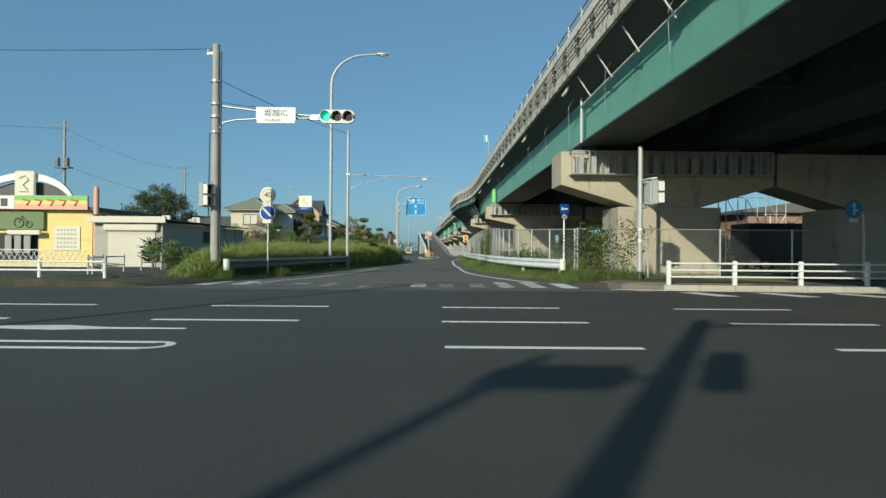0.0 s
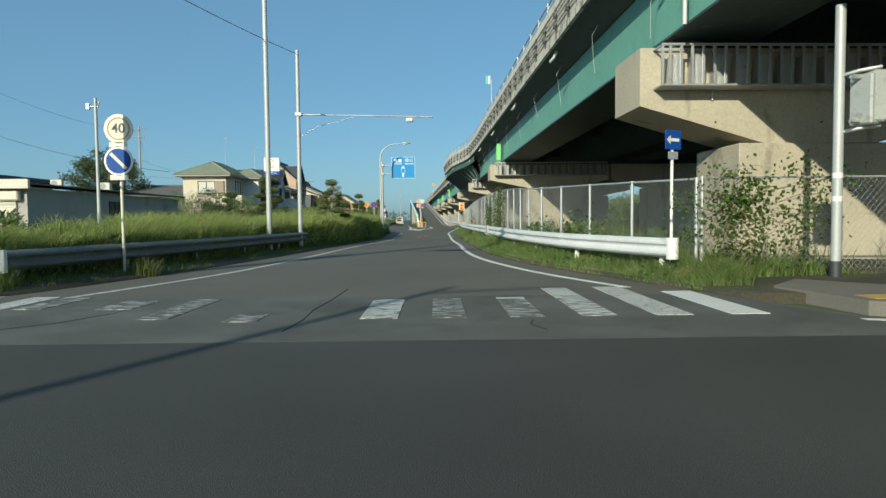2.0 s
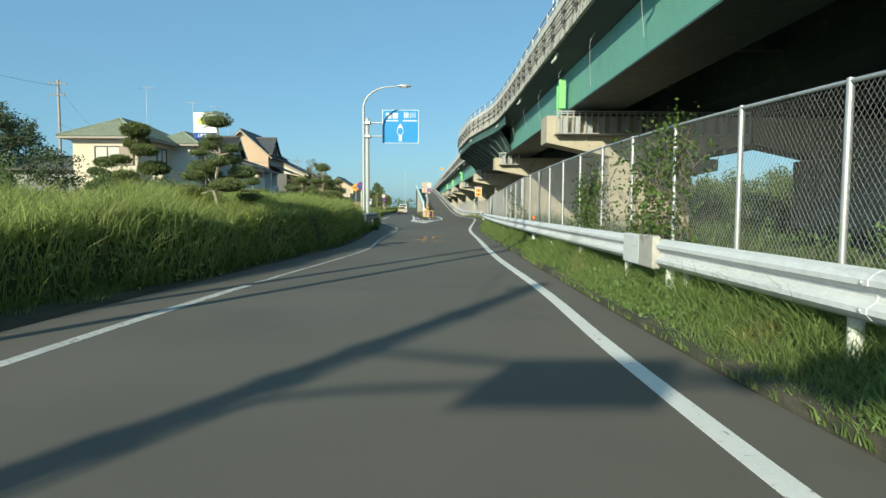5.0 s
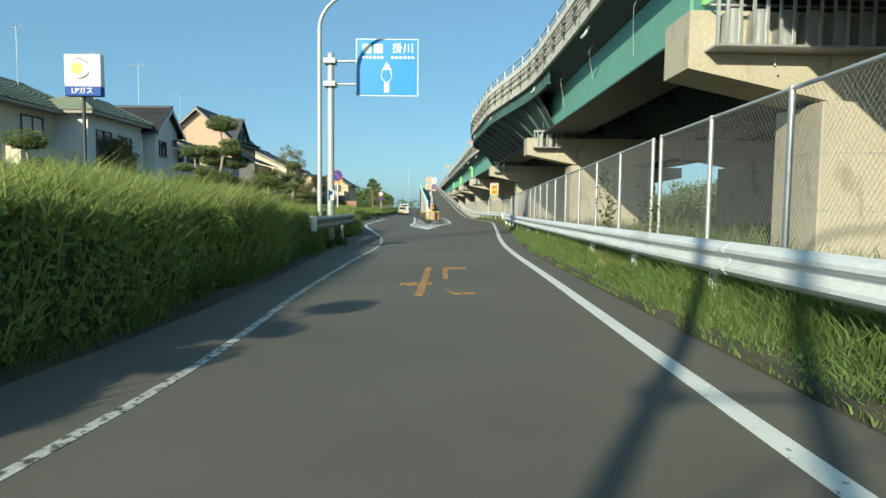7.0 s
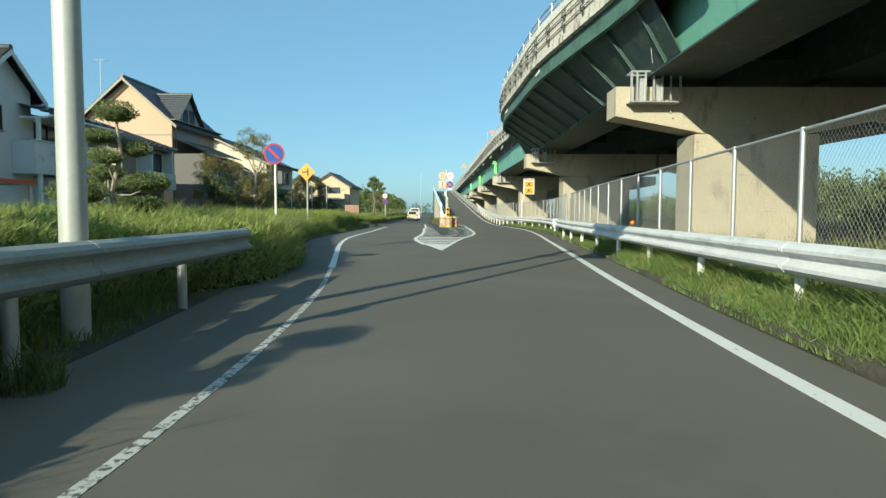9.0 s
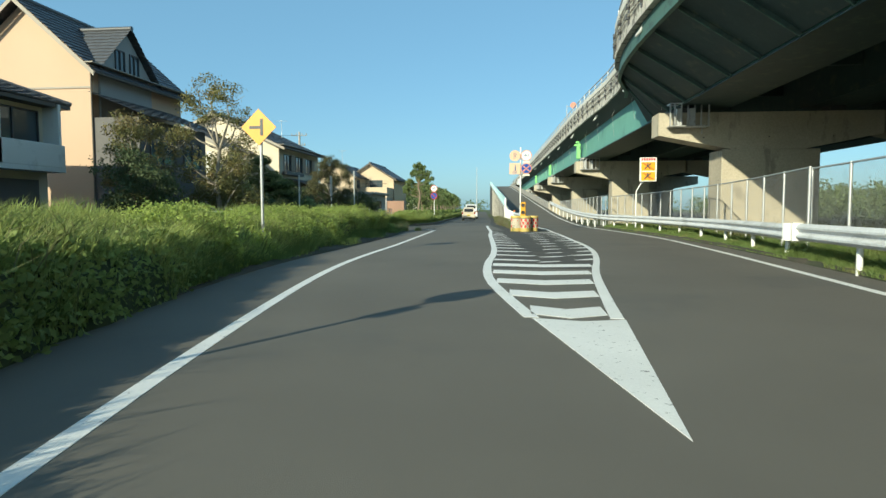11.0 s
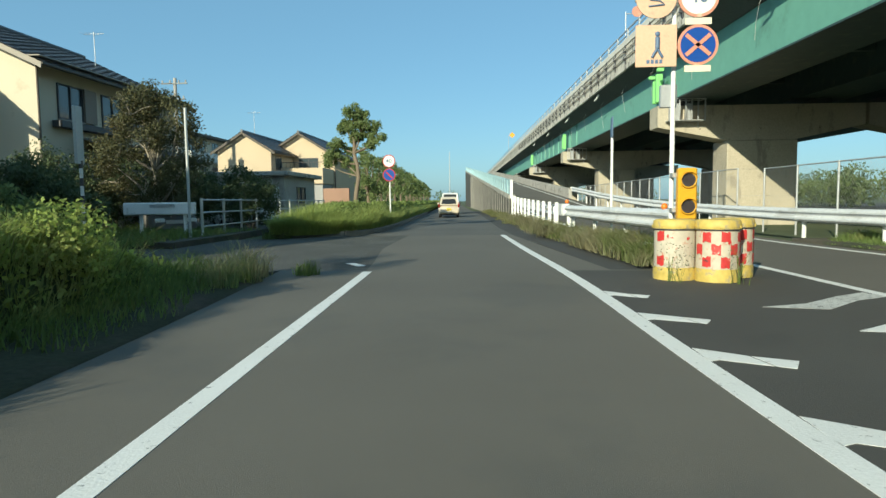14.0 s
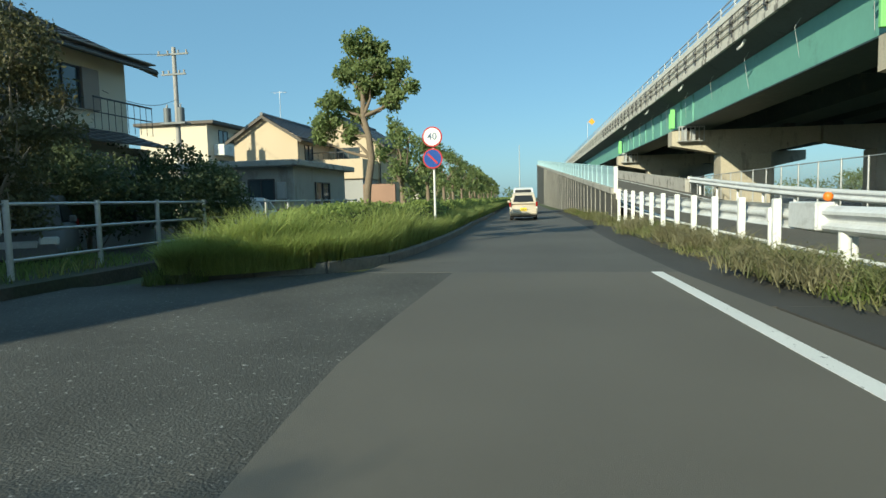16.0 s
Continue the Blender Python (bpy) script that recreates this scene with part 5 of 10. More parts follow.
# ---- guardrails and fences ----
def guardrail(name, path, zf, a, b, side, label, post_gap=3.0, post_side=None, post_from=None, mat_="rail", post_mat="white_paint", end_caps=(True, True), depth=0.10, plate=4.0):
    """A corrugated beam along x = path(y) from y = a to b, its waves towards side (+1 or -1), on round posts behind it."""
    t = thing(name, label, "guardrail", group="roadside guardrails")
    prof = [(0.0, 0.0), (0.6, 0.03), (1.0, 0.07), (1.0, 0.11), (0.35, 0.155), (0.25, 0.185), (0.35, 0.215), (1.0, 0.26), (1.0, 0.30), (0.6, 0.34), (0.0, 0.37)]
    outer = [(side * d * depth, z) for d, z in prof]
    inner = [(side * (d * depth - 0.012), z) for d, z in prof[::-1]]
    n = max(1, int(round((b - a) / plate)))
    for i in range(n):
        y0, y1 = a + (b - a) * i / n, a + (b - a) * (i + 1) / n + (0.12 if i < n - 1 else 0)
        off = side * (0.006 if i % 2 else 0.0)
        rings = [[(path(y) + u + off, y, zf(y) + z) for u, z in outer + inner] for y in steps(y0, y1, 1.0)]
        if side > 0:
            rings = [r[::-1] for r in rings]
        bm_part = part("beam", Geo().sweep(rings), mat_, t)
        for z in (0.09, 0.28):
            part("bolt", Geo().ball((path(y1 - 0.06) + side * (depth + 0.006), y1 - 0.06, zf(y1) + z), 0.018, 6), "galv", bm_part) if i < n - 1 else None
    ps = post_side if post_side is not None else -side
    for y in np.arange((post_from or a) + 0.5, b, post_gap):
        x = path(y) + ps * 0.13
        part("post", Geo().tube([(x, y, -0.1), (x, y, zf(y) + 0.31)], 0.057, 10), post_mat, t)
        part("block", Geo().box((x - 0.07, y - 0.05, zf(y) + 0.1), (x + 0.1 if ps < 0 else x + 0.05, y + 0.05, zf(y) + 0.27)), post_mat, t)
    for use, y, d in ((end_caps[0], a, -1), (end_caps[1], b, 1)):
        if use:
            x = path(y)
            ring = [(x + side * depth * 0.5 + math.cos(k) * 0.11, y + d * (0.02 + 0.13 * math.sin(k))) for k in np.linspace(0, math.pi, 7)]
            ring = ring if d > 0 else ring[::-1]
            part("end_cap", Geo().slab(ring, zf(y) - 0.015, zf(y) + 0.385), "white_paint", t, "rounded white end cap")
    return t


XRAIL = hermite([(22, 4.42), (25, 3.4), (30, 2.62), (38, 2.36), (70, 2.34), (77, 2.6), (85, 2.95), (90, 3.3), (97, 3.95), (104, 4.0), (111, 3.5), (118, 2.9), (131, 2.2), (150, 1.2)])
guardrail("guardrail", XRAIL, lambda y: 0.44 + 0.07 * min(1, (y - 22) / 12), 22.1, 38.2, -1, "white corrugated guardrail with an end cap, weeds below", end_caps=(True, False))
guardrail("guardrail", XRAIL, lambda y: 0.52, 39.3, 90.3, -1, "pale galvanised guardrail along the grass verge", mat_="rail", end_caps=(False, True))
guardrail("guardrail", XRAIL, lambda y: 0.50 + ramp_z(y), 91.0, 150.0, -1, "pale guardrail curving past the ramp's foot", end_caps=(True, True))
sleeve = thing("rail_joint", "boxy white and grey-beige guardrail joint cover", "guardrail joint")
part("cover", Geo().box((XRAIL(38.7) - 0.13, 38.05, 0.49), (XRAIL(38.7) - 0.02, 38.62, 0.92), bevel=0.015), "concrete_grey", sleeve, "beige weathered cover plate")
part("cover_end", Geo().box((XRAIL(38.7) - 0.125, 38.62, 0.49), (XRAIL(38.7) - 0.02, 39.35, 0.91), bevel=0.015), "rail", sleeve)
part("post", Geo().tube([(XRAIL(38.4) + 0.05, 37.9, -0.1), (XRAIL(38.4) + 0.05, 37.9, 0.6)], 0.06, 10), "white_paint", sleeve)

LRAIL = hermite([(21.4, -7.68), (25, -7.1), (30, -6.4), (36.7, -5.6)])
# dark grey here paints the shade on the beam's road side
guardrail("guardrail", LRAIL, lambda y: 0.36, 21.5, 36.7, 1, "guardrail before the hedge bank, its shade painted dark grey", mat_="rail_shade_dull", end_caps=(True, False), post_mat="galv")
LRAIL2 = hermite([(60.4, -4.5), (65, -4.58), (69.8, -4.78)])
# its grey carries the shade of the face turned from the sun
guardrail("guardrail", LRAIL2, lambda y: 0.58, 60.8, 69.4, 1, "short guardrail round the sign poles, its shade painted grey", mat_="rail_shaded", end_caps=(True, False), post_mat="galv")
IRAIL = hermite([(111.0, -2.52), (112.0, -2.57), (115.5, -2.80), (118, -2.90), (121.8, -3.08), (130, -3.5), (141, -4.1)])
guardrail("guardrail", IRAIL, lambda y: 0.62, 111.2, 121.7, -1, "white guardrail behind the cushion drums", end_caps=(False, False), plate=3.2)
guardrail("guardrail", IRAIL, lambda y: 0.60 + 0.7 * ramp_z(y), 122.1, 139.0, 1, "white guardrail seen from behind with square posts", end_caps=(False, True), post_gap=40, plate=4.2)
jb = thing("rail_joint", "boxy white joint cover between two guardrails", "guardrail joint")
part("cover", Geo().box((IRAIL(121.6) - 0.15, 121.05, 0.66), (IRAIL(121.6) + 0.1, 122.0, 1.04), bevel=0.015), "rail", jb)
part("post", Geo().tube([(IRAIL(120.6) - 0.02, 120.6, -0.1), (IRAIL(120.6) - 0.02, 120.6, 0.66)], 0.075, 12), "white_paint", jb)
part("cover_lip", Geo().box((IRAIL(121.6) - 0.16, 121.02, 0.70), (IRAIL(121.6) - 0.12, 121.1, 1.0), bevel=0.01), "rail", jb)
single("reflector_ball", Geo().ball((IRAIL(121.1), 121.1, 1.11), 0.065, 10), "delineator", "small round orange reflector on the rail joint", "reflector")
g0 = thing("rail_posts", "row of square white guardrail posts in dry grass", "guardrail posts", group="roadside guardrails")
for y in np.arange(122.5, 139, 1.55):
    part("post", Geo().box((IRAIL(y) - 0.16, y - 0.06, -0.1), (IRAIL(y) - 0.04, y + 0.06, 1.05 + 0.7 * ramp_z(y)), bevel=0.012), "white_paint", g0)
part("low_pipe", Geo().tube([(IRAIL(y) + 0.02, y, 0.32 + 0.7 * ramp_z(y)) for y in steps(112.5, 139, 2)], 0.03, 6), "white_paint", g0)


def pipe_fence(name, pts, heights, top, material, label, r_post=0.055, r_rail=0.027, base=0.0, group="pipe fences", flat_posts=False):
    """Posts at each point and pipes between them at the heights given."""
    t = thing(name, label, "fence", group=group)
    for x, y in pts:
        if flat_posts:
            part("post", Geo().box((x - 0.05, y - 0.06, base - 0.1), (x + 0.07, y + 0.06, base + top), bevel=0.02), material, t)
        else:
            part("post", Geo().tube([(x, y, base - 0.1), (x, y, base + top)], r_post, 10), material, t)
    for h in heights:
        part("rail", Geo().tube([(x, y - r_post - 0.01, base + h) for x, y in pts], r_rail, 8), material, t)
    return t


pipe_fence("pipe_fence", [(6.72 + 1.95 * i, 18.16 - 0.03 * i) for i in range(13)], (0.24, 0.44, 0.64), 0.72, "white_paint", "white three-pipe railing on the corner pavement", base=0.13, flat_posts=True)
pipe_fence("pipe_fence", [(-10.25 - 1.95 * i, 18.5 - 0.05 * i) for i in range(10)], (0.42, 0.68), 0.75, "white_paint", "white two-pipe railing by the shop's pavement")
pipe_fence("pipe_fence", [(-10.3, 18.6), (-11.6, 20.2), (-12.8, 22.0), (-13.4, 24.0), (-13.6, 26.0)], (0.4, 0.75), 0.85, "galv", "grey two-pipe railing turning along the yard", r_post=0.04)
pipe_fence("pipe_fence", [(-13.6 - 0.02 * i, 27.5 + 2.0 * i) for i in range(10)], (0.45, 0.8), 0.9, "galv", "thin grey railing before the storage shed", r_post=0.035)
pipe_fence("pipe_fence", [(-14.50 - 0.09 * (y - 119.8), y) for y in (119.8, 121.84, 123.75, 125.8, 127.8, 129.8, 131.8, 133.8, 135.8, 137.8, 139.8, 141.8)], (0.30, 0.74, 1.14), 1.2, "galv", "pale grey three-pipe railing along the yard", r_post=0.045, r_rail=0.027, base=0.15)
pipe_fence("pipe_fence", [(-11.6, 92.0), (-11.8, 94.2), (-12.0, 96.4), (-12.2, 98.6), (-12.5, 100.8), (-12.8, 103.0), (-13.1, 105.2), (-13.5, 107.2)], (0.6, 1.15), 1.25, "white_paint", "white two-pipe railing half hidden by grass", r_post=0.05, r_rail=0.022)
wb = thing("beam_barrier", "white box-beam barrier on two posts", "barrier")
part("beam", Geo().box((-17.1, 119.85, 0.83), (-14.75, 119.98, 1.22), bevel=0.03), "white_paint", wb)
part("beam_band", Geo().box((-16.2, 119.83, 1.06), (-15.4, 119.86, 1.16)), "galv", wb)
for x in (-16.6, -15.15):
    part("post", Geo().tube([(x, 120.02, -0.1), (x, 120.02, 0.9)], 0.06, 8), "white_paint", wb)


def chain_link(path, a, b, z0, z1, gap=2.0, label="", pitch=0.075, base=None):
    """A mesh fence of real crossing wires on posts, from y = a to b."""
    t = thing("chain_link_fence", label, "fence", group="mesh fences")
    ys = np.linspace(a, b, int(round((b - a) / gap)) + 1)
    for y in ys:
        part("post", Geo().tube([(path(y), y, -0.1), (path(y), y, z1(y) + 0.03)], 0.035, 8), "galv", t)
    part("top_rail", Geo().tube([(path(y), y, z1(y)) for y in steps(a, ys[-1], 2.0)], 0.024, 6), "galv", t)
    part("mid_wire", Geo().tube([(path(y), y, z0(y) + 0.05) for y in steps(a, ys[-1], 2.0)], 0.01, 5), "galv", t)
    vs, ts = [], []
    h = z1((a + b) / 2) - z0((a + b) / 2)
    rr = 0.0016
    for sgn in (1, -1):
        for y in np.arange(a - h, ys[-1] + h, pitch):
            ya, yb = (y, y + sgn * h * 0.8)
            za, zb = 0.0, 1.0
            lo, hi = a, ys[-1]
            # clip to the fence's length
            if abs(yb - ya) < 1e-6:
                continue
            t0, t1 = sorted(((lo - ya) / (yb - ya), (hi - ya) / (yb - ya)))
            t0, t1 = max(t0, 0), min(t1, 1)
            if t0 >= t1:
                continue
            pa, pb = ya + (yb - ya) * t0, ya + (yb - ya) * t1
            k = len(vs)
            for yy, tt in ((pa, t0), (pb, t1)):
                x, z = path(yy) + sgn * 0.002, z0(yy) + (z1(yy) - z0(yy)) * tt
                vs += [(x - rr, yy, z), (x + rr, yy + rr, z), (x + rr, yy - rr, z)]
            ts += [(k, k + 1, k + 4), (k, k + 4, k + 3), (k + 1, k + 2, k + 5), (k + 1, k + 5, k + 4), (k + 2, k, k + 3), (k + 2, k + 3, k + 5)]
    part("mesh", raw_mesh("mesh", np.array(vs), np.array(ts), M["galv"]), "galv", t, "woven galvanised wire mesh")["kind"] = "stuff"
    return t


ftop = hermite([(22, 1.9), (30, 2.15), (38, 2.5), (54, 2.5), (62, 2.32), (72, 2.2), (90, 2.2), (120, 2.3), (160, 2.3)])
fbot = hermite([(22, 0.2), (30, 0.35), (38, 0.62), (56, 0.62), (72, 0.5), (160, 0.4)])
chain_link(FENCE, 22.05, 55.2, fbot, ftop, 1.98, "galvanised chain-link fence with creepers under the viaduct", pitch=0.072)
chain_link(FENCE, 55.6, 92.0, fbot, ftop, 2.0, "galvanised chain-link fence beside the guardrail", pitch=0.072)
FENCE2 = hermite([(90.5, 3.9), (100, 5.0), (112, 5.2), (123, 4.4), (131, 3.9), (160, 2.8)])
chain_link(FENCE2, 91.5, 124, lambda y: 0.35, lambda y: 2.2, 2.0, "galvanised chain-link fence past the ramp's foot", pitch=0.11)
chain_link(lambda y: FENCE2(y), 126, 158, lambda y: 0.45, lambda y: 2.3, 1.8, "chain-link fence beyond the ramp, tall white posts", pitch=0.14)
# fence across, at the corner
cf = thing("chain_link_fence", "chain-link fence turning along the pavement below the pier", "fence", group="mesh fences")
for x in (4.85, 7.4, 10.0, 12.6, 15.2):
    part("post", Geo().tube([(x, 22.0, -0.1), (x, 22.0, 1.95)], 0.035, 8), "galv", cf)
part("top_rail", Geo().tube([(4.85, 22.0, 1.92), (15.2, 22.0, 1.92)], 0.022, 6), "galv", cf)
g = Geo()
for sgn in (1, -1):
    for x in np.arange(3.4, 16.6, 0.11):
        xa, xb = x, x + sgn * 1.4
        ta = max(0, min(1, ((4.85 if xb > xa else 15.2) - xa) / (xb - xa)))
        tb = max(0, min(1, ((15.2 if xb > xa else 4.85) - xa) / (xb - xa)))
        if tb - ta > 0.02:
            g.tube([(xa + (xb - xa) * ta, 22.0, 0.2 + 1.7 * ta), (xa + (xb - xa) * tb, 22.0, 0.2 + 1.7 * tb)], 0.0028, 3, False)
part("mesh", g, "galv", cf)["kind"] = "stuff"

# ---- street furniture ----
def sign_disc(parent, c, r, face, rim=None, name="sign_plate", rim_w=0.07, label=""):
    """A round plate that faces -y, its centre c, with a rim band 3 mm proud."""
    p = part(name, Geo().disc((c[0], c[1], c[2]), r, "y", 32, 0.02), rim or face, parent, label)
    if rim:
        part("plate_face", Geo().disc((c[0], c[1] - 0.004, c[2]), r * (1 - rim_w * 2), "y", 32, 0.004), face, p)
    return p


def bars(parent, x, y, z, w, h, n, material, gap=0.3, name="lettering_bar"):
    """n short bars in a row, for letters too small to read."""
    s = w / n
    for i in range(n):
        part(name, Geo().box((x - w / 2 + i * s + s * gap / 2, y - 0.004, z - h / 2), (x - w / 2 + (i + 1) * s - s * gap / 2, y, z + h / 2)), material, parent)


def letters(parent, body, size, x, y, z, material, name="lettering"):
    return part(name, text_mesh(body, size, Matrix.Translation((x, y, z)) @ FACE, material), material, parent)


def wire(name, p, q, sag, r=0.012, label="thin black overhead cable"):
    pts = [Vector(p).lerp(Vector(q), t) - Vector((0, 0, sag * 4 * t * (1 - t))) for t in np.linspace(0, 1, 13)]
    return single(name, Geo().tube(pts, r, 4, False), "cable", label, "cable", group="overhead cables")


# signal on its concrete pole at the crossing
sp = thing("signal_pole", "brown-grey concrete pole carrying signal arm and sign", "signal pole")
PX, PY = -8.1, 21.65
part("pole", Geo().tube([(PX, PY, -0.2), (PX, PY, 8.35)], [0.16, 0.125], 16), "pole_conc", sp)
for z in (5.2, 5.75, 6.2, 7.0):
    part("clamp_band", Geo().tube([(PX, PY, z), (PX, PY, z + 0.07)], 0.19, 14), "galv", sp)
part("signal_arm", Geo().tube([(PX + 0.1, PY, 6.18), (-6.7, PY, 6.02), (-4.4, PY, 5.82)], 0.04, 8), "galv", sp)
part("signal_arm", Geo().tube([(PX + 0.1, PY, 5.35), (-7.8, PY, 5.6), (-7.4, PY, 5.68), (-6.3, PY, 5.75), (-4.4, PY, 5.76)], 0.035, 8), "galv", sp)
part("conduit", Geo().tube([(PX + 0.19, PY - 0.05, 8.1), (PX + 0.2, PY - 0.05, 0.3)], 0.025, 6), "dark_metal", sp)
part("conduit", Geo().tube([(PX - 0.2, PY - 0.05, 5.2), (PX - 0.22, PY - 0.05, 2.2)], 0.02, 6), "dark_metal", sp)
part("insulator", Geo().box((PX - 0.3, PY - 0.05, 8.0), (PX + 0.1, PY + 0.05, 8.07)).ball((PX - 0.28, PY, 8.14), 0.06, 8), "galv", sp)
ts = thing("traffic_signal", "horizontal three-lamp signal, green lit, white housing", "traffic signal")
sy = PY - 0.2
g = Geo()
outl = []
for cx, a0 in ((-3.37, -90), (-4.16, 90)):
    for k in range(9):
        a = radians(a0 + 180 * k / 8)
        outl.append((cx + 0.235 * math.cos(a), 5.79 + 0.235 * math.sin(a)))
part("housing", Geo().prism(outl, sy, sy + 0.14), "signal_body", ts)
for cx, m_ in ((-4.16, "lens_green"), (-3.765, "lens_amber"), (-3.37, "lens_dark")):
    ln_ = part("lens", Geo().disc((cx, sy - 0.02, 5.79), 0.155, "y", 24, 0.03), m_, ts)
    part("hood", Geo().sweep([[(cx + r * math.cos(a), sy - d, 5.79 + r * math.sin(a)) for a in np.linspace(radians(-20), radians(200), 13)] + [(cx + (r - 0.012) * math.cos(a), sy - d, 5.79 + (r - 0.012) * math.sin(a)) for a in np.linspace(radians(200), radians(-20), 13)] for r, d in ((0.185, 0.0), (0.18, 0.2))], smooth=False), "signal_body", ln_)
part("mount", Geo().tube([(-4.45, PY, 5.79), (-4.38, PY - 0.1, 5.79)], 0.05, 8).box((-4.75, PY - 0.06, 5.7), (-4.4, PY + 0.05, 5.88)), "galv", ts)
hs = thing("place_name_sign", "white junction name board with dark lettering, hung on the signal arm", "road sign")
part("board", Geo().box((-6.62, PY - 0.13, 5.55), (-5.26, PY - 0.09, 6.1), bevel=0.01), "sign_white", hs)
part("border", Geo().box((-6.64, PY - 0.125, 5.66), (-5.24, PY - 0.095, 6.12)), "pole_grey", hs)
letters(hs, "堀越IC", 0.29, -5.94, PY - 0.136, 5.90, "ink_blue")
letters(hs, "Horikoshi", 0.14, -6.05, PY - 0.136, 5.66, "ink_blue")


def ped_signal(m, label):
    """A two-lamp walk signal, its lamps towards -y of its own frame."""
    t = thing("pedestrian_signal", label, "pedestrian signal", m, group="walk signals")
    part("housing", Geo().box((-0.2, -0.1, -0.42), (0.2, 0.12, 0.42), bevel=0.03), "signal_grey", t)
    for z in (0.2, -0.2):
        l_ = part("lens", Geo().box((-0.14, -0.115, z - 0.14), (0.14, -0.1, z + 0.14)), "lens_dark" if z > 0 else "dark_metal", t)
        part("hood", Geo().prism([(-0.17, 0.0 + z - 0.16), (-0.155, z - 0.16), (-0.155, z + 0.155), (0.155, z + 0.155), (0.155, z - 0.16), (0.17, z - 0.16), (0.17, z + 0.17), (-0.17, z + 0.17)], -0.3, -0.1), "signal_body", l_)
    part("bracket", Geo().tube([(0, 0.1, 0.36), (0, 0.34, 0.36)], 0.03, 6).tube([(0, 0.1, -0.36), (0, 0.34, -0.36)], 0.03, 6), "galv", t)
    return t


ped_signal(pose(PX - 0.24, PY - 0.3, 2.98, 0, 0, 62), "white two-lamp walk signal clamped to the concrete pole")
rp = thing("signal_post", "slim grey steel post with two white bands", "signal post")
part("post", Geo().tube([(6.88, 21.3, 0.0), (6.88, 21.3, 4.78)], 0.082, 14), "pole_grey", rp)
for z in (1.45, 1.85):
    part("white_band", Geo().tube([(6.88, 21.3, z), (6.88, 21.3, z + 0.09)], 0.085, 14, False), "white_paint", rp)
part("foot_sleeve", Geo().tube([(6.88, 21.3, 0.1), (6.88, 21.3, 0.42)], 0.092, 14), "dark_metal", rp)
for z in (2.62, 3.58):
    part("bracket_arm", Geo().tube([(6.88, 21.3, z), (7.05, 21.05, z + 0.04), (7.35, 20.95, z + 0.08)], 0.035, 7), "galv", rp)
ped_signal(pose(7.12, 21.0, 3.12, 0, 0, 108), "white walk signal turned along the street")
ped_signal(pose(7.26, 20.98, 3.16, 0, 0, 84), "white walk signal turned away from the traffic")

# the speed limit and no-parking post on the left bank
s1 = thing("sign_post", "old round limit and no-parking signs on one post", "road sign")
part("post", Geo().tube([(-7.05, 24.55, -0.1), (-7.05, 24.55, 3.5)], 0.032, 10), "sign_cream", s1)
p40 = sign_disc(s1, (-7.03, 24.45, 3.27), 0.32, "sign_cream", "sign_white", label="faded round speed limit plate")
part("ring", Geo().tube([(-7.03 + 0.235 * math.cos(a), 24.444, 3.27 + 0.235 * math.sin(a)) for a in np.linspace(0, 2 * math.pi, 33)], 0.012, 4, False), "sign_peach", p40)
letters(p40, "40", 0.30, -7.03, 24.44, 3.27, "ink")
pn = sign_disc(s1, (-7.05, 24.45, 2.56), 0.32, "sign_navy", "sign_white", label="round blue no-parking plate, faded rim")
part("slash", Geo().box((-0.24, -0.01, -0.035), (0.24, 0.0, 0.035), Matrix.Translation((-7.05, 24.446, 2.56)) @ pose(0, 0, 0, 0, 45, 0)), "sign_cream", pn)
for z in (2.92, 2.2):
    ap = part("aux_plate", Geo().box((-7.25, 24.45, z - 0.06), (-6.85, 24.47, z + 0.06), bevel=0.005), "sign_cream", s1)
    bars(ap, -7.05, 24.45, z, 0.3, 0.05, 4, "sign_white")



def street_lamp(x, y, h, reach, rise, r0, label):
    """A tapered pole that bends over into an arm with a lamp head."""
    t = thing("street_lamp", label, "street lamp", group="street lamps")
    pts = [(x, y, -0.1), (x, y, h * 0.5), (x, y, h)]
    for a in np.linspace(10, 90, 8):
        a = radians(a)
        pts.append((x + reach * 0.75 * (1 - math.cos(a)), y, h + rise * math.sin(a)))
    pts.append((x + reach, y, h + rise + 0.04))
    rad = list(np.linspace(r0, r0 * 0.42, len(pts)))
    part("pole", Geo().tube(pts, rad, 12), "pole_grey", t)
    hx, hz = x + reach, h + rise + 0.05
    hd = part("head", Geo().sweep([[(hx - 0.1 + u, y + w * math.cos(a), hz + w2 * math.sin(a)) for a in np.linspace(0, 2 * math.pi, 11)[:-1]] for u, w, w2 in ((0, 0.05, 0.05), (0.15, 0.12, 0.08), (0.4, 0.15, 0.1), (0.62, 0.11, 0.07), (0.72, 0.03, 0.02))], smooth=True), "galv", t, "pale lamp head")
    part("lens", Geo().ball((hx + 0.28, y, hz - 0.06), 0.12, 10, (1.6, 1, 0.5)), "sign_white", hd)
    part("door", Geo().box((x - 0.06, y - r0 - 0.004, 0.6), (x + 0.06, y - r0 + 0.02, 1.0)), "pole_grey", t)
    return t


street_lamp(-6.12, 33.1, 10.05, 2.5, 1.65, 0.095, "tall pale grey street lamp with a curved arm")
street_lamp(-4.8, 63.3, 6.55, 1.95, 1.15, 0.075, "slim pale grey street lamp beside the sign pole")
dp = thing("detector_pole", "grey steel pole with a long level arm", "sensor pole")
part("pole", Geo().tube([(-5.66, 36.1, -0.1), (-5.66, 36.1, 8.15)], [0.095, 0.075], 12), "pole_grey", dp)
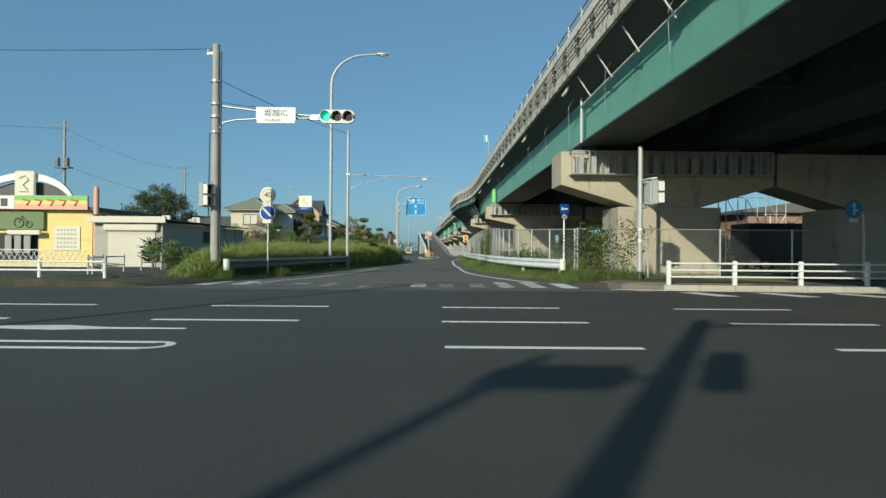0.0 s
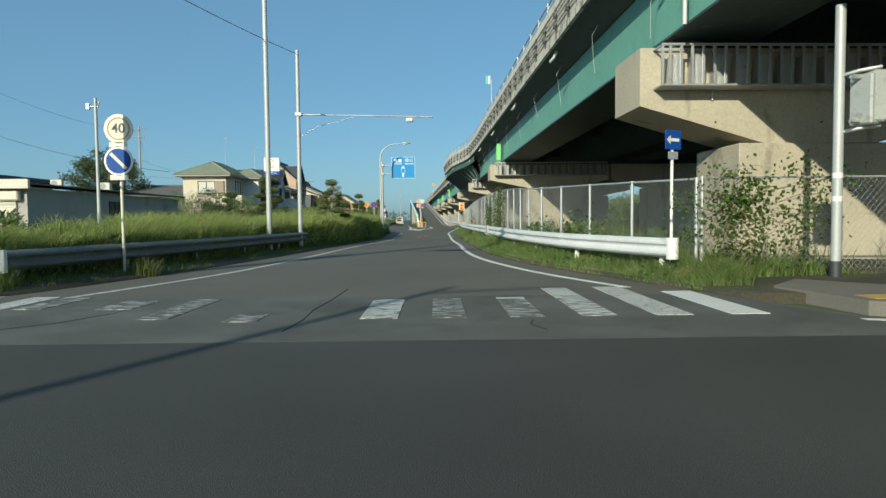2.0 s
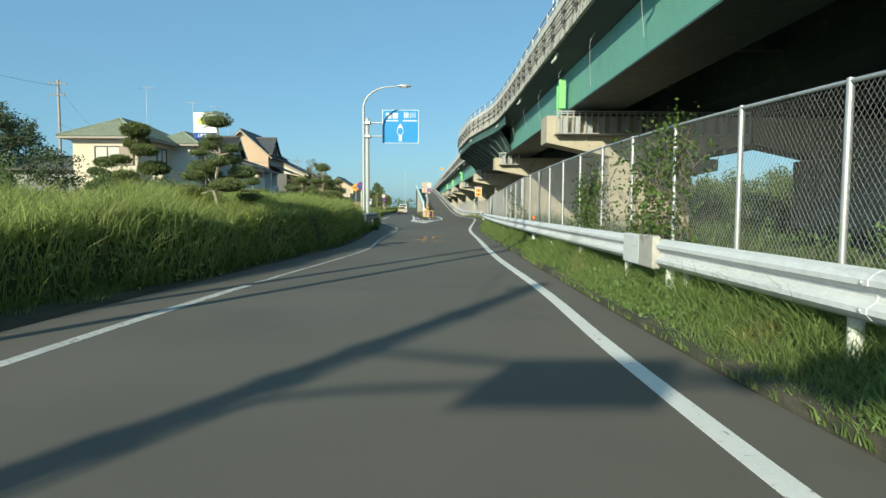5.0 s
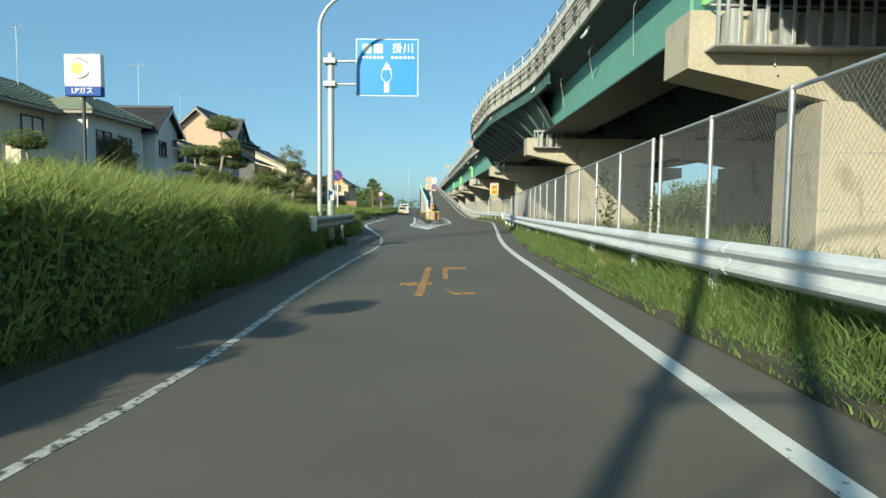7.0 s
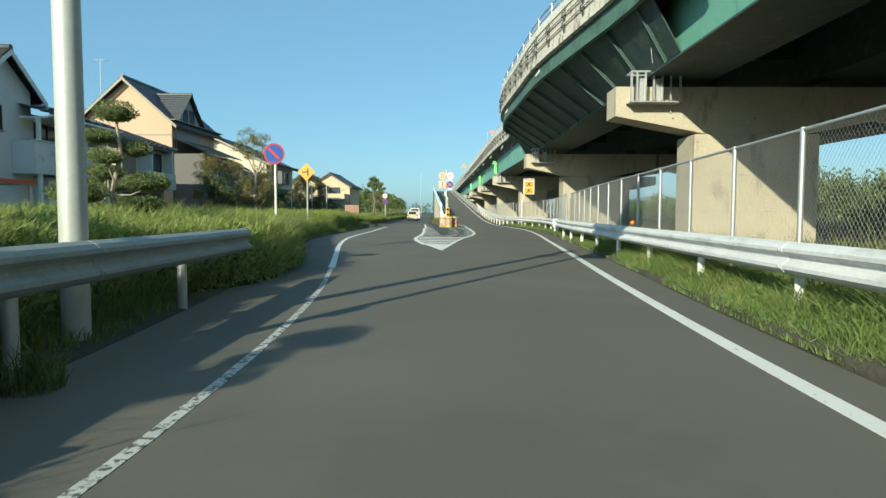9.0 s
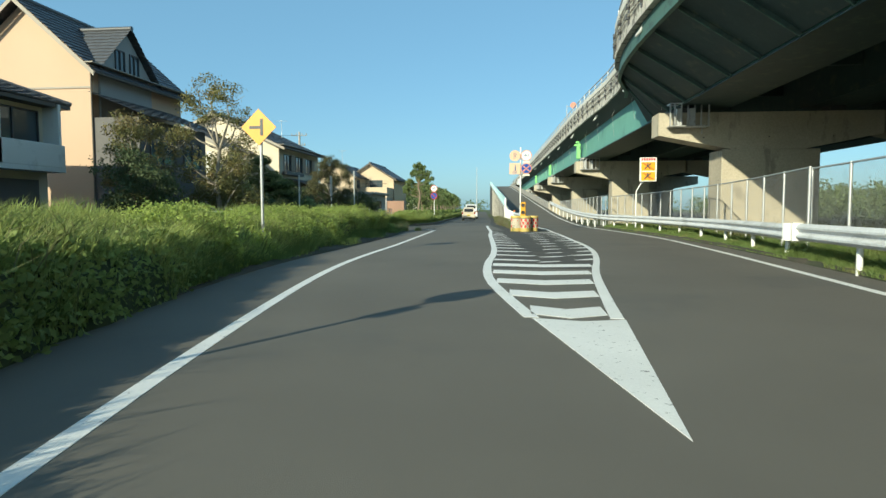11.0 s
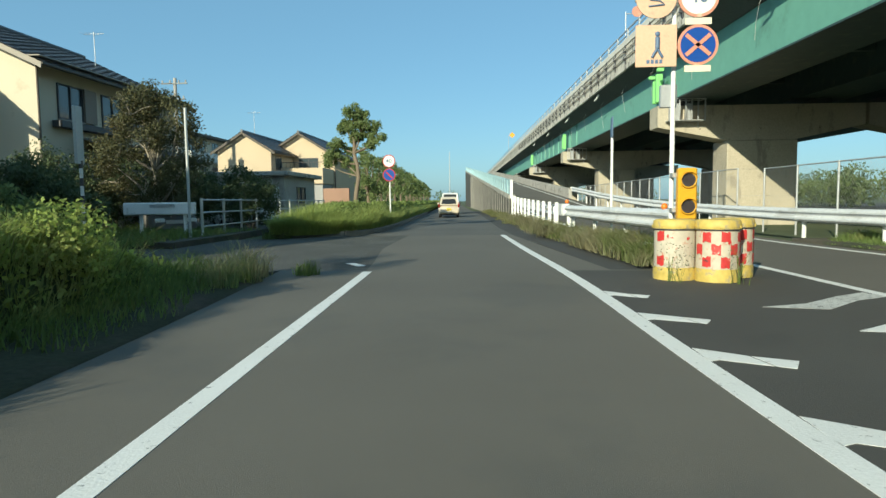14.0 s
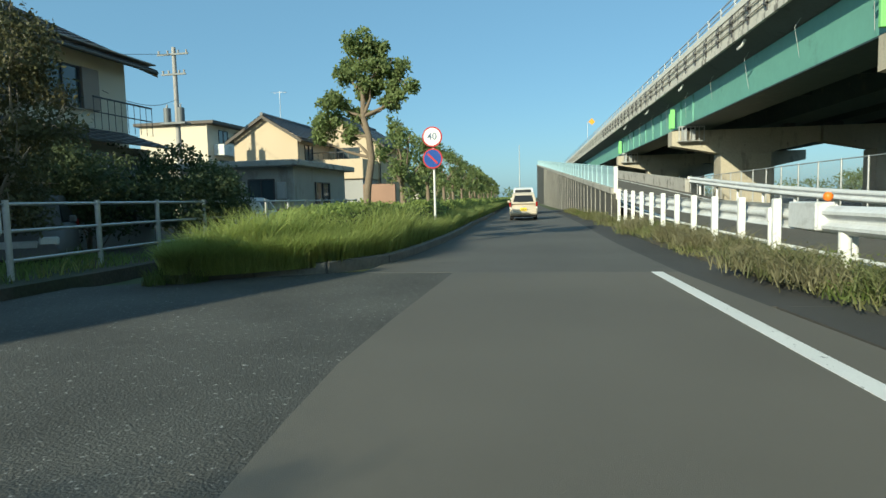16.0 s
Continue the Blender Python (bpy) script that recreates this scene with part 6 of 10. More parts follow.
part("arm", Geo().tube([(-5.66, 36.1, 5.56), (-0.14, 36.1, 5.42)], 0.028, 8), "galv", dp)
part("brace", Geo().tube([(-5.5, 36.1, 4.7), (-4.9, 36.1, 5.05), (-3.3, 36.1, 5.45)], 0.012, 6), "galv", dp)
part("arm_clamp", Geo().box((-5.77, 35.98, 5.49), (-5.5, 36.2, 5.63), bevel=0.02).tube([(-5.66, 36.1, 4.72), (-5.66, 36.1, 4.78)], 0.11, 10), "galv", dp)
part("detector", Geo().box((-1.25, 36.0, 5.22), (-0.95, 36.2, 5.38), bevel=0.04), "signal_body", dp, "small grey detector box")

# blue direction sign
bs = thing("direction_sign", "blue direction board with an arrow on a stout pole", "road sign")
part("pole", Geo().tube([(-4.84, 65.3, -0.1), (-4.84, 65.3, 6.3)], [0.12, 0.11], 16), "pole_grey", bs)
part("pole_cap", Geo().ball((-4.84, 65.3, 6.3), 0.11, 10, (1, 1, 0.4)), "pole_grey", bs)
for z in (6.05, 5.3):
    part("bracket", Geo().tube([(-4.85, 65.25, z), (-3.9, 65.2, z)], 0.04, 8).box((-5.05, 65.08, z - 0.09), (-4.65, 65.5, z + 0.09), bevel=0.02), "galv", bs)
bd = part("board", Geo().box((-3.95, 65.1, 4.92), (-1.93, 65.15, 6.74), bevel=0.01), "sign_blue", bs, "bright blue board")
part("border", Geo().box((-3.97, 65.105, 4.90), (-1.91, 65.145, 6.76)), "sign_white", bd)
letters(bd, "掛川", 0.36, -2.42, 65.095, 6.44, "sign_white")
bars(bd, -3.42, 65.1, 6.44, 0.75, 0.3, 2, "sign_white", 0.25)
bars(bd, -3.42, 65.1, 6.16, 0.75, 0.08, 6, "sign_white", 0.35)
bars(bd, -2.42, 65.1, 6.16, 0.8, 0.08, 6, "sign_white", 0.35)
part("arrow", Geo().prism([(-3.03, 5.02), (-2.87, 5.02), (-2.87, 5.35), (-3.03, 5.35)], 65.09, 65.1).prism([(-2.95, 6.02), (-3.1, 5.76), (-2.8, 5.76)], 65.09, 65.1)
     .tube([(-3.0, 65.094, 5.35), (-3.13, 65.094, 5.5), (-3.08, 65.094, 5.76)], 0.02, 4).tube([(-2.9, 65.094, 5.35), (-2.77, 65.094, 5.5), (-2.82, 65.094, 5.76)], 0.02, 4), "sign_white", bd)
nb = thing("notice_plate", "small white notice plate with a blue emblem on a thin post", "notice plate")
part("post", Geo().tube([(-4.52, 63.72, -0.1), (-4.52, 63.72, 1.72)], 0.025, 8), "galv", nb)
np_ = part("plate", Geo().box((-4.61, 63.66, 1.42), (-4.43, 63.69, 1.74), bevel=0.004), "sign_white", nb)
part("emblem", Geo().prism([(-4.58, 1.63), (-4.52, 1.57), (-4.46, 1.63), (-4.46, 1.71), (-4.58, 1.71)], 63.652, 63.656), "sign_navy", np_)
bars(np_, -4.52, 63.658, 1.48, 0.11, 0.025, 4, "ink_blue")

# gas dealer's sign on its post
gs = thing("gas_sign", "white panel sign with green dot and blue foot strip", "shop sign")
part("post", Geo().tube([(-15.85, 69.85, 0), (-15.85, 69.85, 5.7)], 0.07, 10), "dark_metal", gs)
part("panel", Geo().box((-16.5, 69.65, 5.98), (-15.02, 69.95, 7.27), bevel=0.02), "sign_white", gs)
st = part("foot_strip", Geo().box((-16.5, 69.65, 5.6), (-15.02, 69.95, 5.975), bevel=0.02), "sign_navy", gs, "blue strip with white lettering")
letters(st, "LPガス", 0.30, -15.78, 69.645, 5.8, "sign_white")
part("dot", Geo().disc((-15.98, 69.64, 6.70), 0.24, "y", 24, 0.01), "lime", gs)
for q0, q1, rr_ in ((100, 15, 0.46), (-100, -15, 0.46)):
    part("crescent", Geo().tube([(-15.98 + rr_ * 1.15 * math.cos(radians(a)), 69.64, 6.70 + rr_ * 0.86 * math.sin(radians(a))) for a in np.linspace(q0, q1, 11)], [0.008 + 0.034 * math.sin(math.pi * k / 10) for k in range(11)], 6), "wall_grey", gs)
bars(gs, -15.76, 69.646, 6.12, 0.8, 0.08, 7, "curtain")


def round_sign(x, y, z, top, label, slash="sign_red"):
    t = thing("sign_post", label, "road sign", group="no-parking posts")
    part("post", Geo().tube([(x + 0.02, y + 0.05, -0.1), (x + 0.02, y + 0.05, top)], 0.035, 10), "white_paint", t)
    d = sign_disc(t, (x, y, z), 0.31, "sign_navy", "sign_red", label="round blue plate with a red rim")
    part("slash", Geo().box((-0.22, -0.01, -0.035), (0.22, 0.0, 0.035), Matrix.Translation((x, y - 0.004, z)) @ pose(0, 0, 0, 0, 45, 0)), "sign_red", d)
    return t


t = round_sign(-6.91, 77.9, 2.92, 3.2, "no-parking sign on a white post in the hedge")
part("back_plate", Geo().box((-6.95, 77.98, 2.05), (-6.7, 78.0, 2.42)), "dark_metal", t)
dm = thing("sign_post", "yellow diamond junction warning sign on a grey post", "road sign")
part("post", Geo().tube([(-9.08, 90.3, -0.1), (-9.08, 90.3, 3.4)], 0.038, 10), "galv", dm)
D = Matrix.Translation((-9.11, 90.25, 3.2)) @ pose(0, 0, 0, 0, 45, 0)
d_ = part("plate", Geo().box((-0.31, -0.01, -0.31), (0.31, 0.01, 0.31), D), "sign_yellow", dm)
part("symbol", Geo().box((-9.07, 90.23, 3.0), (-9.0, 90.238, 3.4)).box((-9.34, 90.23, 3.16), (-9.07, 90.238, 3.23)), "ink", d_)
s2 = thing("sign_post", "round limit sign over a no-parking sign on a white post", "road sign")
part("post", Geo().tube([(-10.26, 130.75, -0.1), (-10.26, 130.75, 3.4)], 0.035, 10), "white_paint", s2)
p4 = sign_disc(s2, (-10.28, 130.65, 3.12), 0.31, "sign_white", "sign_red", label="round white speed limit plate, red rim")
letters(p4, "40", 0.30, -10.28, 130.64, 3.12, "ink_blue")
pb = sign_disc(s2, (-10.28, 130.65, 2.46), 0.31, "sign_navy", "sign_red", label="round blue no-parking plate")
part("slash", Geo().box((-0.22, -0.01, -0.03), (0.22, 0.0, 0.03), Matrix.Translation((-10.28, 130.646, 2.46)) @ pose(0, 0, 0, 0, 45, 0)), "sign_red", pb)

# entry-ban board on the right
ob_ = thing("entry_ban_board", "white board with two orange warning squares", "road sign")
part("pole", Geo().tube([(3.55, 110.2, -0.1), (3.55, 110.2, 2.2), (3.75, 110.0, 2.6), (4.05, 109.85, 2.9)], 0.04, 8), "white_paint", ob_)
bo = part("board", Geo().box((3.62, 109.75, 2.7), (4.5, 109.79, 3.97), bevel=0.01), "sign_white", ob_)
bars(bo, 4.06, 109.75, 3.87, 0.75, 0.13, 6, "sign_red", 0.3)
for z in (3.5, 2.98):
    q = part("square", Geo().box((3.7, 109.74, z - 0.23), (4.42, 109.75, z + 0.23)), "sign_orange", bo, "orange warning square")
    part("symbol", Geo().tube([(3.86, 109.735, z - 0.16), (4.03, 109.735, z + 0.02), (4.2, 109.735, z + 0.15)], 0.035, 5).ball((4.02, 109.735, z + 0.13), 0.05, 8, (1, 0.2, 1)).tube([(3.98, 109.735, z + 0.06), (4.16, 109.735, z - 0.12)], 0.03, 5), "ink", q)
    part("slash", Geo().box((-0.36, -0.012, -0.015), (0.36, 0.0, 0.015), Matrix.Translation((4.06, 109.735, z)) @ pose(0, 0, 0, 0, 33, 0)), "sign_red", q)

# sign cluster and beacon on the island
ic = thing("island_signs", "white post with four faded road signs", "road sign")
part("post", Geo().tube([(-2.68, 111.35, 0.0), (-2.68, 111.35, 4.75)], 0.038, 10), "white_paint", ic)
part("cross_bar", Geo().box((-3.3, 111.3, 4.25), (-2.06, 111.33, 4.29)).box((-3.3, 111.3, 3.52), (-2.06, 111.33, 3.56)), "galv", ic)
a1 = sign_disc(ic, (-2.36, 111.2, 4.27), 0.31, "sign_white", "sign_faded_red", label="faded round limit sign")
letters(a1, "40", 0.30, -2.36, 111.19, 4.27, "ink_blue")
a2 = sign_disc(ic, (-2.36, 111.2, 3.54), 0.31, "sign_navy", "sign_faded_red", label="blue sign with a faded red cross")
for k in (40, -40):
    part("slash", Geo().box((-0.24, -0.01, -0.03), (0.24, 0.0, 0.03), Matrix.Translation((-2.36, 111.196, 3.54)) @ pose(0, 0, 0, 0, k, 0)), "sign_faded_red", a2)
a3 = sign_disc(ic, (-3.0, 111.2, 4.27), 0.31, "sign_peach", "sign_peach", label="sun-bleached round sign")
part("symbol", Geo().tube([(-3.0 + 0.08 * math.cos(a), 111.19, 4.36 + 0.06 * math.sin(a)) for a in np.linspace(0, 6.283, 13)], 0.016, 4, False).tube([(-3.12, 111.19, 4.14), (-2.88, 111.19, 4.16), (-2.95, 111.19, 4.22), (-3.1, 111.19, 4.24)], 0.014, 4), "ink_blue", a3)
a4 = part("sign_plate", Geo().box((-3.31, 111.2, 3.22), (-2.68, 111.22, 3.86), bevel=0.005), "sign_peach", ic, "sun-bleached square sign")
part("symbol", Geo().ball((-2.98, 111.19, 3.72), 0.04, 8, (1, 0.2, 1)).tube([(-2.98, 111.19, 3.67), (-2.98, 111.19, 3.5)], 0.04, 5).tube([(-2.98, 111.19, 3.5), (-3.06, 111.19, 3.36)], 0.022, 5).tube([(-2.98, 111.19, 3.5), (-2.9, 111.19, 3.36)], 0.022, 5), "ink_blue", a4)
bars(a4, -3.02, 111.2, 3.3, 0.26, 0.06, 4, "ink_blue")
for z in (3.9, 3.18):
    part("aux_plate", Geo().box((-2.56, 111.2, z - 0.05), (-2.16, 111.215, z + 0.05)), "sign_cream", ic)
part("rear_plate", Geo().box((-2.86, 111.4, 2.62), (-2.60, 111.5, 2.98), bevel=0.01), "galv", ic, "small grey sign box facing away")
bc = thing("warning_beacon", "yellow two-lamp warning beacon on the island post", "warning beacon")
BX = -2.525
part("housing", Geo().box((BX - 0.145, 111.02, 0.83), (BX + 0.145, 111.17, 1.64), bevel=0.025), "yellow_plastic", bc)
for z in (1.45, 1.04):
    l_ = part("lens", Geo().disc((BX, 110.995, z), 0.107, "y", 24, 0.03), "dark_metal", bc, "dark unlit lens")
    for i in range(37):
        a, q = i * 2.4, 0.095 * math.sqrt(i / 37)
        part("lens_dot", Geo().ball((BX + q * math.cos(a), 110.978, z + q * math.sin(a)), 0.009, 6, (1, 0.5, 1)), "lens_dark", l_)
    part("lens_rim", Geo().tube([(BX + 0.116 * math.cos(a), 110.99, z + 0.116 * math.sin(a)) for a in np.linspace(0, 6.283, 25)], 0.012, 5, False), "yellow_plastic", l_)
    part("visor", Geo().sweep([[(BX + 0.122 * math.cos(a), y, z + 0.122 * math.sin(a)) for a in np.linspace(0.2, 2.94, 10)] for y in (110.93, 111.02)], closed=False), "yellow_plastic", l_)
for z in (0.95, 1.5):
    part("mount", Geo().box((-2.72, 111.17, z), (BX + 0.08, 111.32, z + 0.07)), "galv", bc)


def drum(x, y, check, label, turn=0, bare=0):
    """A cushion drum: barrel with lid, strap, foot band, red squares and dark scuffs where the skin has come off."""
    t = thing("cushion_drum", label, "cushion drum", pose(x, y, 0, 0, 0, turn), group="cushion drums")
    n = 28
    def ring(r, z):
        return [(r * math.cos(2 * math.pi * k / n), r * math.sin(2 * math.pi * k / n), z) for k in range(n)]
    def skin(name, r, a0, a1, z0, z1, material, ragged=0.0):
        arc = [a0 + (a1 - a0) * i / 5 for i in range(6)]
        lo = [(r * math.cos(a), r * math.sin(a), z0 + rng.uniform(0, ragged)) for a in arc]
        hi = [(r * math.cos(a), r * math.sin(a), z1 - rng.uniform(0, ragged)) for a in arc]
        part(name, Geo().add(lo + hi, [(i, i + 1, i + 7, i + 6) for i in range(5)], True), material, t)
    part("barrel", Geo().sweep([ring(0.280, 0.0), ring(0.289, 0.05), ring(0.284, 0.45), ring(0.289, 0.75)], smooth=True), "drum_white", t)
    part("lower_band", Geo().sweep([ring(0.295, 0.0), ring(0.298, 0.09), ring(0.293, 0.185)], smooth=True, caps=False), "drum_yellow", t)
    part("lid", Geo().sweep([ring(0.290, 0.72), ring(0.307, 0.735), ring(0.307, 0.80), ring(0.300, 0.815), ring(0.300, 0.845), ring(0.265, 0.868)], smooth=True), "drum_yellow", t, "faded yellow lid")
    part("strap", Geo().tube([(0.304 * math.cos(a), 0.304 * math.sin(a), 0.728) for a in np.linspace(0, 6.283, 29)], 0.010, 5, False), "dark_metal", t)
    for k in range(6):
        a = k * 1.047 + 0.3
        part("lid_clip", Geo().box((0.300, -0.03, 0.745), (0.318, 0.03, 0.785), pose(0, 0, 0, 0, 0, math.degrees(a)), bevel=0.006), "drum_yellow", t)
    for k, row in check:
        skin("red_square", 0.2935, radians(180 + k * 25), radians(180 + k * 25 + 24.5), 0.195 + row * 0.175, 0.195 + row * 0.175 + 0.17, "drum_red", 0.03)
    for k in range(bare):
        a0, z0 = radians(190 + rng.uniform(0, 150)), rng.uniform(0.25, 0.62)
        skin("bare_patch", 0.2955, a0, a0 + rng.uniform(0.08, 0.3), z0, z0 + rng.uniform(0.03, 0.09), "dark_metal" if k % 2 else "drum_red", 0.03)
    return t


drum(-2.92, 110.34, [(0, 0), (0, 2), (5, 2), (7, 1)], "weathered white cushion drum with peeling skin and few red squares", 20, 5)
drum(-2.40, 110.10, [(1, 2), (3, 2), (2, 1), (4, 1), (1, 0), (3, 0), (5, 2), (5, 0), (6, 1), (0, 1)], "white cushion drum with red checks and torn skin", 4, 5)
drum(-1.98, 110.66, [(k, r) for k in range(2, 8) for r in range(3) if (k + r) % 2], "yellow-footed cushion drum with red checks", 10, 3)
single("reflector_ball", Geo().ball((-2.57, 112.1, 1.03), 0.06, 10), "delineator", "small round orange reflector on the rail end", "reflector")
for y in (48.2, 73.9):
    single("reflector_ball", Geo().ball((XRAIL(y) + 0.02, y, 0.985), 0.055, 8), "delineator", "small orange delineator on the guardrail", "reflector")

bp = thing("sign_post", "dull blue plate on a thin white post behind the guardrail", "road sign")
part("post", Geo().tube([(-2.66, 116.1, -0.1), (-2.66, 116.1, 2.62)], 0.032, 10), "white_paint", bp)
part("plate", Geo().box((-0.22, -0.012, 2.62), (0.22, 0.012, 3.08), pose(-2.68, 116.05, 0, 0, 0, 84), bevel=0.004), "ink_blue", bp)
ow = thing("sign_post", "small blue one-way sign on a white post at the rail end", "road sign")
part("post", Geo().tube([(4.44, 22.4, -0.1), (4.44, 22.4, 2.6)], 0.03, 10), "white_paint", ow)
OW = pose(4.44, 22.36, 0, 0, 0, 25)
part("plate", Geo().box((-0.2, -0.012, 2.48), (0.2, 0.0, 2.84), OW, bevel=0.004), "sign_navy", ow)
part("arrow", Geo().box((-0.12, -0.02, 2.63), (0.14, -0.014, 2.69), OW).prism([(-0.17, 2.66), (-0.08, 2.58), (-0.08, 2.74)], -0.02, -0.014, OW), "sign_white", ow)
part("aux_plate", Geo().box((-0.12, -0.012, 2.3), (0.12, 0.0, 2.44), OW), "galv", ow)
rs = thing("sign_post", "round blue direction sign on a bare grey post", "road sign")
part("post", Geo().tube([(14.75, 21.4, -0.1), (14.75, 21.4, 2.4), (14.6, 21.4, 2.75)], 0.03, 8), "galv", rs)
r_ = sign_disc(rs, (14.35, 21.3, 2.66), 0.3, "sign_blue", "sign_navy", rim_w=0.03)
part("arrow", Geo().box((14.32, 21.28, 2.46), (14.38, 21.288, 2.8)).prism([(14.35, 2.9), (14.27, 2.76), (14.43, 2.76)], 21.28, 21.288).box((14.38, 21.28, 2.58), (14.5, 21.288, 2.64)), "sign_white", r_)
part("aux_plate", Geo().box((14.2, 21.3, 2.2), (14.5, 21.315, 2.32)), "sign_white", rs)

# small things that stand up from the viaduct
for (x, y, z, m_, lab) in ((3.95, 56.9, 11.6, "sign_teal", "teal and white sign above the viaduct barrier"), (-0.9, 209, 12.5, "sign_yellow", "yellow diamond sign above the far viaduct"), (2.3, 134.5, 10.9, "sign_faded_red", "round reddish sign above the viaduct barrier")):
    t = thing("viaduct_sign", lab, "road sign", group="viaduct signs")
    xe = CAPX(y) + EDGE(y) + 0.1
    part("post", Geo().tube([(xe, y + 0.05, 9.3), (xe, y + 0.05, z)], 0.03, 6).tube([(xe, y + 0.05, z - 0.1), (x, y + 0.05, z - 0.05)], 0.025, 6), "galv", t)
    if m_ == "sign_teal":
        part("plate", Geo().box((x - 0.22, y - 0.02, z - 0.3), (x - 0.02, y, z + 0.3)), m_, t)
        part("plate", Geo().box((x - 0.015, y - 0.02, z - 0.3), (x + 0.12, y, z + 0.3)), "sign_white", t)
    elif m_ == "sign_yellow":
        part("plate", Geo().box((-0.36, -0.02, -0.36), (0.36, 0.0, 0.36), Matrix.Translation((x, y, z)) @ pose(0, 0, 0, 0, 45, 0)), m_, t)
    else:
        part("plate", Geo().disc((x, y - 0.03, z), 0.28, "y", 20, 0.02), m_, t)


def utility_pole(x, y, h, label, transformers=True, arms=2):
    t = thing("utility_pole", label, "utility pole", pose(x, y, 0), group="utility poles")
    part("pole", Geo().tube([(0, 0, -0.2), (0, 0, h)], [0.17, 0.11], 12), "pole_conc", t)
    for i in range(arms):
        z = h - 0.45 - 1.1 * i
        ar = part("cross_arm", Geo().box((-0.95 + 0.2 * i, -0.16, z), (0.95 - 0.2 * i, -0.08, z + 0.09)), "rail_shade_dull", t)
        for u in (-0.85 + 0.2 * i, -0.3, 0.35, 0.85 - 0.2 * i):
            part("insulator", Geo().tube([(u, -0.12, z + 0.09), (u, -0.12, z + 0.26)], [0.04, 0.06], 7), "pole_conc", ar)
    if transformers:
        for s in (-0.42, 0.42):
            tr_ = part("transformer", Geo().tube([(s, -0.3, h - 4.2), (s, -0.3, h - 3.4)], 0.2, 12), "rail_shade_dull", t)
            part("bushing", Geo().tube([(s, -0.3, h - 3.4), (s, -0.3, h - 3.2)], 0.05, 6), "pole_conc", tr_)
        part("platform", Geo().box((-0.75, -0.5, h - 4.3), (0.75, 0.1, h - 4.2)), "rail_shade_dull", t)
    for i in range(6):
        part("step_bolt", Geo().tube([(-0.24, 0, 2.5 + i * 0.9), (0.3, 0, 2.5 + i * 0.9)], 0.012, 4), "galv", t)
    return t


utility_pole(-34.4, 55.3, 12.6, "grey utility pole with transformers behind the shop")
utility_pole(-39.0, 92.0, 13.8, "distant utility pole with one cross arm", False)
utility_pole(-27.6, 144.0, 10.1, "grey utility pole with transformers among the houses")
tp_ = thing("thin_pole", "slim grey steel pole with a small top bracket", "pole")
part("shaft", Geo().tube([(-12.04, 32.7, -0.1), (-12.04, 32.7, 5.6)], [0.07, 0.05], 10), "pole_grey", tp_)
part("bracket", Geo().tube([(-12.3, 32.7, 5.3), (-11.95, 32.7, 5.3), (-11.9, 32.7, 5.5)], 0.025, 6).box((-12.36, 32.65, 5.2), (-12.24, 32.75, 5.42), bevel=0.01), "galv", tp_)
wire("overhead_cable", (-8.1, 21.65, 8.2), (-48, 20.5, 9.6), 0.7)
wire("overhead_cable", (-8.1, 21.65, 7.15), (-5.66, 36.1, 8.0), 0.15)
wire("overhead_cable", (-8.1, 21.65, 6.35), (-6.7, 21.6, 6.15), 0.03, 0.01)
wire("overhead_cable", (-34.4, 55.2, 12.0), (-39.0, 91.9, 13.2), 0.9)
wire("overhead_cable", (-34.4, 55.2, 11.9), (-70, 30, 12.5), 1.0)
wire("overhead_cable", (-34.4, 55.2, 8.6), (-17.0, 50, 4.4), 0.5)
wire("overhead_cable", (-34.4, 55.2, 8.2), (-27.0, 37, 4.6), 0.5)
wire("overhead_cable", (-39.0, 91.9, 13.2), (-60, 140, 13.2), 0.9)
wire("overhead_cable", (-39.0, 91.9, 9.5), (-22, 75, 5.5), 0.4)
wire("overhead_cable", (-27.6, 143.9, 9.7), (-60, 128, 10.5), 0.6)
wire("overhead_cable", (-27.6, 143.9, 7.2), (-21, 130, 5.0), 0.4)

# lorry parked under the viaduct, with scaffold and a brown block beyond
tk = thing("truck", "dark box lorry parked in the viaduct's shade", "truck")
part("cargo_box", Geo().box((16.6, 33.0, 0.85), (20.6, 35.2, 2.72), bevel=0.03), "truck_body", tk)
cab = part("cab", Geo().prism([(20.65, 0.6), (22.2, 0.6), (22.2, 1.6), (21.95, 2.45), (20.65, 2.45)], 33.05, 35.1), "truck_blue", tk)
part("windscreen", Geo().prism([(22.21, 1.62), (22.215, 1.62), (21.99, 2.3), (21.97, 2.3)], 33.2, 34.95), "glass_car", cab)
part("side_window", Geo().box((21.1, 33.03, 1.6), (21.85, 33.06, 2.25)), "glass_car", cab)
part("visor", Geo().box((20.8, 33.2, 2.45), (21.8, 34.9, 2.68), bevel=0.05), "sign_white", cab)
part("chassis", Geo().box((16.7, 33.3, 0.55), (21.8, 34.9, 0.85)), "black", tk)
for x in (17.6, 21.3):
    for y in (33.2, 34.7):
        w_ = part("wheel", Geo().disc((x, y, 0.45), 0.43, "y", 20, 0.28), "tyre", tk)
        part("rim", Geo().disc((x, y - 0.01, 0.45), 0.22, "y", 14, 0.02), "galv", w_)
sc = thing("scaffold", "pale steel scaffold tower in sunlight", "scaffold")
for x in np.arange(25.5, 31.5, 1.8):
    for y in (55.0, 56.5):
        part("upright", Geo().tube([(x, y, 0), (x, y, 6.3)], 0.05, 6), "scaffold", sc)
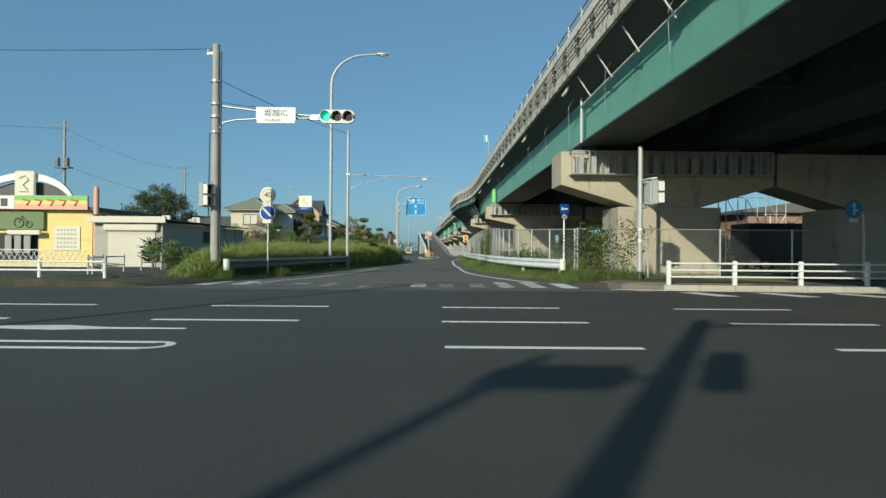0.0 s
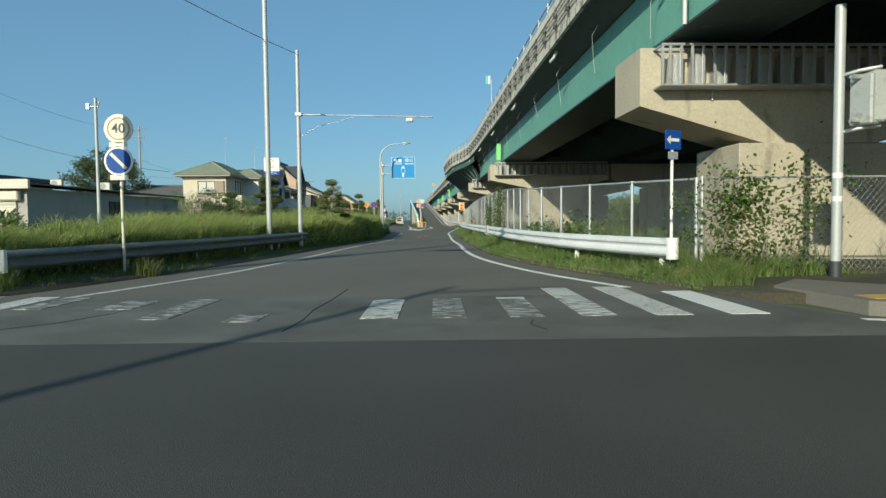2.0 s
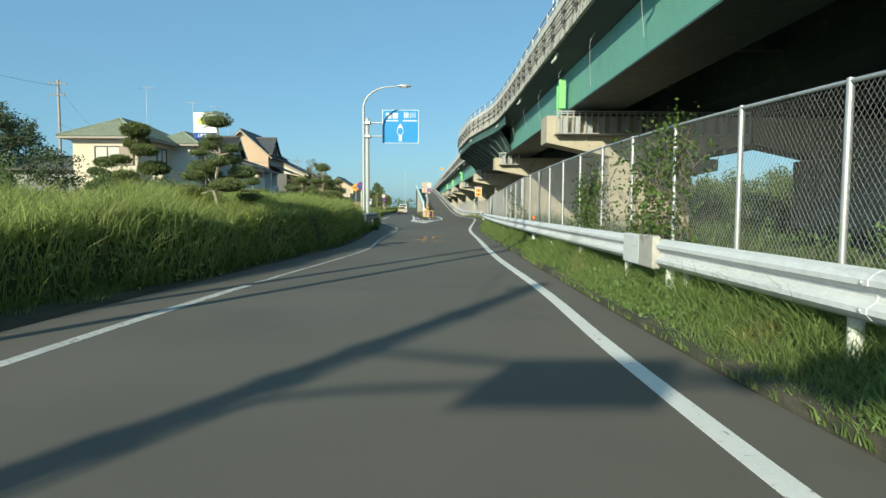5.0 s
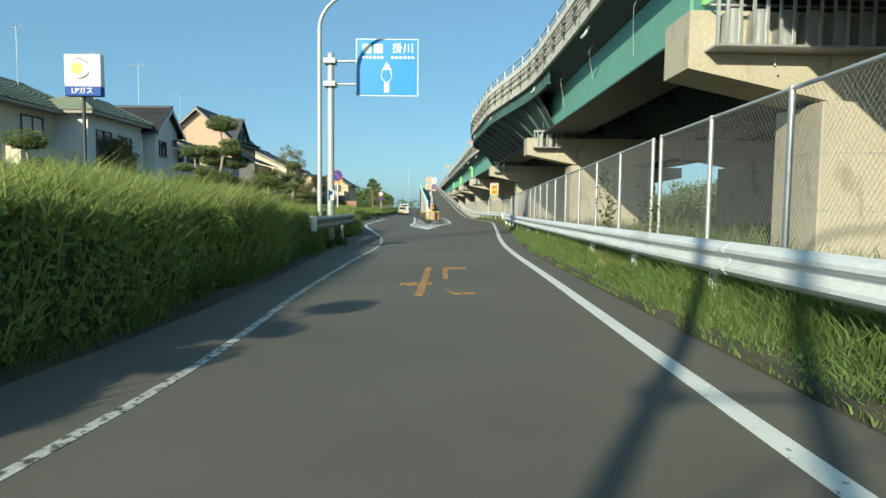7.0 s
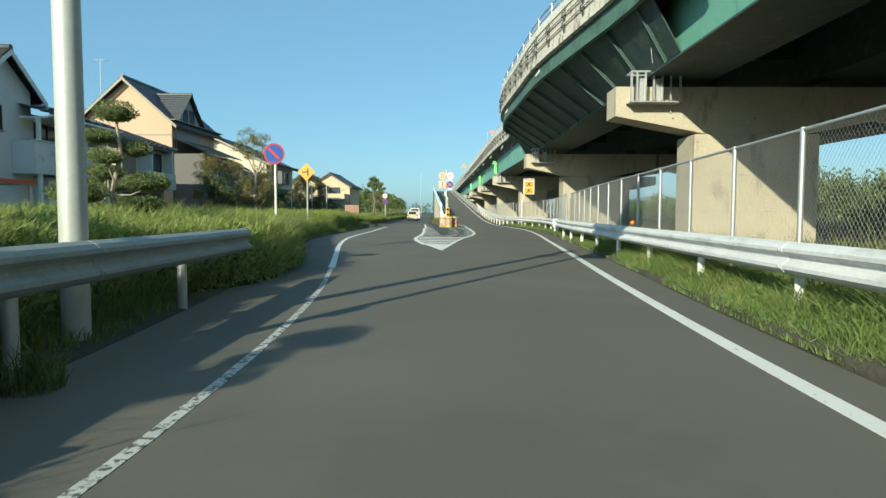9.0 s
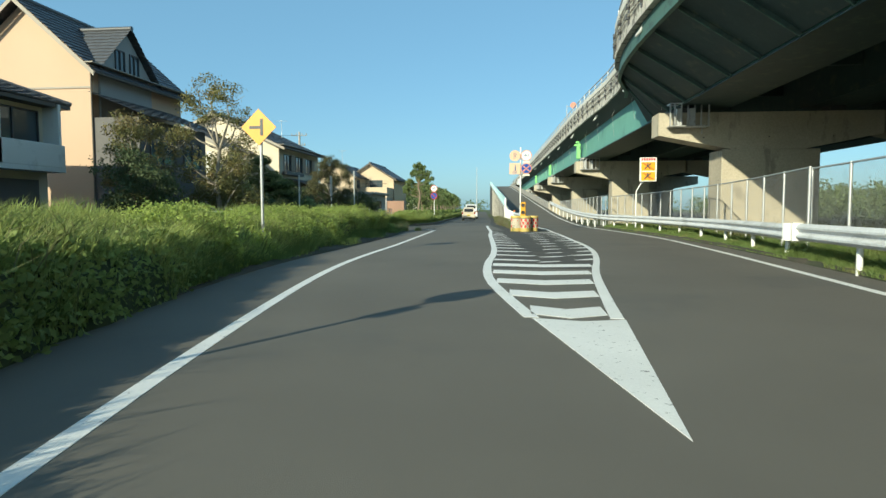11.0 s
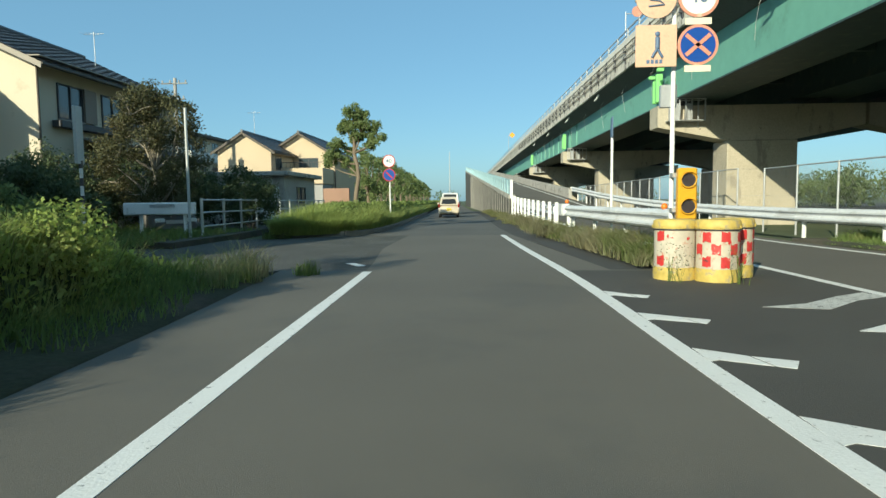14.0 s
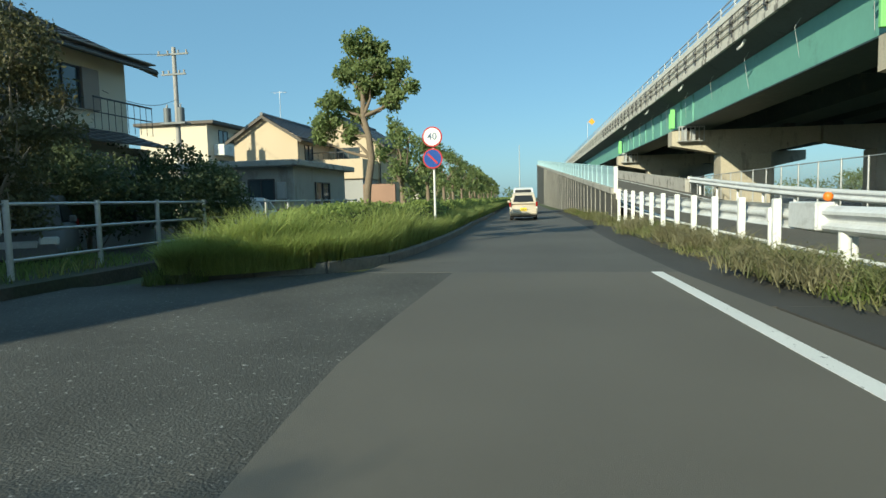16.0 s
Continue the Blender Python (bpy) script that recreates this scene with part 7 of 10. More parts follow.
for z in (1.2, 2.9, 4.6, 6.1):
    part("ledger", Geo().tube([(25.5, 55, z), (30.9, 55, z)], 0.045, 5), "scaffold", sc)
for i in range(3):
    part("brace", Geo().tube([(25.5 + 1.8 * i, 55, 1.2), (27.3 + 1.8 * i, 55, 4.6)], 0.035, 5).tube([(27.3 + 1.8 * i, 55, 2.9), (25.5 + 1.8 * i, 55, 6.1)], 0.035, 5), "scaffold", sc)
bb = thing("brown_building", "low brown brick building with pale window bands", "building")
part("wall", Geo().box((31, 62, 0), (52, 74, 5.2)), "wall_brown", bb)
part("roof", Geo().prism([(30.2, 5.2), (52.8, 5.2), (52.8, 5.5), (41, 7.0), (30.2, 5.5)], 61.2, 74.8), "far_roof", bb)
for x in (33, 36, 39, 42, 45):
    w_ = part("window", Geo().box((x, 61.95, 2.6), (x + 1.5, 62.02, 3.9)), "curtain", bb)
    part("frame", Geo().box((x - 0.08, 61.93, 2.52), (x + 1.58, 61.955, 2.6)), "trim_white", w_)
for x in (33.2, 38.4):
    part("down_pipe", Geo().tube([(x, 61.9, 0), (x, 61.9, 5.2)], 0.06, 6), "trim_white", bb)

# posts by the pipe railing at the street corner
p_ = thing("sign_post", "narrow grey board on a striped post, edge to the road", "road sign")
part("post", Geo().tube([(-14.87, 114.7, -0.1), (-14.87, 114.7, 2.2)], 0.04, 8), "white_paint", p_)
for z in np.arange(0.4, 2.1, 0.4):
    part("stripe", Geo().tube([(-14.87, 114.7, z), (-14.87, 114.7, z + 0.18)], 0.043, 8), "dark_metal", p_)
part("board", Geo().box((-14.92, 114.56, 2.1), (-14.84, 114.8, 3.4), bevel=0.005), "pole_grey", p_)
for x, y, z, lab in ((-15.74, 111.16, 3.27, "bluish grey steel post by the yard railing"), (-14.5, 119.0, 4.0, "thin pale steel post by the yard railing"), (-20.5, 119.5, 1.1, "short pale marker post")):
    single("steel_post", Geo().tube([(x, y, -0.1), (x, y, z)], 0.045, 8), "pole_grey", lab, "post", group="steel posts")

single("far_lamp_pole", Geo().tube([(-15.2, 268.0, -0.1), (-15.2, 268.0, 14.5)], [0.14, 0.07], 8), "pole_grey", "tall thin grey lamp pole far along the lane", "lamp pole")

# poles on the near side of the crossing
for x, y, h, r_, reach in ((-8.0, -12.0, 8.2, 0.10, 0.0), (-4.8, -8.4, 8.1, 0.17, 1.4), (-10.4, 0.1, 9.6, 0.10, 2.2)):
    t = thing("crossing_pole", "grey steel pole on the near corner of the crossing", "pole", group="crossing poles")
    part("shaft", Geo().tube([(x, y, -0.1), (x, y, h)], [r_, r_ * 0.8], 12), "pole_grey", t)
    if reach:
        part("arm", Geo().tube([(x, y, h - 0.4), (x + reach * 0.5, y, h - 0.2), (x + reach, y, h - 0.1)], 0.045, 8), "galv", t)
        if r_ > 0.15:
            part("signal_case", Geo().box((x - 1.6, y - 0.12, h - 2.2), (x - 0.35, y + 0.12, h - 1.75), bevel=0.08), "signal_body", t)
            part("signal_stay", Geo().tube([(x - 0.4, y, h - 2.0), (x, y, h - 2.0)], 0.04, 6), "galv", t)
            part("walk_case", Geo().box((x + 0.3, y - 0.12, h - 2.2), (x + 0.65, y + 0.12, h - 1.4), bevel=0.04).tube([(x, y, h - 1.7), (x + 0.35, y, h - 1.7)], 0.03, 6), "signal_body", t)

# ---- houses ----
def slope(parent, e0, e1, r1, r0, material, courses=14, name="roof_slope", thick=0.05):
    """A tiled roof plane from the eave e0-e1 up to the ridge r0-r1, in overlapping courses with barrel ripples."""
    e0, e1, r0, r1 = (Vector(p) for p in (e0, e1, r0, r1))
    n = (e1 - e0).cross(r0 - e0)
    n = n.normalized() if n.length > 1e-6 else Vector((0, 0, 1))
    if n.z < 0:
        n = -n
    g = Geo()
    k = max(2, int((e1 - e0).length / 0.3))
    rows = [(0.0, 0.0)]
    for i in range(courses):
        rows += [(i / courses, thick), ((i + 1) / courses, 0.012)]
    rings = [[e0.lerp(r0, t).lerp(e1.lerp(r1, t), j / k) + n * (h + (0.022 if j % 2 and h else 0.0)) for j in range(k + 1)] for t, h in rows]
    g.sweep(rings, closed=False)
    return part(name, g, material, parent)


def ridge(parent, a, b, material, r=0.11):
    return part("ridge_tile", Geo().tube([a, b], r, 8), material, parent)


def win(parent, face, u0, u1, z0, z1, at, kind="slide", frame_mat="dark_metal", shutter_side=0):
    """A window on a wall that faces -y ('s') or +x ('e'): frame bars, panes, sill; at is the wall's plane."""
    def bx(a0, a1, b0, b1, d0, d1):
        return ((a0, at - d1, b0), (a1, at - d0, b1)) if face == "s" else ((at + d0, a0, b0), (at + d1, a1, b1))
    w = part("window", Geo().box(*bx(u0, u1, z0, z1, 0.0, 0.012)), "glass", parent)
    fr = Geo()
    f = 0.05
    for a0, a1, b0, b1 in ((u0 - f, u1 + f, z1, z1 + f), (u0 - f, u1 + f, z0 - f, z0), (u0 - f, u0, z0, z1), (u1, u1 + f, z0, z1), ((u0 + u1) / 2 - 0.03, (u0 + u1) / 2 + 0.03, z0, z1)):
        fr.box(*bx(a0, a1, b0, b1, 0.002, 0.06))
    part("frame", fr, frame_mat, w)
    part("sill", Geo().box(*bx(u0 - 0.08, u1 + 0.08, z0 - 0.1, z0 - 0.05, 0.002, 0.11)), "trim", w)
    if kind == "curtain":
        part("curtain", Geo().box(*bx(u0 + 0.03, u1 - 0.03, z0 + 0.03, z1 - 0.03, 0.0125, 0.016)), "curtain", w)
    if shutter_side:
        a0, a1 = (u1 + 0.06, u1 + 0.06 + (u1 - u0) * 0.55) if shutter_side > 0 else (u0 - 0.06 - (u1 - u0) * 0.55, u0 - 0.06)
        part("shutter_box", Geo().box(*bx(a0, a1, z0 - 0.05, z1 + 0.05, 0.002, 0.14), bevel=0.01), "shutter", w)
    return w


def gable_house(name, label, x0, x1, y0, y1, eave, top, axis, wall_m, roof_m, over=0.55, trim_m="trim", ground=0.0, courses=16, apex=None):
    """A house body with a pitched roof; axis 'y': ridge runs away from the road traveller, 'x': across."""
    h = thing(name, label, "house", group="houses")
    if axis == "y":
        ax = (x0 + x1) / 2 if apex is None else apex
        part("wall", Geo().prism([(x0, ground), (x1, ground), (x1, eave), (ax, top - 0.12), (x0, eave)], y0, y1), wall_m, h)
        sl = (top - eave) / (x1 - ax)
        sl2 = (top - eave) / (ax - x0)
        ya, yb = y0 - over, y1 + over
        slope(h, (x1 + over, ya, eave - sl * over), (x1 + over, yb, eave - sl * over), (ax, yb, top), (ax, ya, top), roof_m, courses)
        slope(h, (x0 - over, yb, eave - sl2 * over), (x0 - over, ya, eave - sl2 * over), (ax, ya, top), (ax, yb, top), roof_m, courses)
        ridge(h, (ax, ya, top + 0.06), (ax, yb, top + 0.06), roof_m)
        for y in (ya, yb):
            part("barge_board", Geo().prism([(x1 + over, eave - sl * over - 0.2), (x1 + over, eave - sl * over), (ax, top), (x0 - over, eave - sl2 * over), (x0 - over, eave - sl2 * over - 0.2), (ax, top - 0.2)], y - 0.02, y + 0.02), trim_m, h)
        part("soffit", Geo().box((x1, y0 - over, eave - 0.14), (x1 + over - 0.04, y1 + over, eave - 0.10)), trim_m, h)
        part("gutter", Geo().tube([(x1 + over, ya, eave - sl * over - 0.04), (x1 + over, yb, eave - sl * over - 0.04)], 0.06, 6), "trim_dark", h)
        part("down_pipe", Geo().tube([(x1 + 0.05, y0 - 0.05, eave - 0.15), (x1 + 0.05, y0 - 0.05, ground)], 0.04, 6), "trim_dark", h)
    else:
        ay = (y0 + y1) / 2 if apex is None else apex
        g = Geo()
        prof = [(y0, ground), (y1, ground), (y1, eave), (ay, top - 0.12), (y0, eave)]
        g.sweep([[(x0, a, b) for a, b in prof], [(x1, a, b) for a, b in prof]])
        part("wall", g, wall_m, h)
        s1_ = (top - eave) / (ay - y0)
        xa, xb = x0 - over, x1 + over
        slope(h, (xa, y0 - over, eave - s1_ * over), (xb, y0 - over, eave - s1_ * over), (xb, ay, top), (xa, ay, top), roof_m, courses)
        slope(h, (xb, y1 + over, eave - s1_ * over), (xa, y1 + over, eave - s1_ * over), (xa, ay, top), (xb, ay, top), roof_m, courses)
        ridge(h, (xa, ay, top + 0.06), (xb, ay, top + 0.06), roof_m)
        for x in (xa, xb):
            g = Geo()
            pr = [(y1 + over, eave - s1_ * over - 0.2), (y1 + over, eave - s1_ * over), (ay, top), (y0 - over, eave - s1_ * over), (y0 - over, eave - s1_ * over - 0.2), (ay, top - 0.2)]
            g.sweep([[(x - 0.02, a, b) for a, b in pr], [(x + 0.02, a, b) for a, b in pr]])
            part("barge_board", g, trim_m, h)
        part("gutter", Geo().tube([(xa, y0 - over, eave - s1_ * over - 0.04), (xb, y0 - over, eave - s1_ * over - 0.04)], 0.06, 6), "trim_dark", h)
    return h


def hip_roof(h, x0, x1, y0, y1, eave, top, over, roof_m, courses=14, trim_m="trim"):
    xa, xb, ya, yb = x0 - over, x1 + over, y0 - over, y1 + over
    if xb - xa > yb - ya:
        d = (yb - ya) / 2
        r0, r1 = (xa + d, (ya + yb) / 2, top), (xb - d, (ya + yb) / 2, top)
        slope(h, (xa, ya, eave), (xb, ya, eave), r1, r0, roof_m, courses)
        slope(h, (xb, yb, eave), (xa, yb, eave), r0, r1, roof_m, courses)
        slope(h, (xb, ya, eave), (xb, yb, eave), r1, r1, roof_m, courses)
        slope(h, (xa, yb, eave), (xa, ya, eave), r0, r0, roof_m, courses)
    else:
        d = (xb - xa) / 2
        r0, r1 = ((xa + xb) / 2, ya + d, top), ((xa + xb) / 2, yb - d, top)
        slope(h, (xb, ya, eave), (xb, yb, eave), r1, r0, roof_m, courses)
        slope(h, (xa, yb, eave), (xa, ya, eave), r0, r1, roof_m, courses)
        slope(h, (xa, ya, eave), (xb, ya, eave), r0, r0, roof_m, courses)
        slope(h, (xb, yb, eave), (xa, yb, eave), r1, r1, roof_m, courses)
    ridge(h, r0, r1, roof_m)
    for c in ((xa, ya), (xb, ya), (xb, yb), (xa, yb)):
        q = r0 if (Vector((*c, 0)) - Vector((r0[0], r0[1], 0))).length < (Vector((*c, 0)) - Vector((r1[0], r1[1], 0))).length else r1
        part("hip_tile", Geo().tube([(*c, eave + 0.05), q], 0.08, 6), roof_m, h)
    part("eave_board", Geo().box((xa + 0.02, ya + 0.02, eave - 0.14), (xb - 0.02, yb - 0.02, eave - 0.02)), trim_m, h)


def aerial(x, y, z, hgt, label="thin television aerial on the roof"):
    t = thing("tv_aerial", label, "aerial", group="roof aerials")
    part("mast", Geo().tube([(x, y, z), (x, y, z + hgt)], 0.02, 5), "galv", t)
    part("boom", Geo().tube([(x - 0.5, y, z + hgt - 0.1), (x + 0.5, y, z + hgt - 0.1)], 0.012, 4), "galv", t)
    for i in range(6):
        part("element", Geo().tube([(x - 0.45 + 0.18 * i, y - 0.28, z + hgt - 0.1), (x - 0.45 + 0.18 * i, y + 0.28, z + hgt - 0.1)], 0.006, 4), "galv", t)
    return t


# green-roofed house
h = thing("house", "cream two-storey house with a green hipped tile roof", "house", group="houses")
part("wall", Geo().box((-24.2, 69.5, 0), (-20.1, 77.5, 5.6)), "wall_cream", h)
part("wall", Geo().box((-20.1, 74.6, 0), (-18.5, 80.0, 5.7)), "wall_white", h)
hip_roof(h, -24.2, -20.1, 69.5, 77.5, 5.66, 7.1, 0.65, "tile_green")
hip_roof(h, -21.0, -18.5, 74.6, 80.0, 5.72, 6.75, 0.55, "tile_green", 10)
part("corner_post", Geo().tube([(-20.06, 69.46, 5.5), (-20.06, 69.46, 0)], 0.05, 6), "trim_dark", h)
part("wall_band", Geo().box((-24.25, 69.46, 5.3), (-20.05, 69.49, 5.5)), "trim_white", h)
win(h, "s", -22.75, -21.2, 3.95, 5.05, 69.5, "curtain", shutter_side=1)
win(h, "s", -23.2, -21.4, 1.3, 2.5, 69.5, "curtain")
part("balcony", Geo().box((-20.1, 70.4, 2.7), (-18.9, 74.6, 3.75), bevel=0.02), "wall_cream", h)
win(h, "e", 72.2, 73.6, 3.8, 5.2, -20.1, "curtain")
win(h, "e", 75.3, 76.6, 3.4, 4.9, -18.5)
win(h, "e", 77.6, 78.6, 3.8, 4.8, -18.5)
slope(h, (-18.2, 70.2, 2.35), (-18.2, 75.2, 2.35), (-20.1, 75.2, 3.0), (-20.1, 70.2, 3.0), "tile_grey", 6, "porch_roof")
part("porch_post", Geo().tube([(-18.35, 70.4, 0), (-18.35, 70.4, 2.4)], 0.05, 6), "trim_dark", h)
aerial(-21.8, 74.5, 6.9, 2.9)
aerial(-19.5, 77.0, 6.6, 2.6)
sh = thing("garden_shed", "low rusty-brown shed behind the grass", "shed")
part("wall", Geo().box((-20.5, 62.5, 0), (-16.4, 65.5, 1.7)), "wall_brown", sh)
slope(sh, (-20.8, 62.2, 1.65), (-16.1, 62.2, 1.65), (-16.1, 65.8, 2.55), (-20.8, 65.8, 2.55), "wall_brown", 8)
gable_house("house", "grey metal-roofed house behind the green-roofed one", -34, -25.5, 78, 88, 4.2, 5.4, "x", "wall_grey", "far_roof", courses=8)

# white house whose gable faces the road, with a long lower wing and balcony
h = gable_house("house", "white rendered house with a black tiled gable", -25.5, -17.9, 80.2, 83.1, 5.72, 7.0, "x", "wall_white", "tile_dark", 0.4, "trim_white")
part("wing", Geo().box((-23.0, 83.1, 0), (-18.0, 86.8, 4.95)), "wall_white", h)
part("lower_storey", Geo().box((-18.0, 83.1, 0), (-17.3, 86.8, 2.5)), "wall_white", h)
slope(h, (-16.7, 82.4, 4.80), (-16.7, 87.2, 4.80), (-20.4, 87.2, 6.0), (-20.4, 82.4, 6.0), "tile_dark", 10)
part("eave_board", Geo().box((-18.0, 82.45, 4.68), (-16.75, 87.15, 4.76)), "trim_white", h)
part("gutter", Geo().tube([(-16.66, 82.4, 4.76), (-16.66, 87.2, 4.76)], 0.055, 6), "trim_white", h)
bal = part("balcony", Geo().box((-17.1, 82.0, 2.72), (-16.98, 86.8, 3.8), bevel=0.015).box((-17.9, 82.0, 2.72), (-17.1, 82.12, 3.8), bevel=0.015).box((-17.98, 82.0, 2.6), (-16.98, 86.8, 2.72)), "wall_white", h)
part("balcony_coping", Geo().box((-17.14, 81.96, 3.8), (-16.94, 86.84, 3.85), bevel=0.01), "trim_white", bal)
for yy in (82.3, 86.6):
    part("porch_post", Geo().box((-17.12, yy - 0.06, 0), (-17.0, yy + 0.06, 4.7)), "trim_white", h)
for a, b in ((83.4, 84.8), (85.2, 86.5)):
    win(h, "e", a, b, 3.0, 4.6, -18.0)
win(h, "e", 80.7, 81.5, 4.15, 4.95, -17.9)
win(h, "s", -20.6, -19.6, 3.6, 4.7, 80.2)
win(h, "s", -22.6, -21.2, 1.2, 2.3, 80.2)
for a in (83.4, 85.1):
    sh_ = part("garage_shutter", Geo().box((-17.3, a, 0.05), (-17.27, a + 1.5, 2.2)), "shutter_white", h)
    for z in np.arange(0.15, 2.1, 0.24):
        part("shutter_slat", Geo().box((-17.27, a + 0.02, z), (-17.255, a + 1.48, z + 0.2)), "shutter_white", sh_)
aerial(-19.5, 81.6, 6.95, 2.7)
cw = thing("canopy", "red-edged flat carport roof on a cream wall", "carport")
part("roof", Geo().box((-17.9, 76.2, 2.05), (-15.3, 79.6, 2.15), bevel=0.02), "sign_white", cw)
part("fascia", Geo().box((-17.9, 76.15, 2.08), (-15.26, 76.2, 2.2)).box((-15.3, 76.15, 2.08), (-15.26, 79.6, 2.2)), "banner_red", cw)
part("wall", Geo().box((-17.9, 76.3, 0), (-15.9, 76.45, 2.05)), "wall_cream", cw)
part("post", Geo().box((-15.45, 79.4, 0), (-15.37, 79.48, 2.05)), "trim_white", cw)

# low tiled house with a walled balcony, and the peach gable behind it
h = thing("house", "white house with grey hipped tiles and shaded walled balcony", "house", group="houses")
part("wall", Geo().box((-24.5, 90.1, 0), (-18.6, 94.9, 4.72)), "wall_cream", h)
hip_roof(h, -24.5, -18.6, 90.1, 94.9, 4.74, 6.0, 0.55, "tile_grey", trim_m="trim_dark")
part("balcony", Geo().box((-18.6, 90.1, 2.45), (-17.9, 94.9, 2.6)).box((-18.02, 91.7, 2.6), (-17.9, 94.9, 3.35), bevel=0.015).box((-18.6, 94.78, 2.6), (-18.02, 94.9, 4.7)).box((-18.6, 92.2, 2.6), (-17.9, 92.34, 4.7)), "wall_white", h)
win(h, "e", 90.35, 91.6, 3.15, 4.3, -18.6, shutter_side=0)
part("shutter_box", Geo().box((-18.6, 90.3, 3.1), (-18.46, 91.65, 4.35), bevel=0.01), "shutter", h)
win(h, "e", 92.5, 94.5, 2.9, 4.4, -18.6)
win(h, "s", -20.4, -19.4, 3.5, 4.35, 90.1)
part("down_pipe", Geo().tube([(-18.52, 90.02, 4.6), (-18.52, 90.02, 0)], 0.04, 6), "trim_dark", h)
# flat dark sheet on the wall in place of an opening's inner shade
part("ground_opening", Geo().box((-18.595, 90.5, 0.1), (-18.58, 94.5, 2.2)), "wall_dark", h)
h = gable_house("house", "tall peach-walled house with grey tiled gables", -26.1, -20.25, 99.45, 106.2, 7.25, 9.85, "y", "wall_peach", "tile_grey", 0.55, "trim")
prof = [(99.9, 5.0), (103.5, 5.0), (103.5, 7.25), (101.7, 9.0), (99.9, 7.25)]
part("cross_wing", Geo().sweep([[(-22.6, a, b) for a, b in prof], [(-20.15, a, b) for a, b in prof]]), "wall_grey", h)
slope(h, (-22.6, 99.5, 6.95), (-19.85, 99.5, 6.95), (-19.85, 101.7, 9.15), (-22.6, 101.7, 9.15), "tile_grey", 12)
slope(h, (-19.85, 103.9, 6.95), (-22.6, 103.9, 6.95), (-22.6, 101.7, 9.15), (-19.85, 101.7, 9.15), "tile_grey", 12)
ridge(h, (-22.6, 101.7, 9.21), (-19.85, 101.7, 9.21), "tile_grey")
for y in (101.2, 102.2):
    win(h, "e", y - 0.28, y + 0.28, 7.2, 8.1, -20.15)
part("wall_band", Geo().box((-26.1, 99.41, 6.2), (-20.25, 99.44, 6.28)), "trim", h)
# lower wing in plain dark grey, unlike the peach walls
part("lower_wing", Geo().box((-20.25, 99.45, 0), (-18.2, 104.8, 5.0)), "wall_dark", h)
slope(h, (-17.7, 99.0, 5.0), (-17.7, 105.1, 5.0), (-20.2, 105.1, 6.0), (-20.2, 99.0, 6.0), "tile_grey", 8)
win(h, "e", 100.2, 102.0, 3.2, 4.3, -18.2)
win(h, "e", 102.8, 104.2, 3.2, 4.3, -18.2)
aerial(-24.6, 99.0, 6.4, 4.6)

# cream house with twin gables by the side street
h = gable_house("house", "cream two-storey house with broad grey eaves", -31.5, -21.3, 122.0, 131.5, 6.35, 8.75, "y", "wall_cream", "tile_grey", 0.75, "trim", courses=18)
part("front_block", Geo().prism([(-29.2, 0), (-23.6, 0), (-23.6, 5.75), (-26.4, 7.1), (-29.2, 5.75)], 118.2, 121.99), "wall_cream", h)
slope(h, (-23.1, 117.5, 5.52), (-23.1, 122.3, 5.52), (-26.4, 122.3, 7.22), (-26.4, 117.5, 7.22), "tile_grey", 12)
slope(h, (-29.8, 122.3, 5.45), (-29.8, 117.5, 5.45), (-26.4, 117.5, 7.22), (-26.4, 122.3, 7.22), "tile_grey", 12)
part("barge_board", Geo().prism([(-23.1, 5.28), (-23.1, 5.52), (-26.4, 7.24), (-29.8, 5.45), (-29.8, 5.2), (-26.4, 6.98)], 117.44, 117.5), "trim", h)
win(h, "s", -28.2, -24.9, 3.9, 5.35, 118.2, "curtain", "trim_white")
part("vent", Geo().box((-26.7, 118.15, 6.2), (-26.1, 118.19, 6.45)), "dark_metal", h)
part("vent", Geo().box((-27.0, 121.94, 7.7), (-26.4, 121.98, 7.95)), "dark_metal", h)
for y in (123.0, 125.6, 128.0):
    win(h, "e", y, y + 1.3, 4.4, 5.6, -21.3, shutter_side=1)
part("window_box", Geo().box((-21.28, 122.6, 4.0), (-20.9, 126.6, 4.25), bevel=0.02), "dark_metal", h)
slope(h, (-19.3, 123.8, 3.1), (-19.3, 131.2, 3.1), (-21.3, 131.2, 3.75), (-21.3, 123.8, 3.75), "tile_grey", 7, "porch_roof")
part("porch_wall", Geo().box((-21.3, 124.5, 0), (-20.0, 130.8, 3.1)), "wall_grey", h)
part("balcony_rail", Geo().tube([(-20.2, 128.6, 4.55), (-20.2, 131.3, 4.55)], 0.03, 6).tube([(-20.2, 128.6, 4.1), (-20.2, 131.3, 4.1)], 0.02, 6), "dark_metal", h)
for y in np.arange(128.6, 131.4, 0.3):
    part("baluster", Geo().tube([(-20.2, y, 3.6), (-20.2, y, 4.55)], 0.012, 4), "dark_metal", h)
win(h, "e", 125.5, 127.2, 0.8, 2.2, -20.0)
win(h, "e", 128.2, 129.8, 0.8, 2.2, -20.0)
aerial(-27.5, 125, 8.5, 1.1)
aerial(-24.0, 129.5, 7.7, 1.6)

# twin-gabled cream house beyond, with flat-roofed store and white block
h = gable_house("house", "cream house with a small gable and dark tiles", -26.7, -22.4, 148.5, 158.0, 5.4, 6.75, "y", "wall_buff", "tile_grey", 0.4, "trim_dark", courses=10)
win(h, "e", 149.6, 150.8, 3.9, 4.9, -22.4)
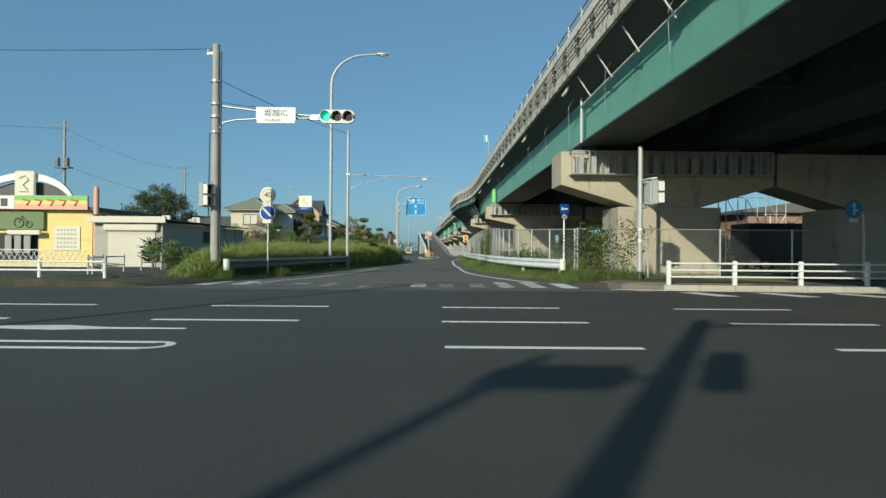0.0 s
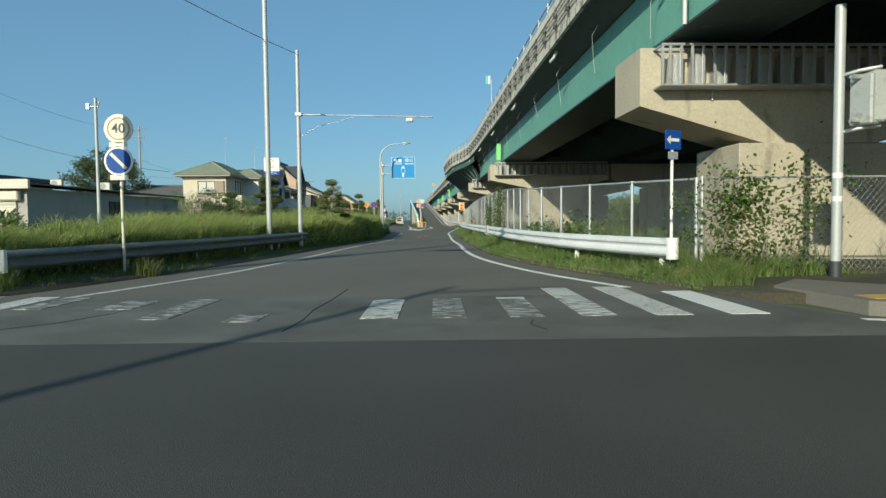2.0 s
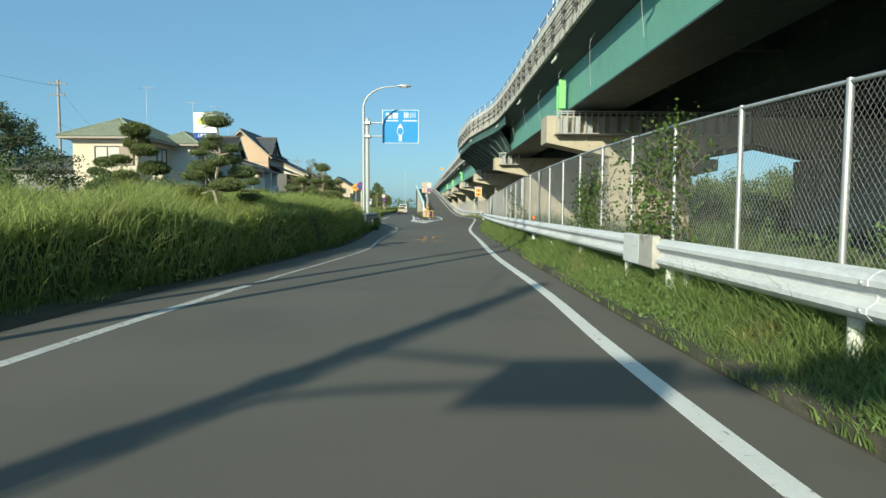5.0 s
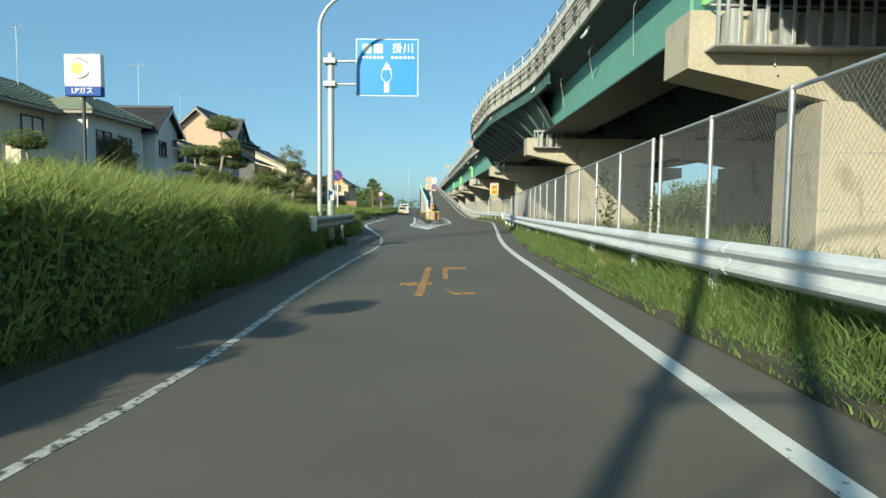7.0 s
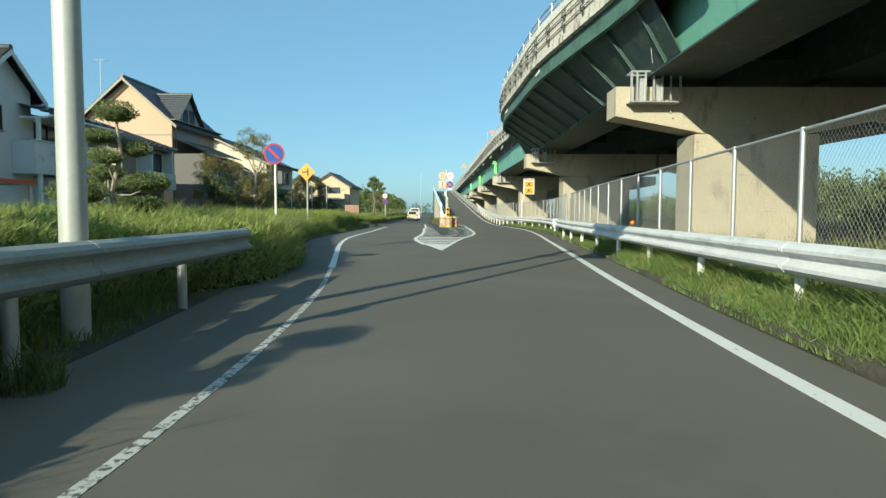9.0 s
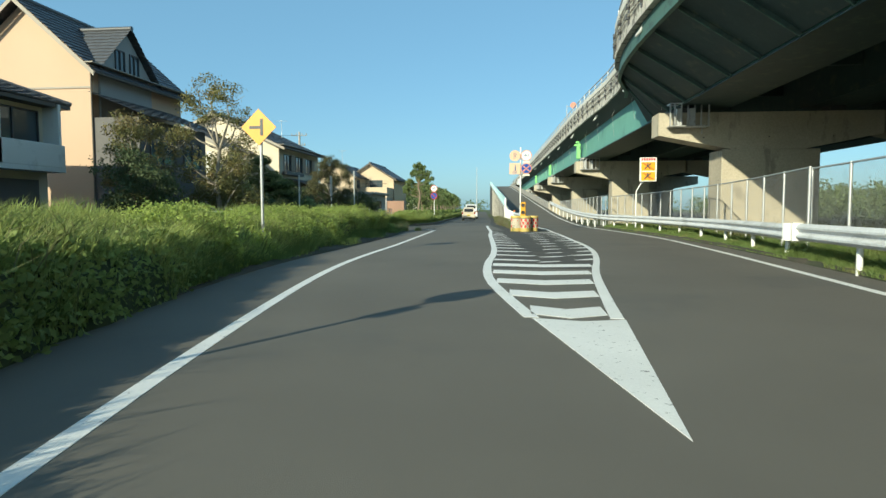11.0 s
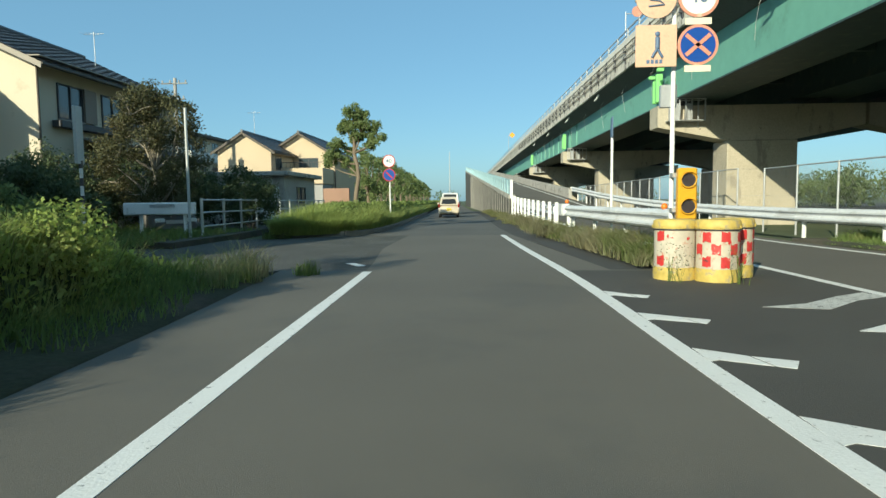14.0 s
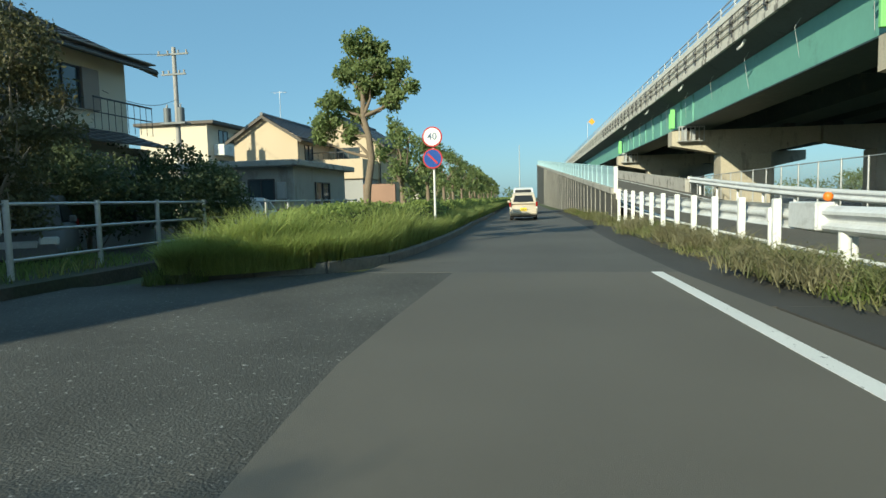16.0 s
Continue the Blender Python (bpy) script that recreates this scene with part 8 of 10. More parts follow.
aerial(-24.6, 151, 6.7, 2.0)
h = gable_house("house", "cream house with a walled balcony, tiled gable", -24.8, -18.7, 154.0, 163.0, 5.35, 7.25, "y", "wall_buff", "tile_grey", 0.45, "trim_dark", courses=10)
part("balcony", Geo().box((-22.3, 150.4, 2.7), (-18.8, 154.0, 4.0), bevel=0.03), "wall_buff", h)
part("balcony_rail", Geo().tube([(-22.3, 150.45, 4.45), (-18.85, 150.45, 4.45)], 0.03, 6), "dark_metal", h)
for x in np.arange(-22.2, -18.8, 0.35):
    part("baluster", Geo().tube([(x, 150.45, 4.0), (x, 150.45, 4.45)], 0.015, 4), "dark_metal", h)
win(h, "s", -21.8, -20.2, 3.6, 5.0, 154.0)
part("ground_floor", Geo().box((-22.3, 150.6, 0), (-18.9, 154.0, 2.7)), "wall_grey", h)
part("low_wall", Geo().box((-18.7, 150.0, 0), (-16.6, 150.3, 2.3)), "wall_brown", h)
sd = thing("store_building", "low flat-roofed store with grey walls", "store")
part("wall", Geo().box((-22.5, 136.2, 0), (-17.3, 142.5, 2.75)), "wall_shed", sd)
part("roof_slab", Geo().box((-23.0, 135.7, 2.75), (-16.9, 143.0, 3.0), bevel=0.03), "concrete_grey", sd)
part("canopy", Geo().box((-22.9, 134.8, 2.2), (-19.6, 136.3, 2.35)), "wall_grey", sd)
win(sd, "s", -19.3, -18.2, 1.3, 2.2, 136.2)
win(sd, "e", 138.5, 140.2, 1.2, 2.1, -17.3)
part("meter_box", Geo().box((-18.0, 136.05, 1.4), (-17.6, 136.2, 2.1), bevel=0.02), "galv", sd)
ab = thing("apartment_block", "cream three-storey flat-roofed block", "apartment block")
part("wall", Geo().box((-45.5, 165, 0), (-38.5, 178, 8.8)), "wall_cream", ab)
part("roof_edge", Geo().box((-45.9, 164.6, 8.8), (-37.6, 178.4, 9.1), bevel=0.03), "trim_dark", ab)
for z in (3.2, 6.1):
    part("balcony", Geo().box((-38.5, 166, z - 0.15), (-37.4, 177, z + 0.9), bevel=0.03), "wall_white", ab)
    for y in (167, 170, 173.5):
        win(ab, "e", y, y + 1.6, z + 1.0, z + 2.3, -38.5)

# the shop and the long storage shed at the crossing
shp = thing("shop", "yellow roadside shop with a striped sign board", "shop")
part("wall", Geo().box((-36, 36.0, 0), (-20.7, 44, 3.3)), "wall_yellow", shp)
part("roof", Geo().box((-36.2, 35.7, 3.3), (-20.4, 44.3, 3.5)), "tile_dark", shp)
# black sheet on the wall stands in for the shop's unlit inside
part("opening", Geo().box((-34, 35.97, 0.3), (-23.9, 35.99, 1.95)), "black", shp)
part("olive_board", Geo().box((-34, 35.8, 2.15), (-23.45, 35.98, 3.2), bevel=0.02), "green_awning", shp)
part("bicycle_shape", Geo().tube([(-24.9 + 0.27 * math.cos(a), 35.76, 2.55 + 0.27 * math.sin(a)) for a in np.linspace(0, 6.283, 17)], 0.02, 4, False).tube([(-24.3 + 0.18 * math.cos(a), 35.76, 2.46 + 0.18 * math.sin(a)) for a in np.linspace(0, 6.283, 17)], 0.02, 4, False).tube([(-24.9, 35.76, 2.55), (-24.7, 35.76, 2.95), (-24.3, 35.76, 2.46)], 0.02, 4), "ink", shp)
part("awning_sign", Geo().box((-25.4, 35.5, 1.85), (-23.5, 35.7, 2.12), bevel=0.01), "sign_cream", shp)
nbd = part("notice_board", Geo().box((-22.95, 35.95, 0.95), (-21.4, 35.98, 2.35), bevel=0.005), "sign_cream", shp, "cream notice board with rows of grey marks")
for z in (2.15, 1.9, 1.65, 1.4, 1.15):
    bars(nbd, -22.2, 35.95, z, 1.2, 0.09, 6, "wall_grey", 0.4)
sb = part("sign_board", Geo().box((-30, 35.55, 3.32), (-20.75, 35.7, 4.14), bevel=0.01), "banner_pink", shp, "long sign board in rainbow stripes")
part("stripe", Geo().box((-29.98, 35.54, 3.86), (-20.77, 35.55, 4.12)), "banner_green", sb)
part("stripe", Geo().box((-29.98, 35.54, 3.62), (-20.77, 35.55, 3.86)), "banner_yellow", sb)
part("white_patch", Geo().box((-30, 35.53, 3.36), (-25.0, 35.54, 4.1)), "sign_white", sb)
for i, x in enumerate((-25.6, -26.15, -26.7)):
    part("logo_block", Geo().box((x - 0.2, 35.52, 3.5), (x + 0.2, 35.53, 3.95), bevel=0.0), "ink", sb)
for i, x in enumerate((-24.3, -23.6, -22.9, -22.2, -21.5)):
    part("logo_stroke", Geo().tube([(x - 0.2, 35.53, 3.9), (x + 0.2, 35.53, 3.82), (x, 35.53, 3.55)], 0.05, 5), "banner_red", sb)
arch = [(-24.95 + 2.9 * math.cos(a), 36.4, 3.6 + 1.75 * math.sin(a)) for a in np.linspace(0, math.pi, 25)]
part("arch", Geo().sweep([[(p[0] - 0.0, 36.3, p[2] - 0.2), (p[0], 36.5, p[2] - 0.2), (p[0], 36.5, p[2] + 0.2), (p[0], 36.3, p[2] + 0.2)] for p in arch]), "sign_white", shp, "white arched roof sign")
part("arch_dark", Geo().prism([(-24.95 + 2.7 * math.cos(a), 3.55 + 1.5 * math.sin(a)) for a in np.linspace(0, math.pi, 19)], 36.6, 36.7), "wall_dark", shp)
ct = part("crest", Geo().box((-25.45, 36.1, 4.1), (-24.2, 36.3, 5.65), bevel=0.08), "sign_cream", shp, "pale crest panel with a grey figure")
part("crest_mark", Geo().tube([(-25.1, 36.09, 5.2), (-24.8, 36.09, 5.35), (-24.55, 36.09, 5.1), (-24.9, 36.09, 4.8), (-24.6, 36.09, 4.5)], 0.04, 5).tube([(-25.1, 36.09, 4.4), (-24.55, 36.09, 4.4)], 0.03, 5), "wall_grey", ct)
part("orange_post", Geo().tube([(-20.2, 35.5, 0), (-20.2, 35.5, 4.55)], 0.15, 12).tube([(-20.2, 35.5, 4.5), (-20.2, 35.5, 4.68)], 0.1, 10), "banner_pink", shp, "faded orange round post")
for i in range(3):
    part("hanging_cloth", Geo().box((-25.6 + 0.55 * i, 35.6, 0.75), (-25.2 + 0.55 * i, 35.66, 1.8), bevel=0.02), "wall_grey", shp)
lg = thing("lattice_gate", "white folding lattice gate before the shop", "gate")
for i in range(26):
    x = -27.5 + 0.3 * i
    part("slat", Geo().tube([(x, 33.2, 0.1), (x + 0.55, 33.2, 0.95)], 0.018, 4), "white_paint", lg)
    part("slat", Geo().tube([(x + 0.55, 33.23, 0.1), (x, 33.23, 0.95)], 0.018, 4), "white_paint", lg)
part("rail", Geo().tube([(-27.5, 33.2, 0.98), (-19.4, 33.2, 0.98)], 0.025, 5).tube([(-27.5, 33.2, 0.08), (-19.4, 33.2, 0.08)], 0.025, 5), "white_paint", lg)
sd = thing("storage_shed", "long low cream storage shed with a roller shutter", "shed")
part("wall", Geo().box((-20.0, 35.0, 0), (-16.1, 49.0, 2.6)), "wall_shed", sd)
slope(sd, (-15.8, 34.6, 2.72), (-15.8, 49.4, 2.72), (-20.3, 49.4, 3.0), (-20.3, 34.6, 3.0), "far_roof", 4)
part("fascia", Geo().box((-20.2, 34.55, 2.55), (-15.75, 34.7, 2.92), bevel=0.02), "shutter_white", sd)
sht = part("shutter", Geo().box((-19.2, 34.94, 0.05), (-16.5, 34.98, 2.1)), "shutter_white", sd)
for z in np.arange(0.15, 2.1, 0.12):
    part("shutter_slat", Geo().box((-19.2, 34.92, z), (-16.5, 34.945, z + 0.10), bevel=0.008), "shutter_white", sht)
part("shutter_case", Geo().box((-19.4, 34.75, 2.1), (-16.3, 34.99, 2.5), bevel=0.05), "shutter_white", sd)
win(sd, "e", 41.0, 42.0, 1.6, 2.2, -16.1)
for x, y in ((-18.6, 41.0), (-17.6, 43.5), (-18.9, 46.0)):
    ac = thing("air_conditioner", "white outdoor air conditioner on the shed roof", "air conditioner", pose(x, y, 2.92) @ Matrix.Scale(0.7, 4), group="roof units")
    part("case", Geo().box((-0.4, -0.16, 0), (0.4, 0.16, 0.58), bevel=0.03), "shutter_white", ac)
    part("grille", Geo().disc((-0.1, -0.17, 0.3), 0.22, "y", 18, 0.01), "wall_grey", ac)

# more roofs further off
rnd = random.Random(4)
for i, (x, y) in enumerate(((-48, 62), (-58, 84), (-44, 104), (-52, 118), (-40, 128), (-62, 140), (-34, 186), (-46, 200), (-36, 222), (-52, 240), (-40, 262), (-48, 290), (-70, 100), (-80, 70), (-46, 320), (-58, 350))):
    w, d, e = rnd.uniform(7, 10), rnd.uniform(7, 10), rnd.uniform(3.4, 5.8)
    h = gable_house("house", "distant house with cream walls and dark roof", x - w / 2, x + w / 2, y, y + d, e, e + rnd.uniform(1.3, 2.0), "xy"[i % 2], "far_wall", "far_roof", 0.5, "trim", courses=6)
    for k in range(2):
        win(h, "s", x - w / 2 + 1 + 3 * k, x - w / 2 + 2.6 + 3 * k, e - 2.0, e - 0.9, y)
    win(h, "e", y + 1.5, y + 3.2, e - 2.0, e - 0.9, x + w / 2)

# ---- plants ----
def rough(x, y, k=1.0):
    """Soft random swell of a plant stand, about -1 to 1."""
    x, y = np.asarray(x) * k, np.asarray(y) * k
    return (np.sin(1.31 * x + 0.7 * y + 1.3) + np.sin(0.53 * y - 1.1 * x) + np.sin(2.3 * y + 0.9 * x + 0.4) * 0.7 + np.sin(4.1 * y - 2.7 * x) * 0.45) / 3.1


HEDGE_Z = hermite([(17, 0.05), (20.2, 0.15), (21.5, 0.7), (24, 0.85), (30, 1.0), (37, 1.2), (43, 1.3), (48, 1.4), (56, 1.38), (60, 1.2), (66, 1.1), (72, 1.0), (78, 0.98), (86, 0.98), (92, 0.92), (98, 0.98), (104, 0.98), (107, 0.85), (108.8, 0.5), (110, 0.05)])
HEDGE_F = hermite([(17, 1.1), (21, 1.0), (30, 1.02), (36.5, 0.8), (40.5, 0.2), (50, 0.3), (58, 0.3), (62, 0.3), (68.6, 0.35), (70.3, -0.35), (72.5, -0.55), (79, -0.3), (88, 0.35), (95, 0.85), (103, 1.0), (110, 0.9)])       # clear of the road edge
HEDGE_B = hermite([(17, 1.9), (20, 1.9), (24, 2.9), (30, 4.2), (37, 4.6), (60, 4.2), (80, 4.0), (96, 3.7), (110, 3.0)])


def hedge_z(t, y):
    """Height of the hedge bank, t from its front (0) to its back (1)."""
    rise = np.clip(t / (0.07 + 0.26 * np.clip((np.asarray(y, float) - 85) / 6, 0, 1) * np.clip((99 - np.asarray(y, float)) / 3, 0, 1)), 0, 1)
    fall = np.clip((1 - t) / 0.25, 0, 1)
    back = np.clip((t - 0.08) / 0.62, 0, 1)
    return HEDGE_Z(y) * (0.06 + 0.71 * np.sin(rise * np.pi / 2) + 0.25 * back) * (0.35 + 0.65 * fall) + (0.10 * rough(t * 4, y, 1.1) + 0.13 * rough(t * 5 + 3, y, 2.3)) * rise


def hedge_point(t, y):
    x = XL(y) - HEDGE_F(y) - t * (HEDGE_B(y) - HEDGE_F(y))
    return np.stack([x + 0.12 * rough(x, y, 1.7), y, hedge_z(t, y)], 1)


def hedge_core(name, y0, y1, label):
    ys, ts = np.arange(y0, y1 + 0.2, 0.35), np.linspace(0, 1, 13) ** 1.6
    p = np.concatenate([hedge_point(ts, np.full(13, y)) for y in ys])
    p[:, 2] -= 0.09
    n = len(ys)
    i, j = np.meshgrid(np.arange(n - 1), np.arange(12), indexing="ij")
    a = (i * 13 + j).ravel()
    tris = np.concatenate([np.stack([a, a + 1, a + 14], 1), np.stack([a, a + 14, a + 13], 1)])
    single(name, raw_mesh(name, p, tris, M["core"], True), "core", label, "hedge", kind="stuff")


def spread(n, y0, y1, near=None):
    """n places along y, denser where the camera passes close."""
    return rng.uniform(y0, y1, n)


hedge_core("hedge_bank", 20.3, 110, "dark core of an overgrown roadside hedge bank, inner shade painted in")
y = np.concatenate([spread(150000, 20.6, 109.5), spread(60000, 45, 82)])
t = rng.beta(0.75, 1.25, len(y))
p = hedge_point(t, y)
p += rng.normal(0, 0.05, p.shape)
p[:, 2] += np.clip(rough(p[:, 0], p[:, 1], 2.6), 0, 1) * 0.16 * rng.uniform(0, 1, len(y))
keep = rough(p[:, 0], p[:, 1], 0.8) > -0.75
p = p[keep]
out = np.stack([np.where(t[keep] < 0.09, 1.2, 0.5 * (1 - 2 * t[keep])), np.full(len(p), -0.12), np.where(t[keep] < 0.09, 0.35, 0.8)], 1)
# upper leaves tilted south so that they catch more sun
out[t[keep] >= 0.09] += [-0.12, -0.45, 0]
# beyond y 86 leaves face the sun and take the light-brightened green
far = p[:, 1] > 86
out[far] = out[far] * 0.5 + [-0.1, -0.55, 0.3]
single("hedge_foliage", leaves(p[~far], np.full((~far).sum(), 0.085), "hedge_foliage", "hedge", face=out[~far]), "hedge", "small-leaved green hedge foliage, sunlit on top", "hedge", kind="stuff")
single("hedge_foliage", leaves(p[far], np.full(far.sum(), 0.075), "hedge_foliage", "azalea", face=out[far]), "azalea", "azalea foliage, green brightened and leaves tilted for sunlight", "hedge", kind="stuff")
# tall grass growing through and over the bank
y = np.concatenate([spread(92000, 20.4, 90), spread(24000, 90, 109.5)])
t = rng.beta(0.9, 1.5, len(y))
p = hedge_point(t, y)
h = (0.42 + 0.26 * rough(p[:, 0], p[:, 1], 0.6)) * rng.uniform(0.45, 1.25, len(y)) * np.clip(HEDGE_Z(y) / 0.9, 0.4, 1)
keep = rough(p[:, 0] + 3, p[:, 1], 0.9) > -0.35 - 0.5 * (y < 70)
h = h * np.where(y > 66, 0.7, np.where(y > 48, 0.85, 1.0))
p[:, 2] -= 0.12
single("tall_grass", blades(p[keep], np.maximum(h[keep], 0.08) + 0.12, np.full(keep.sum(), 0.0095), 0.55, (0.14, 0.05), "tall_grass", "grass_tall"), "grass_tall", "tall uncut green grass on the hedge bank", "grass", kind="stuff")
# clumps of taller grass that break the crest's outline
cy = np.concatenate([rng.uniform(90, 108.5, 60), rng.uniform(24, 40, 24), rng.uniform(40, 88, 150)])
ct = rng.uniform(0.12, 0.75, len(cy))
q = np.repeat(np.arange(len(cy)), 110)
p = hedge_point(ct[q], cy[q] + rng.normal(0, 0.16, len(q)))
p[:, 0] += rng.normal(0, 0.16, len(q))
p[:, 2] -= 0.1
h = (rng.uniform(0.45, 1.0, len(cy)) * np.where(cy > 66, 0.62, 0.72))[q] * rng.uniform(0.6, 1.15, len(q)) * np.clip(HEDGE_Z(cy[q]) / 0.8, 0.4, 1)
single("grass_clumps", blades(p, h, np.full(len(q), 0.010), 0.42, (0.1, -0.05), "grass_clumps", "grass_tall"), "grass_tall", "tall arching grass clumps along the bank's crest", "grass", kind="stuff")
# rounded leafy weeds between them
cy = np.concatenate([rng.uniform(86, 108, 95), rng.uniform(42, 84, 40)])
ct = rng.uniform(0.02, 0.70, len(cy))
c = hedge_point(ct, cy)
c[:, 2] += np.where(cy > 85, 0.08, -0.02)
a, b = blob_points(c, np.where(cy > 85, rng.uniform(0.22, 0.5, len(cy)), rng.uniform(0.22, 0.42, len(cy))), 900, 0.75, 0.8)
a[:, 2] = np.maximum(a[:, 2], 0.1)
single("bank_weeds", leaves(a, np.full(len(a), 0.055), "bank_weeds", "azalea", face=b + [0, -0.25, 0.2]), "azalea", "rounded leafy weeds standing out of the bank", "weeds", kind="stuff")
# sparse long stalks bent out over the shoulder
y = spread(3600, 19, 109)
p = hedge_point(rng.uniform(0, 0.3, len(y)), y)
p[:, 2] *= 0.8
single("leaning_stalks", blades(p, rng.uniform(0.35, 0.75, len(y)), np.full(len(y), 0.0075), 0.75, (0.45, -0.12), "leaning_stalks", "grass_dry"), "grass_dry", "long bent dry grass stalks leaning out", "grass", kind="stuff")
# low grass between road edge and hedge
y = spread(42000, 20.6, 110.5)
u = rng.beta(1.6, 0.9, len(y))
p = np.stack([XL(y) - 0.03 - u * (HEDGE_F(y) + 0.1), y, 0.03 + 0.05 * u], 1)
h = (0.08 + 0.30 * u) * rng.uniform(0.5, 1.3, len(y)) * (1 + 0.4 * rough(p[:, 0], y, 1.4)) * np.where(y < 38, 0.6, 1)
keep = rough(p[:, 0], y, 1.9) + u * 1.7 > 0.45
single("verge_grass", blades(p[keep], h[keep], np.full(keep.sum(), 0.0075), 0.5, (0.15, 0), "verge_grass"), "grass", "shaded grass creeping onto the road shoulder", "grass", kind="stuff")


def tuft(x, y, r, n, h, material, label, wind=(0.1, 0.0), z=0.0, width=0.007):
    a, q = rng.uniform(0, 2 * np.pi, n), np.sqrt(rng.uniform(0, 1, n)) * r
    p = np.stack([x + np.cos(a) * q, y + np.sin(a) * q, np.full(n, z)], 1)
    single("grass_tuft", blades(p, h * rng.uniform(0.5, 1.15, n) * (1.1 - 0.45 * q / r), np.full(n, width), 0.5, wind, "grass_tuft", material), material, label, "grass", group="grass tufts", kind="stuff")


tuft(-6.5, 24.4, 0.28, 260, 0.6, "grass_dry", "pale grass tuft against the shaded rail")
tuft(-4.45, 62.3, 0.25, 240, 0.62, "grass_dry", "pale green grass tuft below the rail", (0.05, 0))
tuft(-4.25, 63.9, 0.2, 160, 0.4, "grass_dry", "dry grass tuft below the rail")
tuft(-9.3, 109.95, 0.35, 260, 0.75, "straw", "dry straw-coloured grass tuft at the kerb corner", (0.12, 0))
tuft(-9.35, 110.7, 0.3, 200, 0.6, "straw", "dry straw-coloured grass tuft at the kerb corner", (0.1, 0.0))
tuft(-9.3, 109.2, 0.3, 200, 0.6, "straw", "dry straw-coloured grass tuft at the kerb corner", (0.1, 0))
tuft(-10.6, 110.2, 0.6, 500, 0.35, "grass", "green grass tuft at the street corner")
tuft(-8.55, 110.9, 0.22, 150, 0.3, "grass", "small grass tuft at the road edge")
tuft(-12.65, 120.55, 0.22, 160, 0.42, "grass_dry", "pale grass tuft at the strip's end")
tuft(-12.3, 120.85, 0.3, 260, 0.34, "grass_dry", "pale grass tuft at the strip's end")

# right verge: grass and broad weeds before and behind the rail
y = spread(150000, 20.5, 117)
w = FENCE(y) + 0.3 - XR(y)
u = rng.beta(0.95, 1.25, len(y))
x = XR(y) - 0.02 + u * w
d = x - XR(y)
h = (0.09 + 0.27 * np.clip(d / 0.8, 0, 1) + 0.06 * (x > XRAIL(y))) * rng.uniform(0.5, 1.35, len(y)) * (1 + 0.45 * rough(x, y, 1.3)) * np.where(y > 92, 0.6, 1)
p = np.stack([x, y, np.full(len(y), 0.03) + 0.07 * np.clip(d, 0, 1)], 1)
keep = (rough(x, y, 2.1) + d * 2.6 > -0.2) & (h > 0.03)
single("roadside_grass", blades(p[keep], h[keep], np.full(keep.sum(), 0.0075), 0.6, (-0.12, 0), "roadside_grass", "grass_verge"), "grass_verge", "rough green grass along the guardrail", "grass", kind="stuff")
y = np.concatenate([spread(16000, 21, 48), spread(6500, 48, 100)])
x = XR(y) + 0.06 + rng.beta(1.0, 1.3, len(y)) * (FENCE(y) - XR(y))
keep = rough(x + 5, y, 1.6) > 0.1
x, y = x[keep], y[keep]
p = np.stack([x, y, 0.04 + rng.uniform(0, 0.30, len(y)) * np.clip((x - XR(y)) / 0.6, 0.25, 1)], 1)
single("roadside_weeds", leaves(p, np.full(len(y), 0.07), "roadside_weeds", "weed", up=0.5), "weed", "broad-leaved weeds in the guardrail grass", "weeds", kind="stuff")
# weeds and tall grass in the shade behind the fence
y = spread(30000, 23, 116)
x = FENCE(y) + 0.25 + rng.gamma(1.5, 0.8, len(y))
h = (0.42 + 0.28 * rough(x, y, 0.7)) * rng.uniform(0.4, 1.3, len(y)) * np.where((y > 60) & (y < 79), 1.5, 1.0)
keep = (rough(x, y, 0.9) > -0.4) & (x < FENCE(y) + 6)
p = np.stack([x, y, np.full(len(y), 0.1)], 1)
single("underbridge_grass", blades(p[keep], np.maximum(h[keep], 0.08), np.full(keep.sum(), 0.011), 0.5, (0, 0), "underbridge_grass", "grass_dry"), "grass_dry", "tall half-dry grass behind the wire fence", "grass", kind="stuff")
y = rng.uniform(22.8, 60, 15000)
x = FENCE(y) + 0.25 + rng.gamma(1.4, 0.7, len(y))
h = (0.75 + 0.4 * rough(x, y, 0.8)) * rng.uniform(0.4, 1.35, len(y))
keep = rough(x + 7, y, 0.7) > -0.25
single("tall_reeds", blades(np.stack([x, y, np.full(len(y), 0.1)], 1)[keep], np.maximum(h[keep], 0.1), np.full(keep.sum(), 0.012), 0.35, (0, 0), "tall_reeds"), "grass", "tall green grass in the viaduct's shade", "grass", kind="stuff")
n = 26000
x, y = rng.uniform(8, 34, n), rng.uniform(56, 118, n)
h = (0.62 + 0.35 * rough(x, y, 0.35)) * rng.uniform(0.5, 1.25, n)
keep = h > 0.15
single("field_grass", blades(np.stack([x, y, np.full(n, 0.03)], 1)[keep], h[keep], np.full(keep.sum(), 0.022), 0.5, (0.05, 0), "field_grass", "grass_dry"), "grass_dry", "tall half-dry grass on the open ground past the viaduct", "grass", kind="stuff")
cy = rng.uniform(23.5, 41, 90)
cx = FENCE(cy) + 0.45 + rng.gamma(1.3, 0.6, 90)
ch = rng.uniform(0.4, 1.1, 90) 
q = np.repeat(np.arange(90), 90)
f = rng.uniform(0.05, 1, len(q)) ** 0.8
